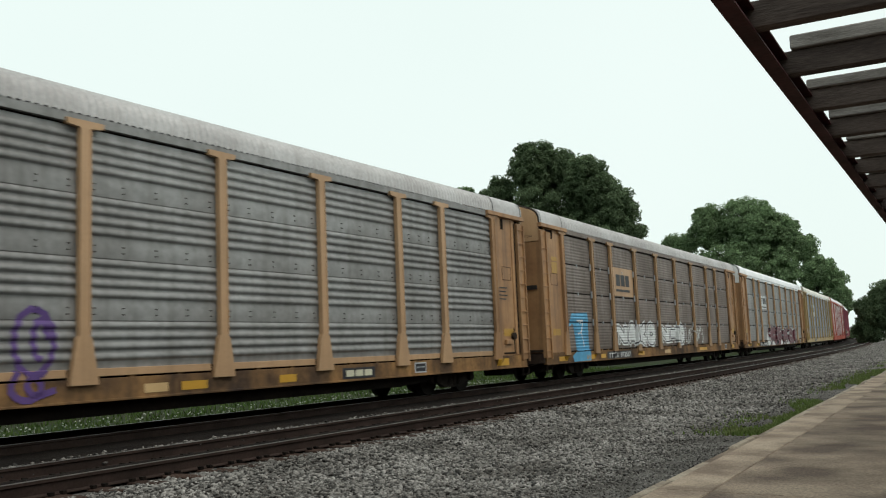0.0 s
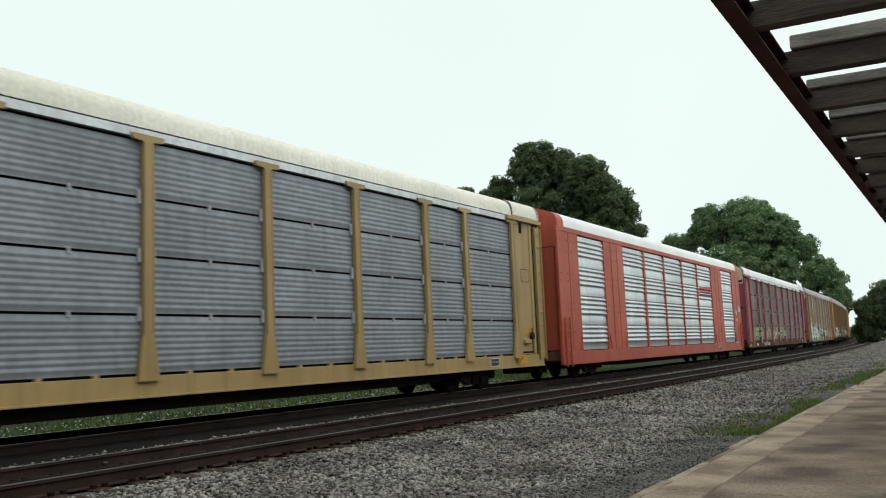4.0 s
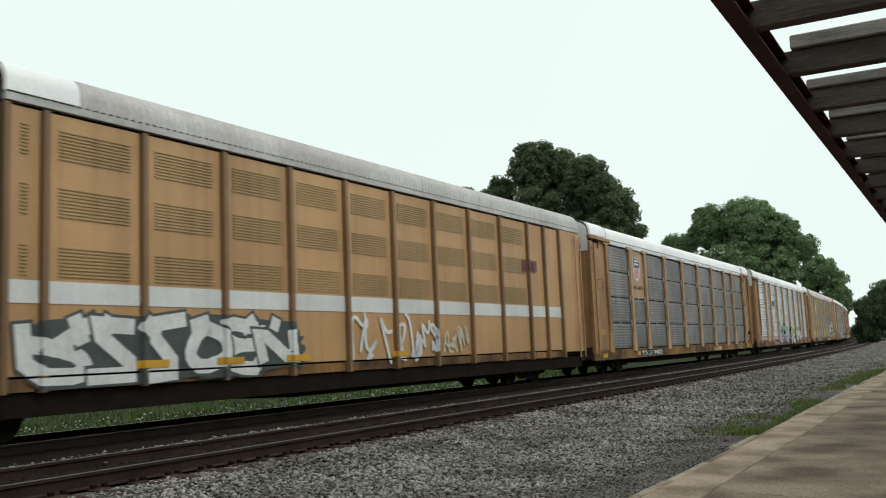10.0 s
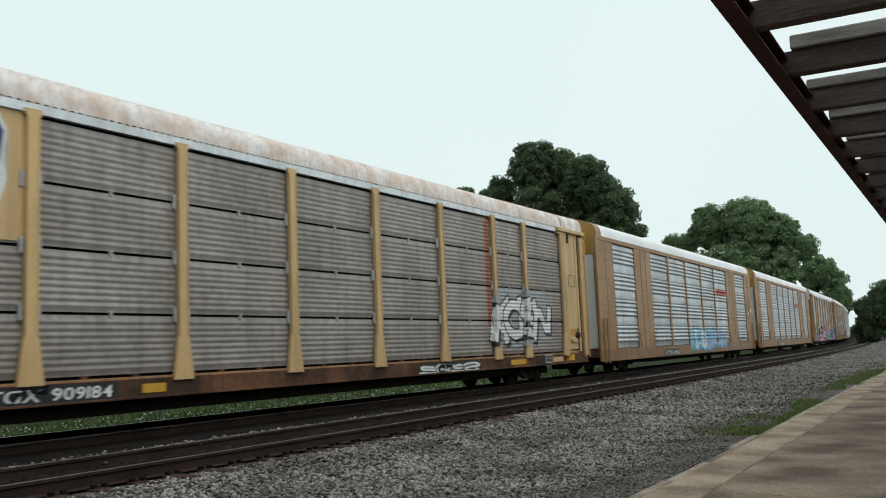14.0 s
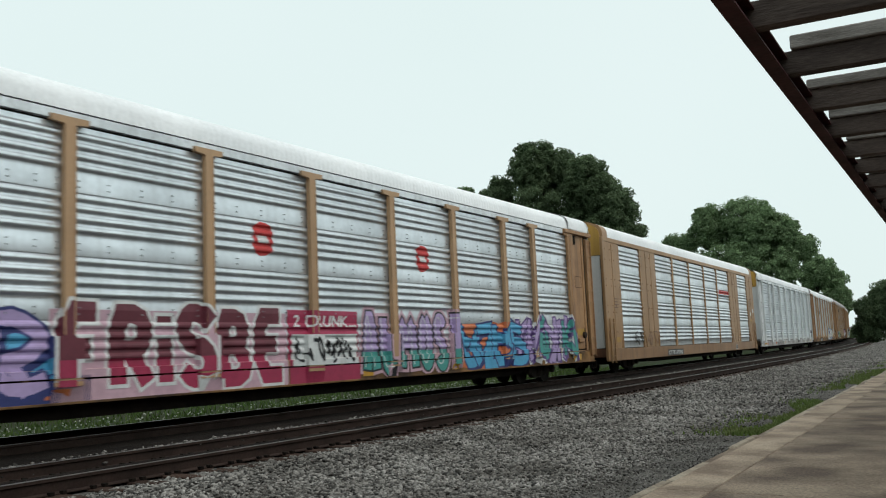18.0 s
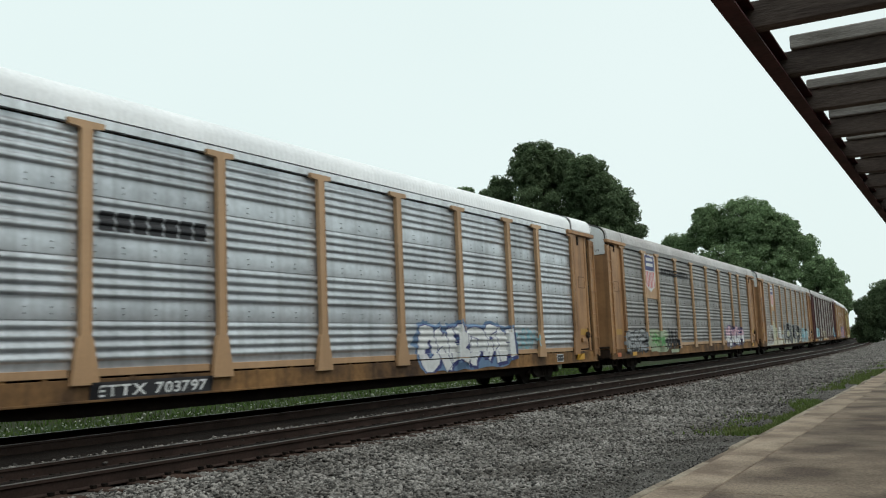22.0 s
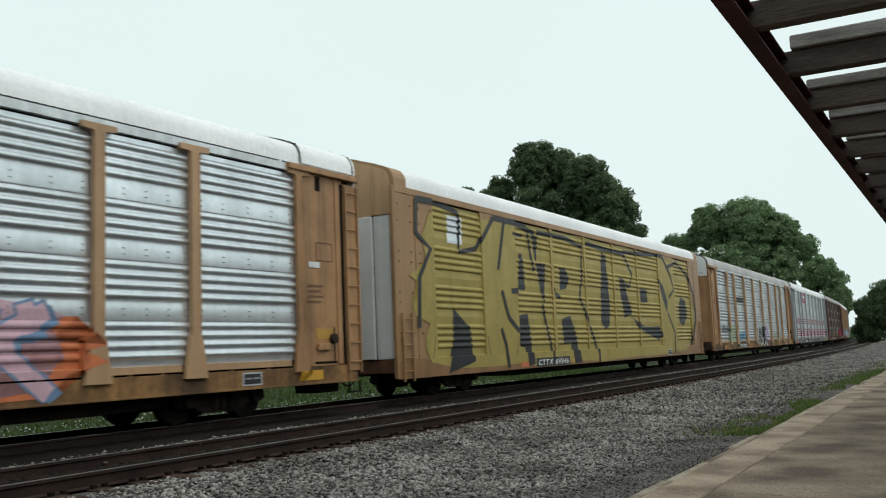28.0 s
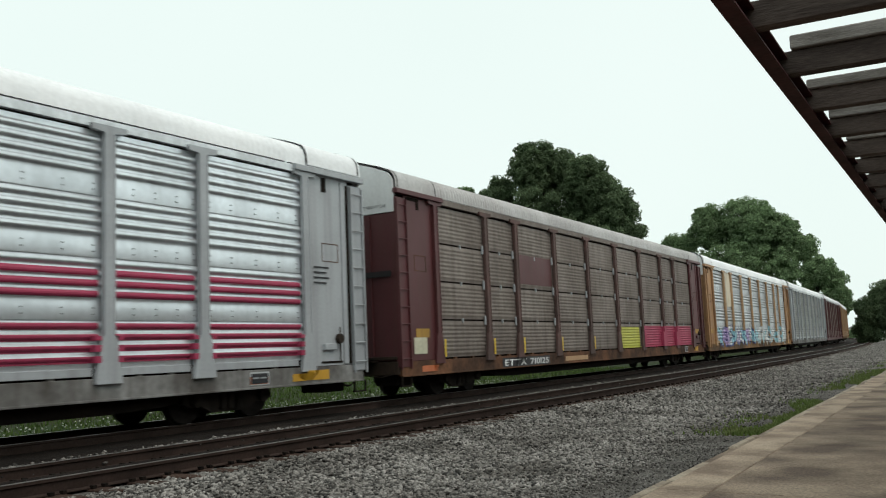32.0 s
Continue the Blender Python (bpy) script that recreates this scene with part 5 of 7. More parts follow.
def lay_on(car, bm, layer=1):
    """Lets a flat shape (x, z) follow the ribs, posts and sill of a car's side."""
    prof, posts, base, flats, sill = FACING[car]
    zs = [v.co.z for v in bm.verts]
    xs = [v.co.x for v in bm.verts]
    if not zs:
        return bm
    z0, z1, x0, x1 = min(zs), max(zs), min(xs), max(xs)
    for a, b, c, d, depth in PLATES.get(car, ()):
        if a - 0.03 < x0 and x1 < b + 0.03 and c - 0.03 < z0 and z1 < d + 0.03:
            for v in bm.verts:
                v.co.y = depth - 0.003 * layer - 5.0 * v.co.y
            return bm
    cuts = [(Vector((0, 0, q[0])), Vector((0, 0, 1))) for q in prof if z0 < q[0] < z1]
    lip = max(SILL_TOP, prof[0][0] + 0.01)
    if z0 < lip < z1:
        cuts += [(Vector((0, 0, lip - 0.006)), Vector((0, 0, 1))), (Vector((0, 0, lip + 0.006)), Vector((0, 0, 1)))]
    if z0 < FLARE_TOP < z1 and car not in HALVES:
        cuts += [(Vector((0, 0, FLARE_TOP - 0.006)), Vector((0, 0, 1))), (Vector((0, 0, FLARE_TOP + 0.006)), Vector((0, 0, 1)))]
    feet = [(a - FLARE, b + FLARE, 0) for a, b, _ in posts] if z0 < FLARE_TOP and z1 > SILL_TOP - 0.17 and car not in HALVES else []
    for a, b, _ in list(posts) + list(flats) + feet:
        for e in (a, b):
            if x0 < e < x1:
                cuts += [(Vector((e - 0.012, 0, 0)), Vector((1, 0, 0))), (Vector((e + 0.012, 0, 0)), Vector((1, 0, 0)))]
    for low, high in SLOTS.get(car, ()):
        if z0 < high and z1 > low:
            cuts += [(Vector((0, 0, q)), Vector((0, 0, 1))) for q in (low, high) if z0 < q < z1]
    for co, no in cuts:
        bmesh.ops.bisect_plane(bm, geom=bm.verts[:] + bm.edges[:] + bm.faces[:], plane_co=co, plane_no=no)
    gone = [f for f in bm.faces if any(low < f.calc_center_median().z < high for low, high in SLOTS.get(car, ()))]
    bmesh.ops.delete(bm, geom=gone, context="FACES")
    for v in bm.verts:
        v.co.y = facing_depth(car, v.co.x, v.co.z) - 0.004 - 0.003 * layer - 5.0 * v.co.y
    return bm


def half(car):
    return HALVES.get(car, LENGTH / 2)


def letters(car, text, u0, u1, z0, z1, material, fat=0.0, layer=1, name="lettering", label="", slant=0.0, wave=0.0, frame_fat=None, widths=None, cut=None):
    """Words fitted into a box on the car's side; u counts metres from the car's front. widths: the share of each letter, else as they come."""
    base = frame_fat if frame_fat is not None else fat
    marked = [(i, ch) for i, ch in enumerate(text) if ch != " "]
    sizes = {ch: [v.co.copy() for v in glyph_mesh(ch, base).vertices] for _, ch in marked}
    spans = {ch: (min(c.x for c in v), max(c.x for c in v)) for ch, v in sizes.items()}
    low, high = min(c.y for v in sizes.values() for c in v), max(c.y for v in sizes.values() for c in v)
    space, gap = 0.35, 0.0 if fat > 0.04 else 0.07
    shares = []
    for i, ch in enumerate(text):
        shares.append(space if ch == " " else (widths[i] if widths else spans[ch][1] - spans[ch][0]))
    total = sum(shares) + gap * (len(text) - 1)
    at = 0.0
    for i, ch in enumerate(text):
        if ch != " ":
            bm = bmesh.new()
            me = glyph_mesh(ch, fat)
            w = spans[ch][1] - spans[ch][0]
            lift = wave * math.sin(i * 2.4 + 0.7) * 0.5
            bm.from_mesh(me)
            for v in bm.verts:
                f = at + (v.co.x - spans[ch][0]) / w * shares[i]
                h = (v.co.y - low) / (high - low)
                v.co = Vector((u0 - half(car) + f / total * (u1 - u0) + slant * h * (z1 - z0), 0.0002 * (i % 2), max(z0 + h * (z1 - z0) + lift * (h - 0.3), 0.54)))
            bpy.data.meshes.remove(me)
            if cut:
                bmesh.ops.bisect_plane(bm, geom=bm.verts[:] + bm.edges[:] + bm.faces[:], plane_co=(0, 0, cut), plane_no=(0, 0, 1), clear_outer=True)
            lay_on(car, bm, layer)
            bmesh.ops.recalc_face_normals(bm, faces=bm.faces[:])
            part(name, bm, material, car, label)
        at += shares[i] + gap


def marks(car, text, u0, u1, z0=0.63, z1=0.83, patch=True, col=None):
    """The car's lettering on its sill, white on a black patch."""
    z0, z1 = (0.575, 0.755) if car in HALVES else (0.635, 0.825)
    if patch:
        rect(car, u0 - 0.14, u1 + 0.12, z0 - 0.035, z1 + 0.05, P_BLACK, 1, "lettering_patch", "black lettering patch")
    letters(car, text, u0, u1, z0, z1, col or P_WHITE, 0.02, 2, label="white stencilled lettering" if not col else "dark stencilled lettering", slant=0.12)


def shape(car, outline, material, layer=1, name="graffiti", label=""):
    """A filled flat shape; the outline in metres from the car's front and height."""
    bm = bmesh.new()
    h = half(car)
    floor = 0.598 if car not in HALVES else (0.54 if half(car) > 12 else 0.80)
    bm.faces.new([bm.verts.new((u - h, 0, max(z, floor))) for u, z in outline])
    bmesh.ops.triangulate(bm, faces=bm.faces[:])
    lay_on(car, bm, layer)
    bmesh.ops.recalc_face_normals(bm, faces=bm.faces[:])
    return part(name, bm, material, car, label)


def rect(car, u0, u1, z0, z1, material, layer=1, name="painted_panel", label=""):
    if name == "emblem_plate":
        return plate(car, u0, u1, z0, z1, material, label)
    return shape(car, [(u0, z0), (u1, z0), (u1, z1), (u0, z1)], material, layer, name, label)


def strokes(car, lines, width, material, layer=3, name="graffiti", label="", blunt=False, depths=None):
    """Brush lines, each a run of points."""
    h = half(car)
    for nth, line in enumerate(lines):
        bm = bmesh.new()
        y = depths[nth] if depths else 0.00012 * (nth % 5)
        pts = [Vector((u - h, z)) for u, z in line]
        prev = None
        for i, q in enumerate(pts):
            d = (pts[min(i + 1, len(pts) - 1)] - pts[max(i - 1, 0)])
            if d.length < 1e-6:
                d = Vector((1, 0))
            d.normalize()
            n = Vector((-d.y, d.x)) * width * (0.5 if blunt or 0 < i < len(pts) - 1 else 0.3)
            pair = (bm.verts.new((q.x + n.x, y, q.y + n.y)), bm.verts.new((q.x - n.x, y, q.y - n.y)))
            if prev:
                bm.faces.new((prev[0], pair[0], pair[1], prev[1]))
            prev = pair
        lay_on(car, bm, layer)
        bmesh.ops.recalc_face_normals(bm, faces=bm.faces[:])
        part(name, bm, material, car, label)


def scrawl(r, u, z, w, h, n=5):
    """One angular, hooked hand movement inside a box, rounded off."""
    nodes = [(-0.5, 0.0), (-0.45, 1.0), (0.5, 1.0), (0.45, 0.0), (-0.4, 0.5), (0.45, 0.55), (0.0, 0.9), (0.05, 0.1), (0.0, 0.5)]
    last = None
    run = []
    for _ in range(n):
        k = r.choice([q for q in range(len(nodes)) if q != last])
        last = k
        run.append((u + w * (nodes[k][0] + r.uniform(-0.08, 0.08)), z + h * (nodes[k][1] + r.uniform(-0.07, 0.07))))
    for _ in range(2):
        out = [run[0]]
        for a, b in zip(run, run[1:]):
            out += [(a[0] * 0.75 + b[0] * 0.25, a[1] * 0.75 + b[1] * 0.25), (a[0] * 0.25 + b[0] * 0.75, a[1] * 0.25 + b[1] * 0.75)]
        run = out + [run[-1]]
    return run


def tag(car, u0, u1, z0, z1, material, seed, width=0.06, density=2.2, label="spray-painted scrawl"):
    """An unreadable tag: a run of hooked strokes."""
    r = random.Random(seed)
    h = z1 - z0
    n = max(2, int((u1 - u0) / h * density * 1.35))
    w = (u1 - u0) / n
    lines = [scrawl(r, u0 + w * (i + 0.5), z0 + r.uniform(0, 0.12) * h, w * 1.15, h * r.uniform(0.75, 0.95), r.choice((4, 5, 5, 6))) for i in range(n)]
    return strokes(car, lines, width, material, 4, label=label)


def blotch(u0, u1, z0, z1, seed, n=26, rough=0.2):
    """An uneven outline that fills a box."""
    r = random.Random(seed)
    cu, cz = (u0 + u1) / 2, (z0 + z1) / 2
    out = []
    for i in range(n):
        a = i / n * 6.2832
        k = 1 + r.uniform(-rough, rough)
        c, s = math.cos(a), math.sin(a)
        m = max(abs(c), abs(s)) ** 0.75
        out.append((cu + (u1 - u0) / 2 * c / m * k, cz + (z1 - z0) / 2 * s / m * k))
    return out


# brush paths of graffiti letters, each inside a unit box
GLYPHS = {
    "A": "0,0 .36,1 .64,1 1,0|.2,.36 .8,.36", "B": "0,0 0,1 .7,1 .92,.78 .7,.53 .15,.53|.6,.53 1,.3 .8,0 0,0",
    "C": "1,.92 .78,1 .25,1 0,.72 0,.28 .25,0 .78,0 1,.08", "D": "0,0 0,1 .6,1 1,.7 1,.3 .6,0 0,0",
    "E": "1,1 0,1 0,0 1,0|0,.52 .8,.52", "F": "1,1 0,1 0,0|0,.5 .8,.5", "H": "0,0 0,1|1,0 1,1|0,.5 1,.5",
    "I": ".5,0 .5,1", "i": ".5,0 .5,.66|.5,.9 .5,1", "K": "0,0 0,1|1,1 .1,.48 1,0", "L": "0,1 0,0 1,0", "M": "0,0 .1,1 .5,.35 .9,1 1,0",
    "N": "0,0 0,1 1,0 1,1", "O": ".5,1 .1,.85 0,.5 .1,.15 .5,0 .9,.15 1,.5 .9,.85 .5,1", "P": "0,0 0,1 .75,1 1,.75 .75,.45 .1,.45",
    "R": "0,0 0,1 .75,1 1,.75 .75,.48 .1,.48|.45,.48 1,0", "S": "1,.85 .7,1 .25,1 0,.78 .2,.55 .8,.45 1,.22 .75,0 .3,0 0,.15",
    "T": "0,1 1,1|.5,1 .5,0", "U": "0,1 0,.25 .25,0 .75,0 1,.25 1,1", "W": "0,1 .2,0 .5,.7 .8,0 1,1", "Y": "0,1 .5,.5 1,1|.5,.5 .5,0",
    "Z": "0,1 1,1 0,0 1,0", "!": ".5,1 .5,.4|.5,.12 .5,0",
}
BROAD = {"I": 0.4, "i": 0.42, "!": 0.4, "M": 1.3, "W": 1.35, "N": 1.1}


def glyph_paths(ch):
    return [[tuple(float(q) for q in pair.split(",")) for pair in path.split()] for path in GLYPHS[ch].split("|")]


def rounded(run, times=1):
    """Cuts the corners of a run of points."""
    for _ in range(times):
        out = [run[0]]
        for a, b in zip(run, run[1:]):
            out += [(a[0] * 0.75 + b[0] * 0.25, a[1] * 0.75 + b[1] * 0.25), (a[0] * 0.25 + b[0] * 0.75, a[1] * 0.25 + b[1] * 0.75)]
        run = out + [run[-1]]
    return run


def brushed(car, runs, width, reach, material, layer, label, cut=None):
    """One mesh of broad brush bands along runs of points (metres from the car's front, height)."""
    bm = bmesh.new()
    h, floor = half(car), 0.60 if car not in HALVES else (0.54 if half(car) > 12 else 0.80)
    for nth, run in enumerate(runs):
        pts = [Vector((u - h, z)) for u, z in run]
        pts[0] += (pts[0] - pts[1]).normalized() * reach
        pts[-1] += (pts[-1] - pts[-2]).normalized() * reach
        prev = None
        for i, q in enumerate(pts):
            one = (q - pts[i - 1]).normalized() if i else (pts[1] - q).normalized()
            two = (pts[i + 1] - q).normalized() if i < len(pts) - 1 else one
            d = one + two
            d = d.normalized() if d.length > 1e-3 else one
            k = width * 0.5 / max(abs(d.dot(one)), 0.6)
            n = Vector((-d.y, d.x)) * k
            pair = [bm.verts.new((c.x, 0.00012 * (nth % 4), max(c.y, floor))) for c in (q + n, q - n)]
            if prev:
                bm.faces.new((prev[0], pair[0], pair[1], prev[1]))
            prev = pair
    if cut:
        bmesh.ops.bisect_plane(bm, geom=bm.verts[:] + bm.edges[:] + bm.faces[:], plane_co=(0, 0, cut), plane_no=(0, 0, 1), clear_outer=True)
    if not bm.faces:
        bm.free()
        return None
    lay_on(car, bm, layer)
    bmesh.ops.recalc_face_normals(bm, faces=bm.faces[:])
    return part("graffiti", bm, material, car, label)


def painted_letter(car, runs, thick, rim, fill, line, deep, halo=None, two=None, cut=None, shine=None):
    """One graffiti letter: halo, outline, filling, a second tint below and a thin shine along the brush path."""
    if halo:
        brushed(car, runs, thick + 2 * rim + 0.14, rim + 0.07, halo, 0.8, "pale halo of a graffiti letter")
    brushed(car, runs, thick + 2 * rim, rim, line, deep, "painted outline of a graffiti letter")
    brushed(car, runs, thick, 0.0, fill, deep + 0.35, "filled graffiti letter")
    if two:
        brushed(car, runs, thick, 0.0, two, deep + 0.6, "second tint in the lower part of the letter", cut)
    if shine:
        brushed(car, [[(u - thick * 0.27, z + thick * 0.12) for u, z in runs[0]]], 0.028, -0.02, shine, deep + 0.8, "thin shine on the graffiti letter")


def wildstyle(car, u0, u1, z0, z1, fills, line, seed, cells=None, back=None, halo=None, line_w=0.07, thick=None, soft=1, shine=None):
    """A painted piece of tangled, thick, letter-like bands that cannot be read."""
    r = random.Random(seed)
    h = z1 - z0
    if back:
        shape(car, blotch(u0 - 0.12, u1 + 0.12, z0 + 0.02, z1 - 0.1 * h, seed + 1, 44, 0.10), back, 0, label="sprayed background of the graffiti")
    n = cells or max(3, int((u1 - u0) / h * 1.5))
    w = (u1 - u0) / n
    rim = min(line_w, 0.05)
    band = thick or min(0.30 * w, 0.22 * h)
    for i in range(n):
        low, top = z0 + r.uniform(0, 0.10) * h + band / 2, z1 - r.uniform(0, 0.16) * h - band / 2
        mirror, flip, lean = r.random() < 0.5, r.random() < 0.4, r.uniform(-0.18, 0.18) * w
        wide = w * 1.34 - band
        runs = []
        for path in glyph_paths(r.choice("SERKNAZBOPSRK")):
            run = []
            for a, b in path:
                a, b = (1 - a if mirror else a) + r.uniform(-0.15, 0.15), (1 - b if flip else b) + r.uniform(-0.11, 0.11)
                run.append((u0 + w * i - 0.17 * w + band / 2 + a * wide + lean * b, low + b * (top - low)))
            runs.append(rounded(run, soft))
        spike = u0 + w * (i + r.random())
        runs.append([(spike, low + r.uniform(0.2, 0.6) * h), (spike + r.uniform(-0.5, 0.5) * w, r.choice((low - band * 0.4, top + band * 0.4)))])
        brushed(car, [[(u + 0.09, z - 0.07) for u, z in run] for run in runs], band + rim, rim, line, 1.2, "dark shadow of a graffiti letter")
        painted_letter(car, runs, band, rim, fills[i % len(fills)], line, 1.6 + 0.85 * (i % 4), halo, shine=shine)


def word(car, text, u0, u1, z0, z1, fill, line, thick=0.3, rim=0.05, halo=None, wave=0.06, slant=0.0, two=None, soft=1, cut=0.45, shine=None):
    """Readable graffiti letters of broad brush bands with an outline, and a second colour in their lower part."""
    total = sum(BROAD.get(ch, 1.0) for ch in text)
    at = u0
    for i, ch in enumerate(text):
        w = BROAD.get(ch, 1.0) / total * (u1 - u0)
        lift = wave * math.sin(i * 2.4 + 0.7)
        low, top = z0 + thick / 2 + rim + lift * 0.4, z1 - thick / 2 - rim + lift
        inner = max(w - thick - rim, 0.02)
        runs = [rounded([(at + (w - inner) / 2 + a * inner + slant * b, low + b * (top - low)) for a, b in path], soft) for path in glyph_paths(ch)]
        painted_letter(car, runs, thick, rim, fill, line, 2.0 + 0.9 * (i % 2), halo, two, z0 + (z1 - z0) * cut, shine)
        at += w


def shield(car, u0, u1, z0, z1, striped=True):
    """A railway shield reduced to plain shapes."""
    w, h = u1 - u0, z1 - z0
    def s(f, g):
        return (u0 + w * f, z0 + h * g)
    outer = [s(0.0, 0.86), s(0.1, 1.0), s(0.3, 0.95), s(0.5, 1.0), s(0.7, 0.95), s(0.9, 1.0), s(1.0, 0.86), s(0.93, 0.62), s(1.0, 0.38), s(0.9, 0.15), s(0.62, 0.06), s(0.5, 0.0), s(0.38, 0.06), s(0.1, 0.15), s(0.0, 0.38), s(0.07, 0.62)]
    c = s(0.5, 0.5)
    shape(car, outer, P_WHITE, 2, "emblem", "white shield emblem")
    inner = [(c[0] + (a - c[0]) * 0.9, c[1] + (b - c[1]) * 0.93) for a, b in outer]
    top = [q for q in inner if q[1] > z0 + h * 0.6]
    shape(car, [s(0.1, 0.56)] + [s(0.9, 0.56)] + [inner[6], inner[5], inner[4], inner[3], inner[2], inner[1], inner[0]], P_NAVY, 3, "emblem", "dark blue top of the shield")
    if striped:
        for k in range(6):
            f = 0.13 + k * 0.135
            lo = 0.2 - 0.1 * math.sin(f * 3.14)
            shape(car, [s(f, lo), s(f + 0.065, lo), s(f + 0.065, 0.53), s(f, 0.53)], P_RED, 3, "emblem", "red stripe of the shield")
    for g0 in (0.81, 0.67):
        shape(car, [s(0.2, g0), s(0.8, g0), s(0.8, g0 + 0.08), s(0.2, g0 + 0.08)], P_WHITE, 4, "emblem", "white bar in the shield")


def bars(car, u0, u1, z0, z1, material, n=3, label="bars in place of a company mark"):
    """A company mark as plain upright bars."""
    w = (u1 - u0) / n
    for k in range(n):
        rect(car, u0 + w * k + 0.08 * w, u0 + w * (k + 1) - 0.08 * w, z0, z1, material, 3, "company_mark", label)


def sill_marks(car, spots):
    low = 0.57 if car in HALVES else 0.655
    for u, w, mat in spots:
        rect(car, u, u + w, low, low + 0.15, AMBER if mat is P_YELLOW else mat, 1, "reflector", "small painted patch on the sill")


def stencil_box(car, u):
    """A small black patch with a pale frame and bars, and an amber block beside it, near the rear end of the sill."""
    low = 0.57 if car in HALVES else 0.64
    rect(car, u, u + 0.52, low, low + 0.25, P_PALE, 1, "stencil_frame", "pale frame of the stencil patch")
    rect(car, u + 0.035, u + 0.485, low + 0.03, low + 0.22, P_BLACK, 2, "stencil_patch", "black stencil patch")
    for a in (0.07, 0.28):
        rect(car, u + a, u + a + 0.16, low + 0.12, low + 0.15, P_GREY, 3, "stencil_bar", "grey bar on the stencil patch")
    if car not in HALVES:
        rect(car, 26.0, 26.75, 0.66, 0.86, AMBER, 1, "reflector", "amber block on the sill")


def car_stickers(car):
    """White bars, a round sticker and a small yellow placard at a smooth-sided car's rear end."""
    bars(car, 27.0, 27.4, 2.75, 3.0, P_WHITE, 2, "white stencilled bars")
    rect(car, 26.25, 26.75, 2.2, 2.36, YELLOW, 1, "placard", "small yellow placard")
    shape(car, blotch(26.3, 26.55, 2.55, 2.8, 3, 12, 0.02), P_WHITE, 1, "placard", "round white sticker")
    notices(car, 26.2, 3.45, BROWN_SCRAWL)


def notices(car, u=0.75, z=2.0, mat=None):
    """Small stencilled notices on the end sheet."""
    for k in range(4):
        rect(car, u, u + 0.5 - 0.08 * (k % 2), z - k * 0.11, z - k * 0.11 + 0.035, mat or P_BLACK, 1, "notice", "small stencilled notice")

# ---- the cars in their order ----
Y, W = P_YELLOW, P_WHITE
train = []


def joined(car, front):
    """front: the place of the car's front corner along the line at the start."""
    train.append((car, front, 2 * half(car)))
    if len(train) not in (8, 9) and len(train) < 28:
        stencil_box(car, {1: 21.75, 19: 19.85}.get(len(train), 24.4 if half(car) > 13.9 else 21.6))
    return car


c = joined(rack_car("weathered grey car carrier with tan posts and purple scrawl", panel=GALV_GREY, roof=ROOF_GREY, gable=TAN), -3.64)
loop = [(11.62 + 0.33 * math.cos(k * 0.55 + 1.2), 1.52 + 0.5 * math.sin(k * 0.55 + 1.2)) for k in range(13)]
inner = [(11.72 + 0.12 * math.cos(k * 0.7), 1.55 + 0.3 * math.sin(k * 0.7)) for k in range(8)]
tail = [(11.35, 1.1), (11.2, 0.85), (11.35, 0.68), (11.6, 0.66), (11.75, 0.85), (11.6, 1.02), (11.45, 0.9), (11.6, 0.7), (11.95, 0.8)]
brushed(c, [loop, inner, rounded(tail)], 0.10, 0.0, P_PURPLE, 3, "purple sprayed loops")
rect(c, 18.9, 20.1, 0.62, 0.86, P_BLACK, 1, "lettering_patch", "black lettering patch")
bars(c, 19.0, 20.0, 0.67, 0.81, P_CREAM, 3)
sill_marks(c, ((13.6, 0.5, TAN_PALE), (14.4, 0.6, Y), (16.9, 0.5, Y)))
notices(c, 26.4, 2.9)

c = joined(rack_car("grimed brown-grey car carrier with white and blue graffiti", panel=GALV_BROWN, roof=ROOF_GREY, posts="seamed", profile="plain", gable=TAN, post_col=TAN_SIDE, slots=1), 25.61)
rect(c, 6.75, 9.3, 3.0, 4.12, TAN, 1, "emblem_plate", "tan painted emblem plate")
bars(c, 7.2, 8.85, 3.4, 3.85, P_BLACK, 3)
rect(c, 7.2, 8.85, 3.18, 3.27, P_BLACK, 3, "company_mark", "bar under the company mark")
shape(c, [(2.15, 1.75), (2.5, 2.25), (3.95, 2.3), (4.05, 1.95), (3.55, 1.6), (3.85, 0.95), (4.0, 0.6), (2.4, 0.58), (2.3, 0.8), (2.8, 1.0), (2.85, 1.75), (2.5, 1.9)], P_BLUE, 1, label="sky-blue sprayed letter form")
strokes(c, [[(2.95, 2.0), (3.5, 2.0), (3.3, 1.6), (3.0, 1.55)], [(3.3, 1.6), (3.5, 1.1)]], 0.09, P_WHITE, 3, label="white lines on the blue graffiti")
word(c, "NAKO", 6.85, 11.95, 1.0, 2.0, P_WHITE, P_BLACK, 0.34, 0.05, P_WHITE, 0.0)
word(c, "NHD", 12.6, 16.6, 1.0, 2.0, P_WHITE, P_BLACK, 0.34, 0.05, P_WHITE, 0.0)
tag(c, 16.8, 20.0, 1.05, 1.9, P_WHITE, 5, 0.06)
marks(c, "TTGX 973557", 5.8, 8.3)
sill_marks(c, ((1.1, 0.7, Y), (3.6, 0.8, Y), (5.0, 0.5, Y), (9.2, 0.9, Y), (13.0, 0.9, TAN_PALE), (19, 1.5, Y)))
rect(c, 0.95, 1.4, 3.55, 4.1, YELLOW, 1, "placard", "yellow placard")

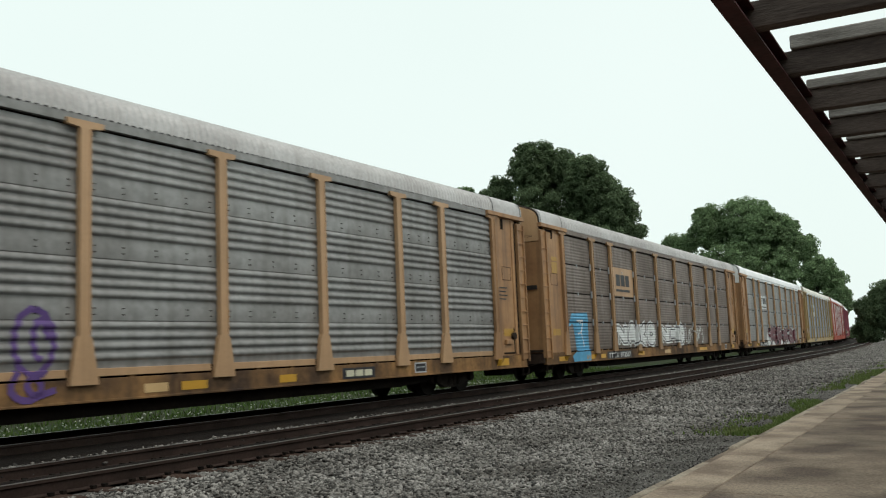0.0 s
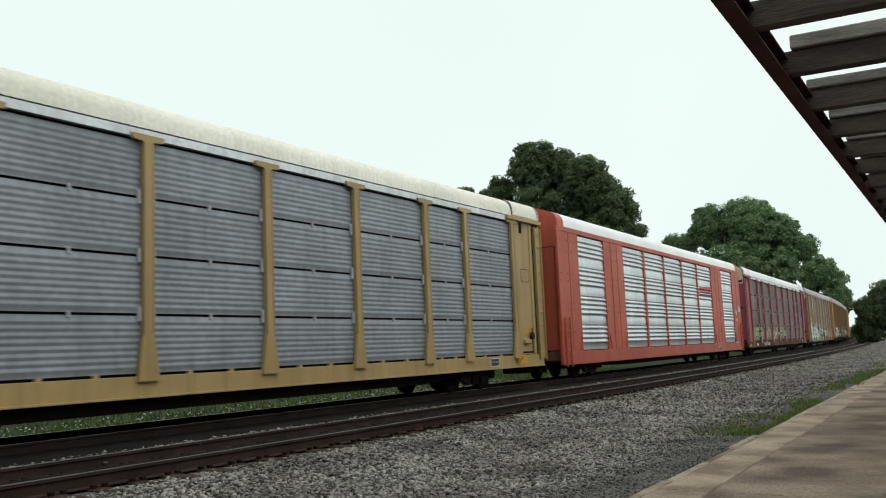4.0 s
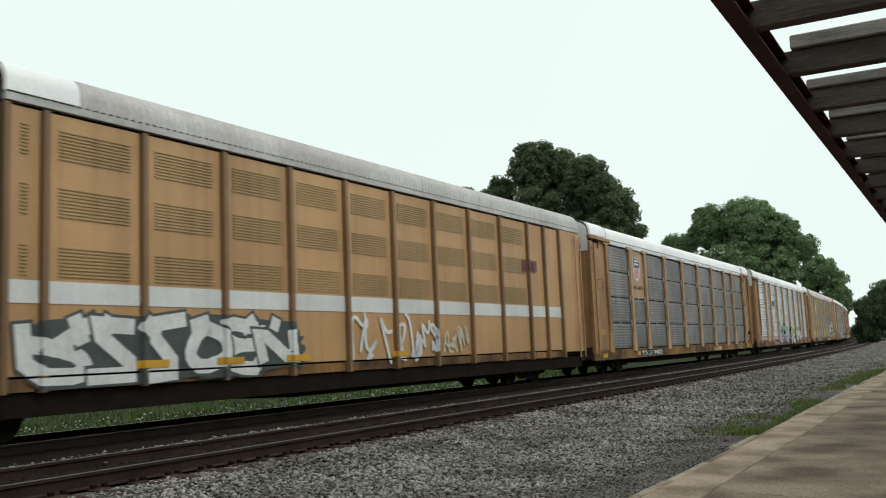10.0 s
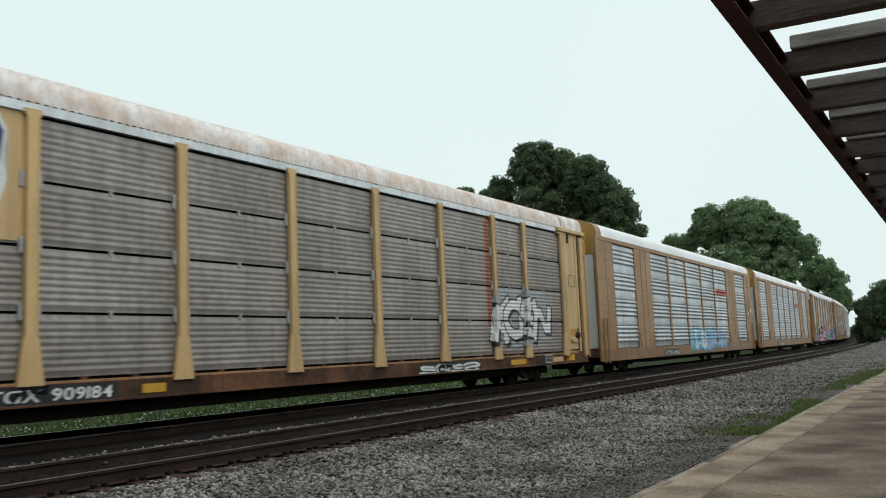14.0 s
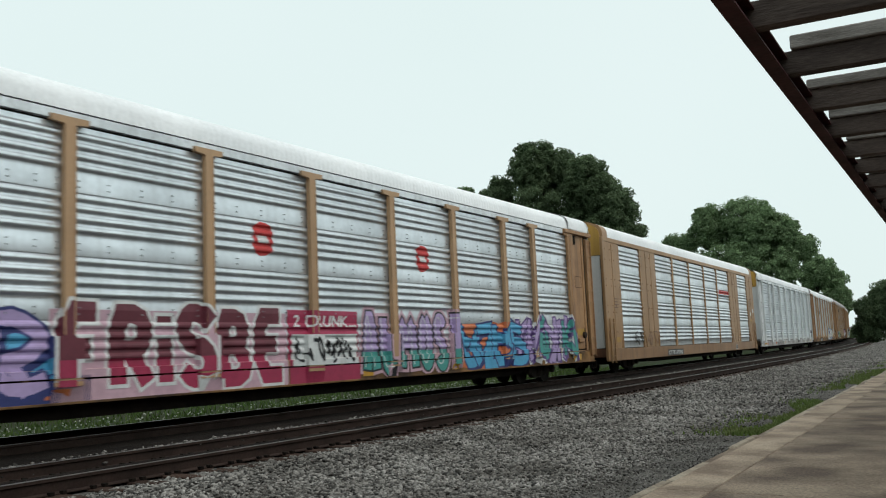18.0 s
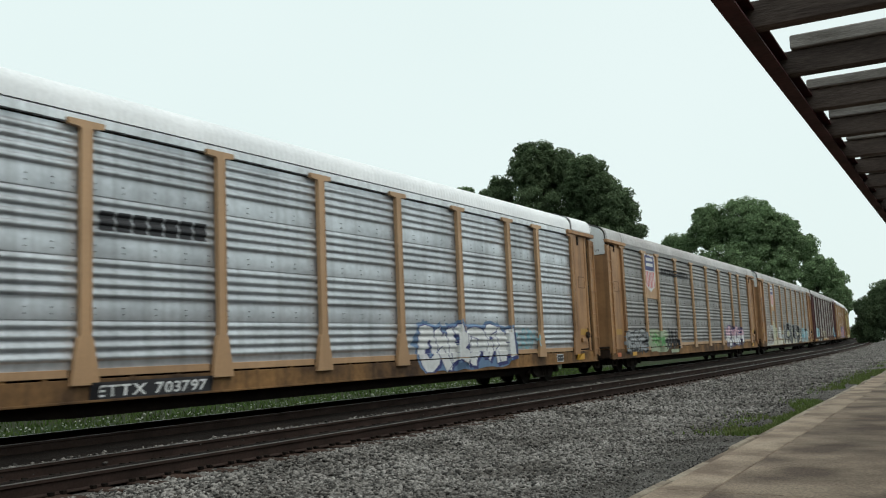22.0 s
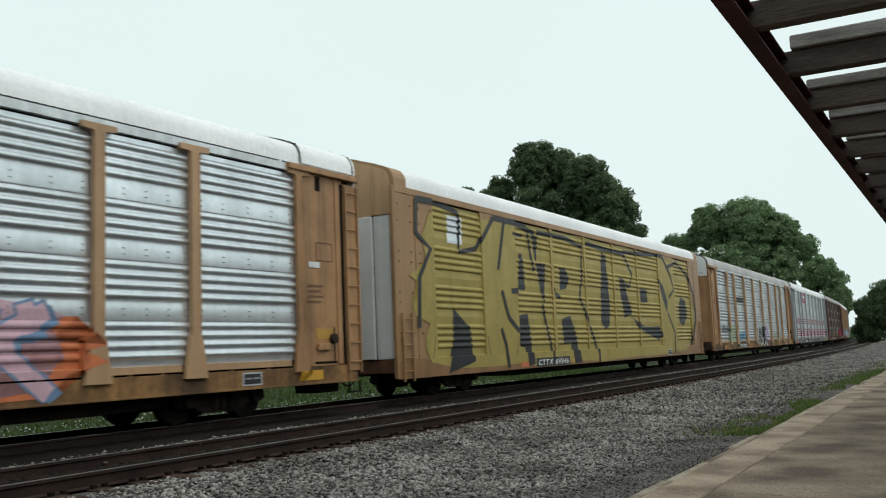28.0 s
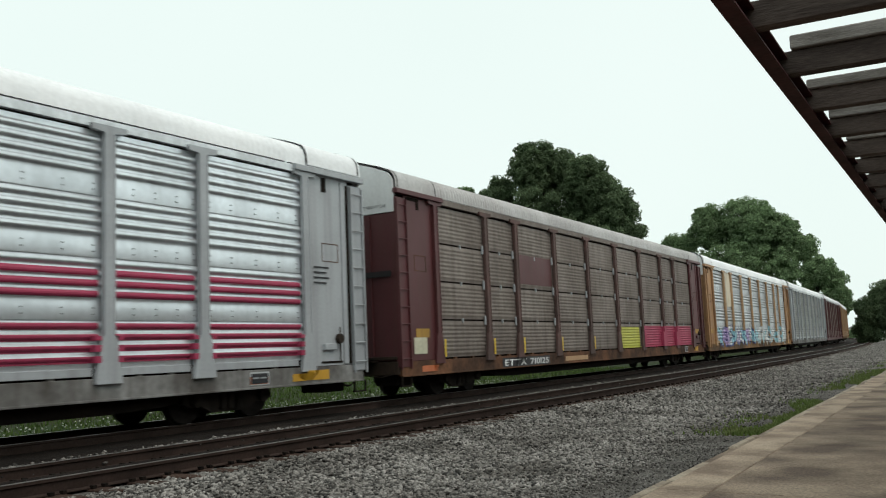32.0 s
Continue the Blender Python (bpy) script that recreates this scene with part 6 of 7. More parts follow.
c = joined(rack_car("grey car carrier with tan posts and maroon graffiti", panel=GALV_GREY, roof=ROOF_WHITE, posts="seamed", profile="plain"), 55.22)
rect(c, 6.75, 9.3, 3.1, 4.0, GALV_WHITE, 1, "emblem_plate", "pale painted emblem plate")
for k in range(4):
    rect(c, 6.85, 7.5 + 0.1 * k, 3.45 + 0.11 * k, 3.51 + 0.11 * k, P_BLACK, 3, "company_mark", "bars in place of a company mark")
bars(c, 7.8, 9.1, 3.45, 3.85, P_BLACK, 2)
rect(c, 6.95, 9.1, 3.2, 3.27, P_BLACK, 3, "company_mark", "bar under the company mark")
wildstyle(c, 9.3, 15.0, 0.58, 2.05, [P_MAROON], P_BLACK, 12, 5, P_WHITE, None, 0.045, 0.44, 2, P_GREY)
wildstyle(c, 15.2, 22.6, 0.58, 1.95, [P_MAROON], P_BLACK, 13, 7, P_WHITE, None, 0.045, 0.40, 1, P_GREY)
shape(c, blotch(8.4, 9.4, 0.56, 1.5, 14, 12, 0.35), W, 1, label="white sprayed splash")
marks(c, "TTGX 160259", 5.55, 8.6, 0.6, 0.84)
sill_marks(c, ((1.2, 1.0, Y), (4.2, 0.8, Y)))
notices(c, 0.9, 1.45, P_BLACK)

c = joined(rack_car("blue-grey car carrier with olive tan ends and cream roof", body=TAN_OLIVE, panel=GALV_BLUE, roof=ROOF_CREAM, posts="seamed", profile="plain", gable=CREAM, slots=2), 84.59)
rect(c, 6.75, 9.35, 3.0, 4.08, GALV_WHITE, 1, "emblem_plate", "pale painted emblem plate")
bars(c, 7.5, 8.7, 3.4, 3.8, P_BLACK, 3)
strokes(c, [[(7.25, 4.0), (7.1, 4.0), (7.1, 3.25), (7.25, 3.25)], [(8.95, 4.0), (9.1, 4.0), (9.1, 3.25), (8.95, 3.25)]], 0.06, P_BLACK, 3, "company_mark", "brackets of the company mark")
rect(c, 7.3, 7.55, 3.12, 3.2, P_BLACK, 3, "company_mark", "bar under the company mark")
rect(c, 8.3, 8.6, 3.12, 3.2, P_BLACK, 3, "company_mark", "bar under the company mark")
marks(c, "TTGX 255034", 6.65, 8.45, 0.6, 0.78)
rect(c, 0.02, 0.34, 1.4, 1.8, P_PINK, 1, "placard", "faded pink placard")

c = joined(flush_car("orange-red car carrier with bright silver ribbed sheets", body=RED, gable=RED, door=RED), 114.12)
bars(c, 18.4, 20.8, 3.62, 3.88, P_RED, 4)
rect(c, 18.2, 20.9, 3.46, 3.54, P_BLACK, 3, "company_mark", "dark bar under the company mark")
bars(c, 27.0, 27.45, 2.75, 3.05, W, 2, "white stencilled bars")
rect(c, 26.25, 26.75, 2.2, 2.36, Y, 1, "placard", "small yellow placard")
shape(c, blotch(26.25, 26.55, 2.55, 2.85, 3, 12, 0.02), W, 1, "placard", "round white sticker")
rect(c, 25.95, 26.35, 0.92, 1.0, W, 1, "placard", "white sticker")

c = joined(rack_car("grimed brown car carrier with faded pink ends and posts", body=PINK, panel=GALV_BROWN, roof=ROOF_WHITE, posts="seamed", profile="plain", gable=CREAM, sill=RUST, slots=2), 143.41)
wildstyle(c, 2.15, 5.85, 1.0, 1.95, [P_SAGE, P_LIME], P_BLACK, 22, 4, P_SAGE, None, 0.06)
for a, b, q in ((6.9, 9.2, 31), (9.95, 12.2, 32), (13.1, 15.3, 33)):
    tag(c, a, b, 1.02, 1.98, P_CREAM, q, 0.075, 1.9, "pale sprayed tag")
marks(c, "TTGX 253157", 5.55, 8.0, 0.6, 0.78, patch=False)
sill_marks(c, ((0.6, 0.5, Y), (3.0, 0.5, W)))

c = joined(rack_car("weathered grey car carrier with tan ends and bold graffiti", panel=GALV_TAUPE, roof=ROOF_GREY), 172.98)
rect(c, 4.62, 6.48, 3.0, 5.0, TAN, 1, "emblem_plate", "tan painted emblem plate")
shape(c, [(4.95, 3.7), (5.0, 4.6), (6.2, 4.4), (6.15, 3.5), (5.6, 3.65)], W, 2, "emblem", "white emblem shape")
shape(c, [(4.95, 3.7), (4.97, 4.1), (5.5, 4.0), (6.1, 3.52), (5.6, 3.62)], P_TEAL, 3, "emblem", "green emblem shape")
bars(c, 5.1, 5.75, 4.0, 4.35, P_TEAL, 2)
shape(c, blotch(2.0, 3.3, 0.7, 1.75, 41, 18, 0.25), P_GREY, 0, label="grey sprayed cloud")
wildstyle(c, 3.25, 9.2, 0.75, 2.25, [P_WHITE, P_PALE], P_BLACK, 42, 5, P_PALE, P_WHITE, 0.05, 0.40, 1)
shape(c, blotch(3.4, 7.0, 0.55, 0.95, 43, 20, 0.15), P_GREEN, 4, label="green sprayed base")
word(c, "RiSCK", 9.9, 14.9, 0.62, 2.16, P_PALE, P_BLACK, 0.36, 0.06, P_WHITE, 0.03, 0.0, P_GREEN, 2, 0.46, P_WHITE)
shape(c, blotch(15.1, 20.3, 0.6, 1.9, 45, 30, 0.1), P_MAROON, 0, label="maroon sprayed shadow")
word(c, "WURKY", 15.0, 20.2, 0.95, 1.88, P_CREAM, GALV_BROWN, 0.22, 0.03, None, 0.04)
marks(c, "TTGX 995134", 7.1, 9.1, 0.56, 0.76, patch=False)
sill_marks(c, ((5.2, 0.4, Y), (6.6, 0.4, Y), (9.4, 0.4, Y), (15.1, 0.4, Y)))
notices(c, 0.72, 4.2)
rect(c, 0.55, 1.05, 1.3, 1.52, YELLOW, 1, "placard", "yellow placard")

c = joined(slatted_car("tan vented front half of a two-part car carrier with graffiti", True), 202.9)
bars(c, 3.45, 4.5, 3.5, 3.85, P_MAROON, 3)
letters(c, "TOAX", 5.15, 6.45, 2.17, 2.37, W, 0.03, 4, label="white stencilled lettering")
letters(c, "880091", 7.0, 8.25, 2.17, 2.35, W, 0.02, 4, label="white stencilled lettering")
wildstyle(c, 1.95, 4.8, 0.80, 2.1, [P_MIST, P_WHITE], P_SLATE, 52, 3, P_MIST, None, 0.04, 0.34, 2, P_SLATE)
wildstyle(c, 4.85, 8.3, 0.80, 2.05, [P_WHITE, P_MIST], P_SLATE, 53, 4, P_CREAM, None, 0.045, 0.28, 2, P_SLATE)
wildstyle(c, 8.5, 10.3, 0.82, 1.95, [P_GREY, P_PALE], P_SLATE, 54, 5, None, None, 0.07)
wildstyle(c, 10.45, 12.1, 0.82, 1.95, [P_GREY], P_SLATE, 55, 5, None, None, 0.07)
wildstyle(c, 12.3, 13.9, 0.85, 1.6, [P_GREY], P_SLATE, 56, 4, None, None, 0.06)
wildstyle(c, 16.1, 21.3, 0.9, 2.15, [P_GREY], P_SLATE, 57, 5, None, None, 0.04, 0.42, 2)
for a in (2.2, 5.9, 7.6, 9.3, 11.2, 14.9, 20.4):
    rect(c, a, a + 0.9, 1.06, 1.2, AMBER, 7, "reflector", "amber block low on the side")

c = joined(slatted_car("tan vented rear half of a two-part car carrier with graffiti", False), 225.19)
bars(c, 17.0, 18.1, 3.5, 3.85, P_MAROON, 3)
wildstyle(c, 0.6, 6.3, 0.82, 2.05, [P_WHITE], P_SLATE, 61, 6, P_SLATE, None, 0.05, 0.26, 1)
tag(c, 8.3, 9.8, 0.9, 2.3, W, 62, 0.09, 2.5)
tag(c, 10.1, 11.8, 0.95, 2.0, W, 63, 0.09, 2.5)
tag(c, 12.2, 13.5, 1.1, 1.8, P_CREAM, 64, 0.06, 2.5)
for a in (2.4, 4.2, 6.1, 9.8):
    rect(c, a, a + 0.7, 1.06, 1.19, AMBER, 7, "reflector", "amber block low on the side")

c = joined(rack_car("weathered grey car carrier with tan posts and shield plate", panel=GALV_DIM, roof=ROOF_WHITE, posts="seamed", profile="plain"), 247.67)
rect(c, 4.6, 6.5, 2.98, 4.98, TAN, 1, "emblem_plate", "tan painted emblem plate")
shield(c, 5.15, 6.0, 3.68, 4.68)
letters(c, "BUILDING AMERICA", 4.82, 6.36, 3.34, 3.50, P_BLACK, 0.02, 3, label="dark stencilled lettering")
marks(c, "TTGX 991122", 5.5, 8.35, 0.6, 0.82)
bars(c, 17.8, 19.5, 0.6, 0.8, TAN_PALE, 3)
sill_marks(c, ((0.9, 0.5, Y), (4.9, 0.4, Y)))

c = joined(rack_car("bright silver car carrier with bold white graffiti letters"), 277.14)
bars(c, 7.6, 8.5, 3.4, 3.75, P_BLACK, 3)
strokes(c, [[(7.4, 3.95), (7.25, 3.95), (7.25, 3.25), (7.4, 3.25)], [(8.65, 3.95), (8.8, 3.95), (8.8, 3.25), (8.65, 3.25)], [(7.35, 3.15), (7.6, 3.1)], [(8.4, 3.15), (8.65, 3.1)]], 0.05, P_BLACK, 3, "company_mark", "brackets of the company mark")
shape(c, blotch(9.8, 14.3, 0.9, 1.95, 71, 34, 0.2), P_LIME, 0, label="yellow-green sprayed haze")
word(c, "SiZL", 9.9, 14.3, 0.60, 2.15, P_CYAN, P_BLACK, 0.40, 0.09, None, 0.05, 0.0, P_LILAC, 2, 0.42, P_WHITE)
shape(c, blotch(15.7, 20.5, 1.35, 1.82, 72, 40, 0.28), P_LIME, 0, label="yellow-green sprayed haze")
word(c, "CLAM", 15.2, 21.1, 0.56, 2.06, P_WHITE, P_BLACK, 0.37, 0.09, None, 0.06, 0.0, None, 2)
shape(c, [(20.9, 1.7), (22.3, 0.95), (21.6, 1.0), (20.9, 0.9)], P_BLACK, 3, label="black arrow of the graffiti")
shape(c, [(21.0, 1.45), (21.9, 1.05), (21.0, 1.05)], P_WHITE, 4, label="white arrow of the graffiti")
strokes(c, [[(15.1, 1.9), (15.0, 1.0)], [(15.3, 1.9), (15.25, 1.0)]], 0.1, P_BLACK, 3, label="black bars of the graffiti")
tag(c, 22.3, 23.1, 0.98, 1.8, P_BLACK, 74, 0.05, 2)
marks(c, "TTGX 953702", 6.85, 9.2, 0.58, 0.79)
rect(c, 1.55, 1.85, 1.0, 1.3, P_PINK, 1, "placard", "pink sticker")
rect(c, 26.5, 26.75, 2.9, 3.0, W, 1, "placard", "white sticker")

c = joined(rack_car("grimed brown car carrier with pale tan ends and rusty roof", body=TAN_PALE, panel=GALV_TAUPE, roof=ROOF_RUST, posts="slim", profile="plain", sill=RUST), 306.62)
rect(c, 4.6, 6.5, 3.0, 5.0, TAN_PALE, 1, "emblem_plate", "pale tan painted emblem plate")
shield(c, 4.9, 6.2, 3.28, 4.86, striped=False)
shape(c, blotch(20.9, 25.0, 1.3, 2.95, 81, 26, 0.18), P_GREY, 0, label="grey sprayed cloud")
wildstyle(c, 21.1, 24.8, 1.25, 2.75, [P_WHITE], P_BLACK, 82, 4, None, None, 0.10)
rect(c, 20.80, 21.0, 1.8, 5.0, ORANGE_POST, 1, "repainted_strip", "red-orange repainted post")
folded_end(c, TAN_END, WHITE)
part("sill_edge", boxes((-LENGTH / 2 + 0.9, LENGTH / 2 - 0.9, FACE - 0.006, FACE + 0.02, SILL_TOP - 0.075, SILL_TOP - 0.032), bevel=0.004), TAN_END, c, "scuffed tan edge along the sill")
marks(c, "TTGX 909184", 5.65, 8.0, 0.6, 0.78)
wildstyle(c, 17.2, 20.0, 0.56, 0.82, [P_WHITE], P_BLACK, 83, 4, None, None, 0.05)
sill_marks(c, ((1.9, 0.7, Y), (8.6, 0.5, Y), (22, 1.0, Y), (25, 0.8, TAN_PALE)))
rect(c, 0.1, 0.4, 1.45, 1.75, P_PINK, 1, "placard", "faded pink placard")
notices(c, 0.75, 1.9)

c = joined(flush_car("tan car carrier with dull silver sheets and blue graffiti", panel=GALV_DULL, door=WHITE), 336.03)
wildstyle(c, 12.4, 16.0, 0.7, 1.8, [P_CYAN, P_WHITE], P_BLUE, 91, 5, P_BLUE, None, 0.08)
wildstyle(c, 16.1, 19.8, 0.7, 1.7, [P_LILAC, P_CYAN], P_BLUE, 92, 5, None, None, 0.08)
car_stickers(c)
marks(c, "CTTX 690512", 8.0, 10.2, 0.55, 0.76)
bars(c, 18.4, 20.8, 3.62, 3.88, P_RED, 4)

c = joined(flush_car("tan car carrier with streaked silver sheets", panel=GALV_DULL, gable=YELLOW), 365.5)
bars(c, 18.45, 20.9, 3.65, 3.86, P_RED, 4)
rect(c, 18.4, 20.9, 3.52, 3.58, P_BLACK, 3, "company_mark", "dark bar under the company mark")
car_stickers(c)
marks(c, "CTTX 690485", 7.8, 10.15, 0.56, 0.8)

c = joined(rack_car("silver car carrier with a long colourful band of graffiti"), 394.92)
shape(c, [(2.0, 0.52), (7.0, 0.52), (7.0, 1.0), (2.0, 1.05)], P_NAVY, 0, label="dark blue sprayed band")
wildstyle(c, 2.1, 6.2, 0.65, 2.1, [P_LILAC, P_LILAC, P_LIME], P_NAVY, 101, 5, P_BLUE, None, 0.05)
rect(c, 6.3, 11.6, 0.55, 2.02, P_PINK, 0, "graffiti", "pale pink sprayed background")
word(c, "FRiSBE", 6.35, 11.6, 0.60, 2.18, P_MAROON, P_WHITE, 0.32, 0.06, None, 0.04, 0.0, P_CRIMSON, 1, 0.4)
rect(c, 11.65, 14.0, 0.55, 2.1, P_CRIMSON, 1, "graffiti", "red sprayed panel")
rect(c, 11.75, 13.95, 0.95, 1.6, P_WHITE, 2, "graffiti", "white sprayed panel")
letters(c, "2 DRUNK...", 11.8, 13.9, 1.75, 2.0, P_WHITE, 0.02, 3, "graffiti", "white scrawled words", 0.2)
tag(c, 11.9, 13.8, 1.0, 1.55, P_BLACK, 103, 0.06)
word(c, "ALMOST", 14.1, 18.6, 0.6, 2.16, P_LILAC, P_BLACK, 0.30, 0.045, P_PINK, 0.0, 0.0, P_TEAL, 2, 0.38, P_WHITE)
wildstyle(c, 18.7, 22.4, 0.6, 2.05, [P_BLUE], P_NAVY, 104, 4, P_ORANGE, None, 0.07)
wildstyle(c, 22.0, 26.2, 0.6, 2.25, [P_LILAC, P_LILAC, P_TEAL], P_PURPLE, 105, 6, None, P_WHITE, 0.05)
for a in (10.7, 16.55):
    shape(c, blotch(a, a + 0.55, 3.15, 3.82, 106, 10, 0.03), P_RED, 1, "emblem", "small red sticker")
    rect(c, a + 0.12, a + 0.42, 3.4, 3.55, W, 2, "emblem", "white bar on the sticker")
sill_marks(c, ((1.3, 0.4, Y), (3.2, 0.4, P_ORANGE), (6.2, 0.4, P_ORANGE), (14.1, 0.4, Y), (18.0, 0.3, Y)))

c = joined(flush_car("tan car carrier with bright silver ribbed sheets"), 424.39)
bars(c, 18.45, 20.9, 3.68, 3.88, P_RED, 4)
rect(c, 18.4, 20.9, 3.52, 3.58, P_BLACK, 3, "company_mark", "dark bar under the company mark")
car_stickers(c)
marks(c, "CTTX 693762", 7.75, 10.05, 0.53, 0.76)
tag(c, 3.2, 4.35, 1.08, 1.65, P_BLACK, 111, 0.05)
tag(c, 4.6, 6.2, 0.98, 1.65, BROWN_SCRAWL, 112, 0.05, 1.2)
notices(c, 0.85, 2.85, BROWN_SCRAWL)
rect(c, 0.9, 1.35, 1.2, 1.4, YELLOW, 1, "placard", "yellow placard")

c = joined(rack_car("white car carrier with white posts and silver sheets", body=WHITE, panel=GALV, roof=ROOF_WHITE, gable=YELLOW), 453.82)
letters(c, "NKCR 7210", 7.1, 8.5, 0.6, 0.8, P_BLACK, 0.02, 2, label="black stencilled lettering")
letters(c, "NKCR", 0.75, 1.2, 2.05, 2.17, P_BLACK, 0.02, 2, label="black stencilled lettering")
letters(c, "7210", 0.75, 1.1, 1.88, 2.0, P_BLACK, 0.02, 2, label="black stencilled lettering")
sill_marks(c, ((1.4, 0.35, Y), (2.3, 0.4, P_ORANGE), (6.0, 0.3, P_ORANGE), (10.5, 0.4, TAN), (14, 0.3, P_BLACK), (18, 0.4, P_BLACK)))
notices(c, 0.8, 3.2, P_GREY)

c = joined(rack_car("dull silver car carrier with tan posts and white-blue graffiti", panel=GALV_DULL), 483.1)
bars(c, 6.85, 9.2, 3.3, 3.62, P_BLACK, 7)
marks(c, "ETTX 703797", 6.8, 9.1, 0.56, 0.76)
wildstyle(c, 16.2, 21.3, 0.62, 1.95, [P_WHITE], P_NAVY, 121, 6, P_STEEL, P_STEEL, 0.03, 0.34, 1)
tag(c, 21.3, 23.1, 1.1, 1.75, P_CYAN, 122, 0.06)
shape(c, blotch(2.0, 2.6, 0.97, 1.75, 123, 14, 0.12), P_WHITE, 2, label="white sprayed letter form")
strokes(c, [[(2.0, 2.0), (2.15, 1.4), (2.05, 0.9), (2.6, 0.75)], [(1.7, 1.55), (2.2, 1.6), (2.6, 1.8)], [(2.2, 1.3), (2.55, 1.1)]], 0.06, P_PURPLE, 4, label="purple lines of the graffiti")
tag(c, 0.75, 1.35, 1.2, 1.75, BROWN_SCRAWL, 124, 0.05, 1.5)

c = joined(rack_car("grey car carrier with a red-white-blue shield and graffiti", panel=GALV_GREY, roof=ROOF_GREY, posts="plain"), 512.48)
rect(c, 4.55, 6.55, 3.02, 5.0, TAN, 1, "emblem_plate", "tan painted emblem plate")
shield(c, 4.78, 6.34, 3.30, 4.96)
letters(c, "BUILDING AMERICA", 7.3, 11.9, 4.13, 4.45, P_BLACK, 0.05, 3, label="dark stencilled lettering")
wildstyle(c, 1.75, 4.35, 0.8, 1.7, [P_GREY], P_BLACK, 131, 4, P_GREY, None, 0.06)
shape(c, blotch(4.6, 7.6, 0.75, 1.65, 132, 20, 0.2), P_SAGE, 1, label="olive green sprayed cloud")
tag(c, 4.9, 7.2, 0.95, 1.55, P_GREEN, 133, 0.08)
tag(c, 7.3, 9.3, 0.8, 1.75, P_BLACK, 134, 0.14, 2.5)
shape(c, blotch(19.2, 23.8, 0.75, 1.9, 135, 44, 0.16), P_DUSK, 0, label="dark purple sprayed cloud behind the letters")
word(c, "IEKOH!", 19.3, 23.8, 0.74, 1.95, P_PINK, P_NAVY, 0.34, 0.05, None, 0.05, 0.0, P_WHITE, 1, 0.5)
sill_marks(c, ((0.7, 0.4, P_ORANGE), (2.5, 0.5, Y), (8.0, 1.2, P_SAGE)))

c = joined(rack_car("grimed grey car carrier with shield plate and white graffiti", panel=GALV_TAUPE, roof=ROOF_GREY, posts="plain"), 541.95)
rect(c, 4.55, 6.6, 3.06, 5.0, TAN, 1, "emblem_plate", "tan painted emblem plate")
shield(c, 4.80, 6.38, 3.28, 4.96)
shape(c, blotch(1.9, 9.2, 0.55, 0.98, 141, 40, 0.12), P_CREAM, 0, label="cream sprayed band on the sill")
wildstyle(c, 1.9, 4.4, 0.6, 2.15, [GALV_TAUPE], P_WHITE, 142, 3, None, None, 0.045, 0.36, 1)
shape(c, blotch(4.7, 6.4, 0.98, 2.3, 143, 22, 0.12), P_CREAM, 1, label="cream sprayed block")
tag(c, 4.9, 6.3, 1.1, 2.1, P_SAGE, 144, 0.05)
tag(c, 6.8, 7.8, 1.1, 2.0, P_WHITE, 145, 0.07)
shape(c, blotch(8.0, 8.8, 1.0, 1.9, 146, 14, 0.1), P_WHITE, 2, label="white sprayed oval")
tag(c, 8.7, 9.3, 1.0, 1.4, P_WHITE, 147, 0.05)
shape(c, blotch(9.5, 18.7, 0.57, 1.80, 148, 60, 0.13), P_CREAM, 0, label="cream sprayed ground of the graffiti")
word(c, "OOSOD", 9.3, 18.6, 0.56, 2.25, P_BLACK, P_PALE, 0.54, 0.045, None, 0.10, 0.1, None, 2, 0.45, P_PALE)
shape(c, blotch(18.75, 19.6, 0.75, 1.55, 158, 16, 0.05), P_CREAM, 5, label="pale sprayed oval")
shape(c, blotch(18.7, 19.65, 1.45, 1.85, 159, 14, 0.08), P_BLACK, 6, label="black sprayed cap shape")
wildstyle(c, 19.9, 24.4, 0.62, 1.95, [P_SLATE, P_CYAN], P_PALE, 149, 5, P_SLATE, None, 0.03, 0.32, 2, P_PALE)
tag(c, 24.6, 25.9, 1.0, 1.85, P_WHITE, 150, 0.045, 2.0)
for k in range(5):
    tag(c, 0.72, 1.5 - 0.1 * (k % 2), 2.2 + 0.36 * k, 2.48 + 0.36 * k, P_BLACK, 151 + k, 0.035, 1.4)
marks(c, "TTGX 998215", 6.9, 8.9, 0.57, 0.74, patch=False)

c = joined(rack_car("grimed car carrier with dark maroon ends and graffiti", body=MAROON, panel=GALV_TAUPE, roof=ROOF_GREY, posts="plain", sill=RUST, post_col=MAROON_GRIMED, slots=1), 571.31)
for k in range(4):
    rect(c, 6.9, 7.9 + 0.1 * k, 3.35 + 0.12 * k, 3.42 + 0.12 * k, P_BLACK, 3, "company_mark", "bars in place of a company mark")
bars(c, 8.2, 9.25, 3.35, 3.8, P_BLACK, 2)
wildstyle(c, 2.1, 4.9, 1.0, 1.95, [P_CYAN], P_GREY, 161, 4, P_CYAN, None, 0.06)
tag(c, 7.9, 9.4, 1.0, 2.0, P_CREAM, 162, 0.06)
wildstyle(c, 9.8, 14.3, 0.8, 1.6, [GALV_BROWN], P_CREAM, 163, 5, None, None, 0.06)
tag(c, 21.3, 23.6, 0.98, 2.0, P_CREAM, 164, 0.07)
wildstyle(c, 24.0, 25.7, 0.98, 2.0, [P_CYAN], P_BLUE, 165, 3, None, None, 0.06)
marks(c, "TTGX 981657", 5.7, 8.2, 0.6, 0.78)
notices(c, 0.75, 1.65, P_CREAM)
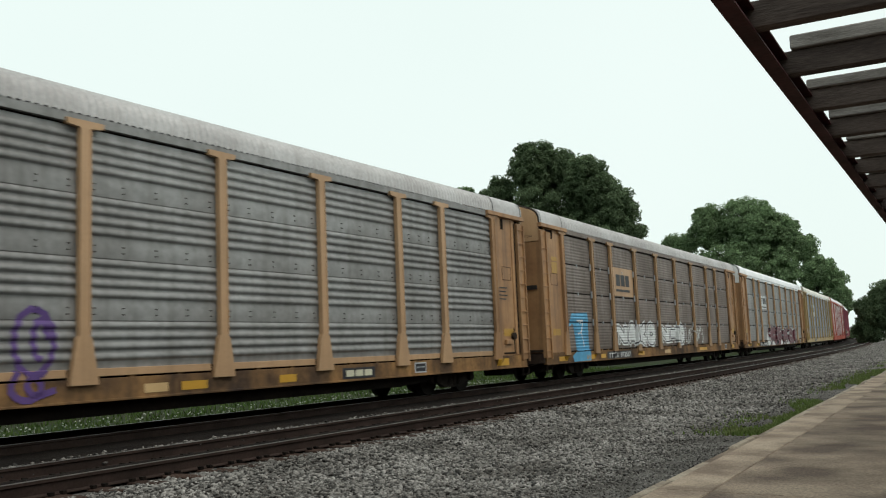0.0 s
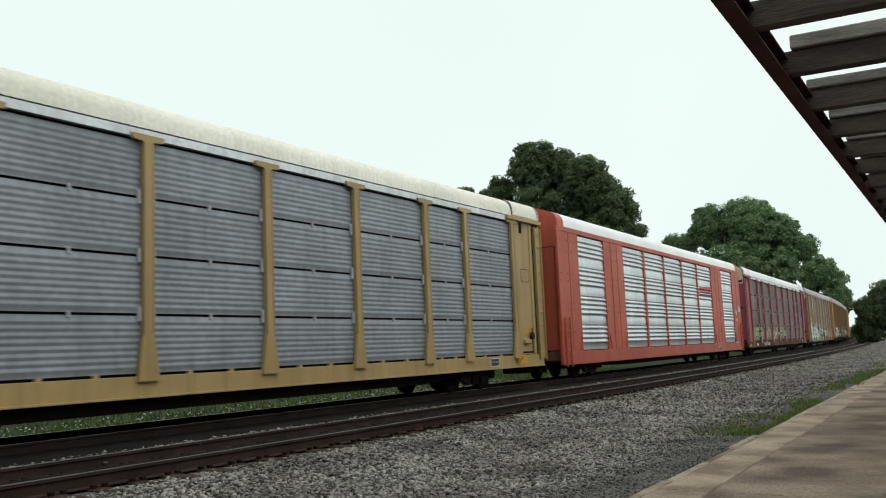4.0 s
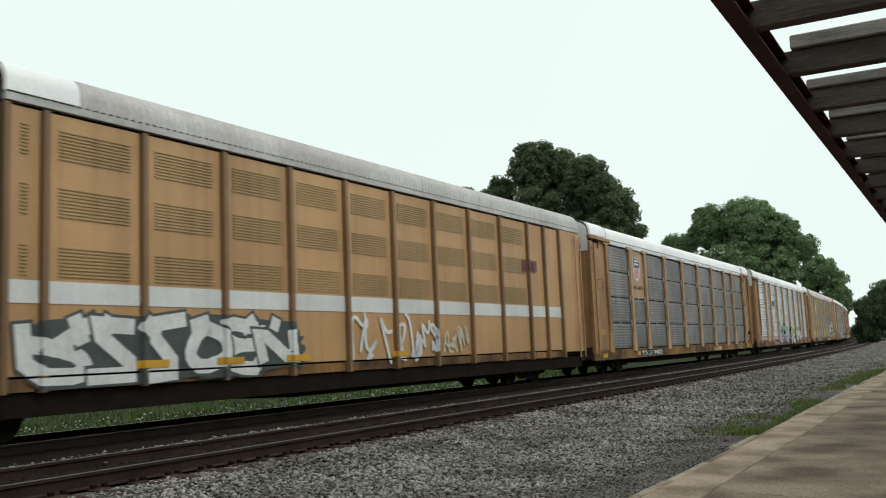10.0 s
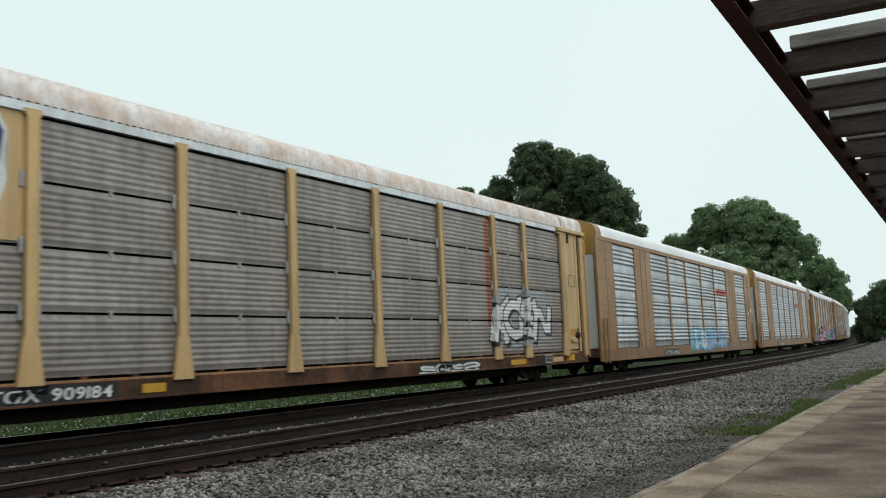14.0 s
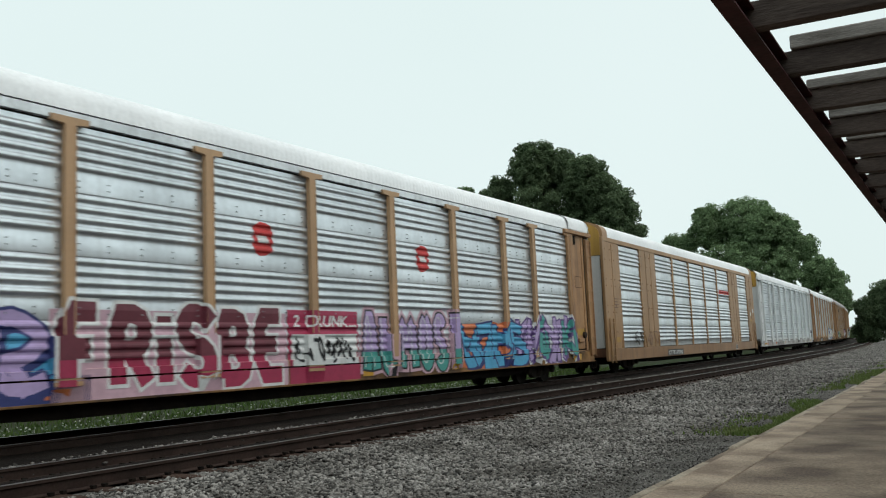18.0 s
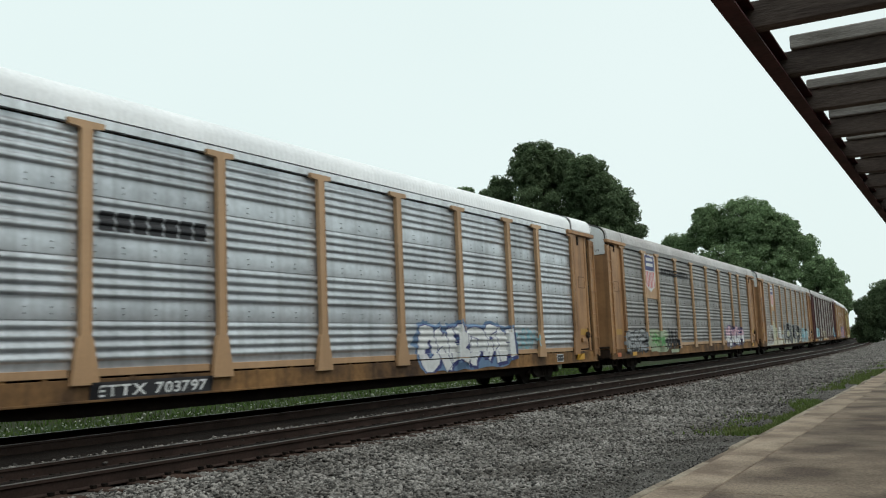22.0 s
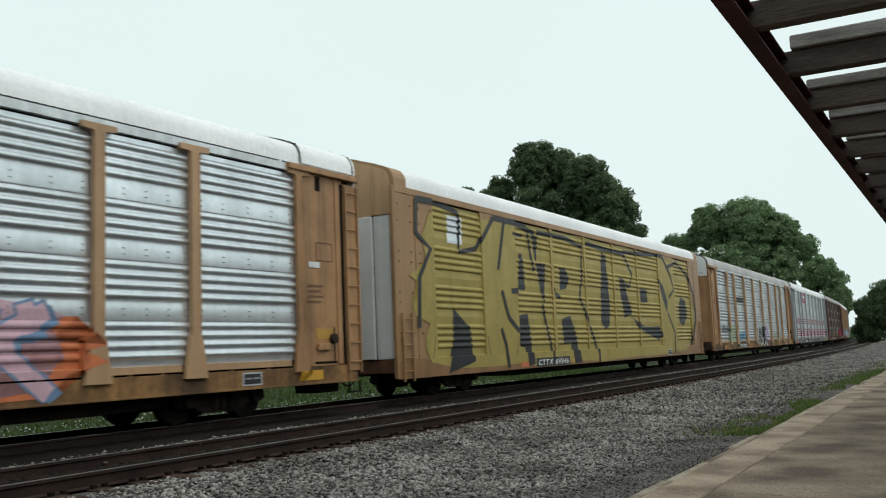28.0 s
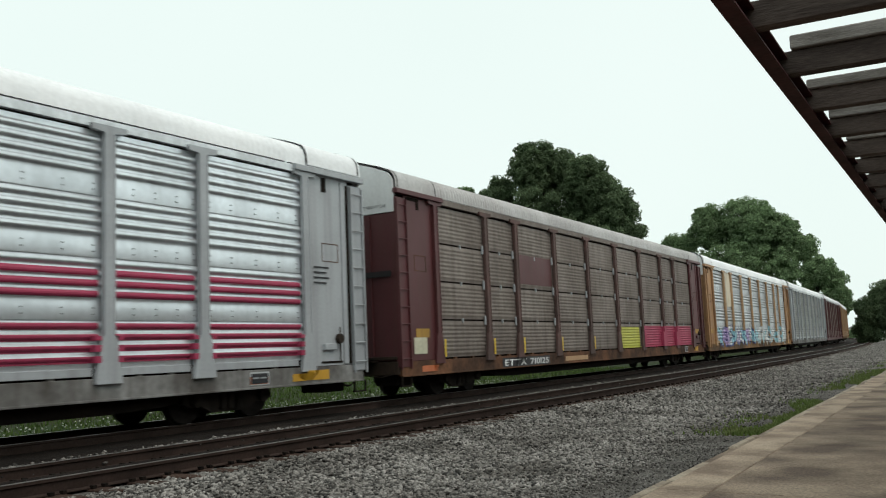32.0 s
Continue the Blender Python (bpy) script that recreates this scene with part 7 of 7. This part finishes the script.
sill_marks(c, ((1.2, 1.4, Y), (3.0, 1.0, TAN), (4.6, 0.8, W), (9.6, 3.0, Y), (13.5, 3.0, TAN)))

c = joined(rack_car("bright silver car carrier with pink graffiti low on its side"), 600.91)
shape(c, blotch(9.9, 20.9, 0.6, 1.95, 171, 50, 0.1), P_ORANGE, 0, label="orange sprayed haze")
wildstyle(c, 10.2, 20.4, 0.62, 2.35, [P_PINK], P_STEEL, 175, 9, P_PINK, None, 0.045, 0.28, 1)
tag(c, 7.4, 8.9, 3.3, 3.85, P_RED, 173, 0.14, 1.4)
marks(c, "ETTX 706465", 7.0, 9.3, 0.59, 0.8)
bars(c, 17.5, 19.0, 0.6, 0.78, P_BLACK, 3)
rect(c, 26.4, 26.75, 3.0, 3.12, W, 1, "placard", "white sticker")
notices(c, 26.35, 2.6, BROWN_SCRAWL)

c = joined(flush_car("car carrier covered end to end in gold graffiti letters", panel=GOLD_SHEET, gable=TAN, door=WHITE), 630.48)
shape(c, blotch(0.9, 26.3, 0.56, 5.0, 181, 60, 0.03), P_DARKGOLD, 0, label="gold sprayed ground")
BLACKS_FRONT = [
    [(14.06, 4.65), (14.5, 4.5), (14.67, 2.79), (14.53, 1.87), (14.01, 1.68), (13.67, 1.99), (13.77, 3.0)],
    [(9.96, 3.76), (10.46, 3.79), (10.77, 3.45), (10.52, 3.1), (9.95, 3.02)],
    [(9.97, 2.05), (10.73, 2.17), (11.11, 1.51), (11.45, 0.5), (10.77, 0.54), (10.66, 1.25), (10.0, 1.21)],
    [(6.89, 4.03), (7.11, 4.03), (7.24, 2.91), (6.74, 2.92)],
    [(6.65, 2.12), (7.32, 2.19), (7.58, 0.64), (7.11, 0.58), (7.04, 1.15), (6.53, 1.21)],
]
BLACKS_BACK = [
    [(7.84, 4.7), (8.3, 4.67), (8.13, 3.81), (8.82, 3.84), (8.62, 2.52), (8.43, 2.71)],
    [(15.87, 3.75), (16.38, 3.72), (16.45, 2.87), (17.22, 2.32), (16.27, 2.16), (15.96, 3.13)],
    [(17.29, 2.18), (18.79, 1.82), (20.79, 1.83), (21.11, 1.42), (20.55, 1.23), (17.88, 1.75)],
    [(18.38, 3.42), (19.25, 3.39), (19.36, 2.85), (18.42, 2.81)],
    [(20.85, 3.99), (21.54, 3.61), (22.04, 2.95), (21.9, 2.43), (21.29, 3.09)],
    [(24.38, 3.23), (25.14, 3.08), (25.27, 2.32), (24.64, 1.85), (23.99, 2.03), (23.96, 2.75)],
    [(2.72, 2.27), (3.58, 1.75), (3.74, 0.83), (2.28, 0.44), (2.65, 1.45)],
]
LINES_BACK = [
    [(5.33, 3.43), (5.85, 4.92), (6.33, 4.97), (7.72, 4.82), (8.08, 4.74)],
    [(8.26, 4.82), (10.56, 4.83), (12.08, 4.64), (11.95, 3.61), (11.66, 2.77), (12.08, 2.32), (13.15, 0.89), (13.14, 0.53)],
    [(8.43, 2.51), (8.8, 1.54), (9.05, 0.99), (9.05, 0.74)],
    [(12.46, 4.82), (14.29, 4.74), (16.45, 4.73), (17.49, 3.95), (17.03, 3.41), (16.5, 3.51)],
    [(16.46, 4.8), (18.14, 4.85), (21.52, 5.02), (22.78, 4.13), (23.12, 3.53), (22.26, 3.13)],
]
LINES_FRONT = [
    [(21.98, 2.43), (22.87, 1.58), (22.75, 0.63)],
    [(22.23, 4.53), (23.93, 4.83), (25.71, 4.35), (26.55, 3.33), (26.62, 2.15), (25.69, 1.0)],
    [(5.52, 2.83), (5.88, 2.06), (6.55, 1.64)],
    [(5.36, 1.73), (5.63, 1.24), (5.77, 0.59)],
    [(6.15, 2.84), (6.74, 2.88)],
    [(9.42, 3.07), (9.49, 2.87), (9.91, 2.79)],
    [(0.96, 4.98), (0.9, 4.12), (1.58, 3.75), (1.0, 3.0), (0.91, 1.74)],
    [(0.96, 4.98), (2.09, 5.01), (3.18, 4.86)],
    [(3.18, 4.8), (3.15, 3.8), (4.1, 3.95), (5.14, 4.94)],
    [(5.14, 4.94), (7.47, 4.92), (7.91, 3.53)],
]
for o in BLACKS_FRONT + BLACKS_BACK:
    shape(c, [(u, max(z, 0.56)) for u, z in o], P_BLACK, 2, label="black sprayed shadow of the letters")
strokes(c, LINES_BACK + LINES_FRONT, 0.16, P_BLACK, 3, label="black sprayed outlines of the letters", blunt=True)
rect(c, 2.55, 3.35, 4.0, 4.75, GALV, 1, "bare_sheet", "bare silver patch left unpainted")
rect(c, 6.4, 7.2, 4.55, 4.65, P_BLACK, 2, "graffiti", "small black scrawl")
marks(c, "CTTX 691346", 7.8, 10.2, 0.56, 0.78)
sill_marks(c, ((6.6, 0.6, P_ORANGE), (10.6, 0.5, Y)))

c = joined(rack_car("streaked silver-grey car carrier with tan posts and black graffiti", panel=GALV_DULL, roof=ROOF_GREY), 660.21)
bars(c, 6.9, 9.2, 3.32, 3.65, P_BLACK, 7)
tag(c, 2.7, 4.6, 1.5, 1.95, P_BLACK, 191, 0.06)
tag(c, 6.85, 9.1, 1.0, 1.6, P_BLUE, 192, 0.08)
shape(c, blotch(4.4, 6.2, 0.98, 1.9, 193, 18, 0.2), P_SAGE, 0, label="faint green sprayed cloud")
word(c, "KOSE", 12.55, 16.7, 0.62, 2.04, P_BLACK, P_WHITE, 0.42, 0.07, None, 0.04, 0.0, None, 2)
shape(c, blotch(16.2, 17.4, 0.9, 1.95, 194, 18, 0.2), P_LILAC, 0, label="lilac sprayed cloud")
tag(c, 19.0, 21.8, 1.0, 1.6, P_SAGE, 195, 0.05)
marks(c, "ETTX 702543", 6.85, 9.2, 0.58, 0.8)
sill_marks(c, ((3.0, 0.4, Y), (5.2, 0.4, P_BLACK)))
notices(c, 0.75, 4.2)

c = joined(rack_car("silver car carrier with crimson stripes and grey posts", body=GREY, panel=GALV, roof=ROOF_WHITE, gable=WHITE), 689.5)
for a, b in zip(POSTS, POSTS[1:]):
    for z in (1.23, 1.405, 1.58, 1.755, 2.265, 2.44, 2.615):
        rect(c, a + 0.16, b - 0.16, z - 0.055, z + 0.05, P_CRIMSON, 1, "painted_stripe", "crimson painted rib")
rect(c, 6.72, 9.38, 4.1, 5.02, P_CRIMSON, 2, "emblem_plate", "crimson painted emblem plate")
bars(c, 7.55, 9.2, 4.5, 4.75, W, 6)
rect(c, 7.9, 8.9, 4.3, 4.36, W, 3, "company_mark", "bar under the company mark")
shape(c, blotch(6.9, 7.4, 4.35, 4.85, 201, 12, 0.1), W, 3, "emblem", "white round emblem")
marks(c, "ETTX 706394", 6.85, 9.3, 0.58, 0.8)
bars(c, 18.0, 19.0, 0.58, 0.8, P_MAROON, 3)
sill_marks(c, ((0.6, 0.6, P_ORANGE), (1.5, 0.35, Y), (2.3, 0.3, P_ORANGE), (5.2, 0.2, P_BLACK), (9.7, 0.5, P_ORANGE), (24.4, 0.5, P_ORANGE), (25.6, 0.4, Y)))
notices(c, 26.35, 3.0, P_BLACK)

c = joined(rack_car("grimed brown car carrier with dark maroon ends and patches", body=MAROON, panel=GALV_BROWN, roof=ROOF_GREY, posts="seamed", profile="plain", sill=RUST, post_col=MAROON_GRIMED, slots=1), 718.87)
rect(c, 15.7, 18.0, 0.97, 1.8, P_LIME, 1, "painted_panel", "yellow-green sprayed patch")
rect(c, 18.3, 25.8, 0.97, 1.85, P_CRIMSON, 1, "painted_panel", "red sprayed patch")
rect(c, 6.8, 9.3, 3.1, 4.0, MAROON, 1, "emblem_plate", "faded maroon patch")
for a in POSTS[:5]:
    rect(c, a + 0.15, a + 0.25, 1.0, 1.45, Y, 1, "reflector", "small yellow reflector")
marks(c, "ETTX 710125", 5.5, 8.6, 0.58, 0.78)
rect(c, 0.7, 1.3, 1.1, 1.5, P_CREAM, 1, "placard", "pale placard")
sill_marks(c, ((1.0, 0.7, P_ORANGE), (10, 2.0, TAN)))

c = joined(rack_car("weathered grey car carrier with tan ends and pale graffiti", panel=GALV_DULL), 747.75)
rect(c, 4.6, 6.5, 3.0, 5.0, CREAM, 1, "emblem_plate", "pale painted emblem plate")
wildstyle(c, 2.8, 13.0, 0.8, 1.9, [P_CYAN, P_LILAC, P_WHITE], P_NAVY, 221, 10, None, None, 0.08)
wildstyle(c, 13.4, 25.0, 0.8, 1.9, [P_CYAN, P_WHITE], P_GREY, 222, 10, None, None, 0.08)
joined(rack_car("silver-grey car carrier with grey ends", body=GREY, panel=GALV_GREY), 776.65)
joined(rack_car("grimed brown car carrier with maroon ends", body=MAROON, panel=GALV_BROWN), 805.55)
joined(rack_car("grimed grey car carrier with tan ends", panel=GALV_GREY), 834.6)


def motions():
    for car, front, length in train:
        rows = []
        for k in range(33):
            gone = SPEED * k + 0.0063 * k * k
            rows.append((float(k), track_pose(front + length / 2 - gone, length * 0.36)))
        walk(car, rows)


motions()
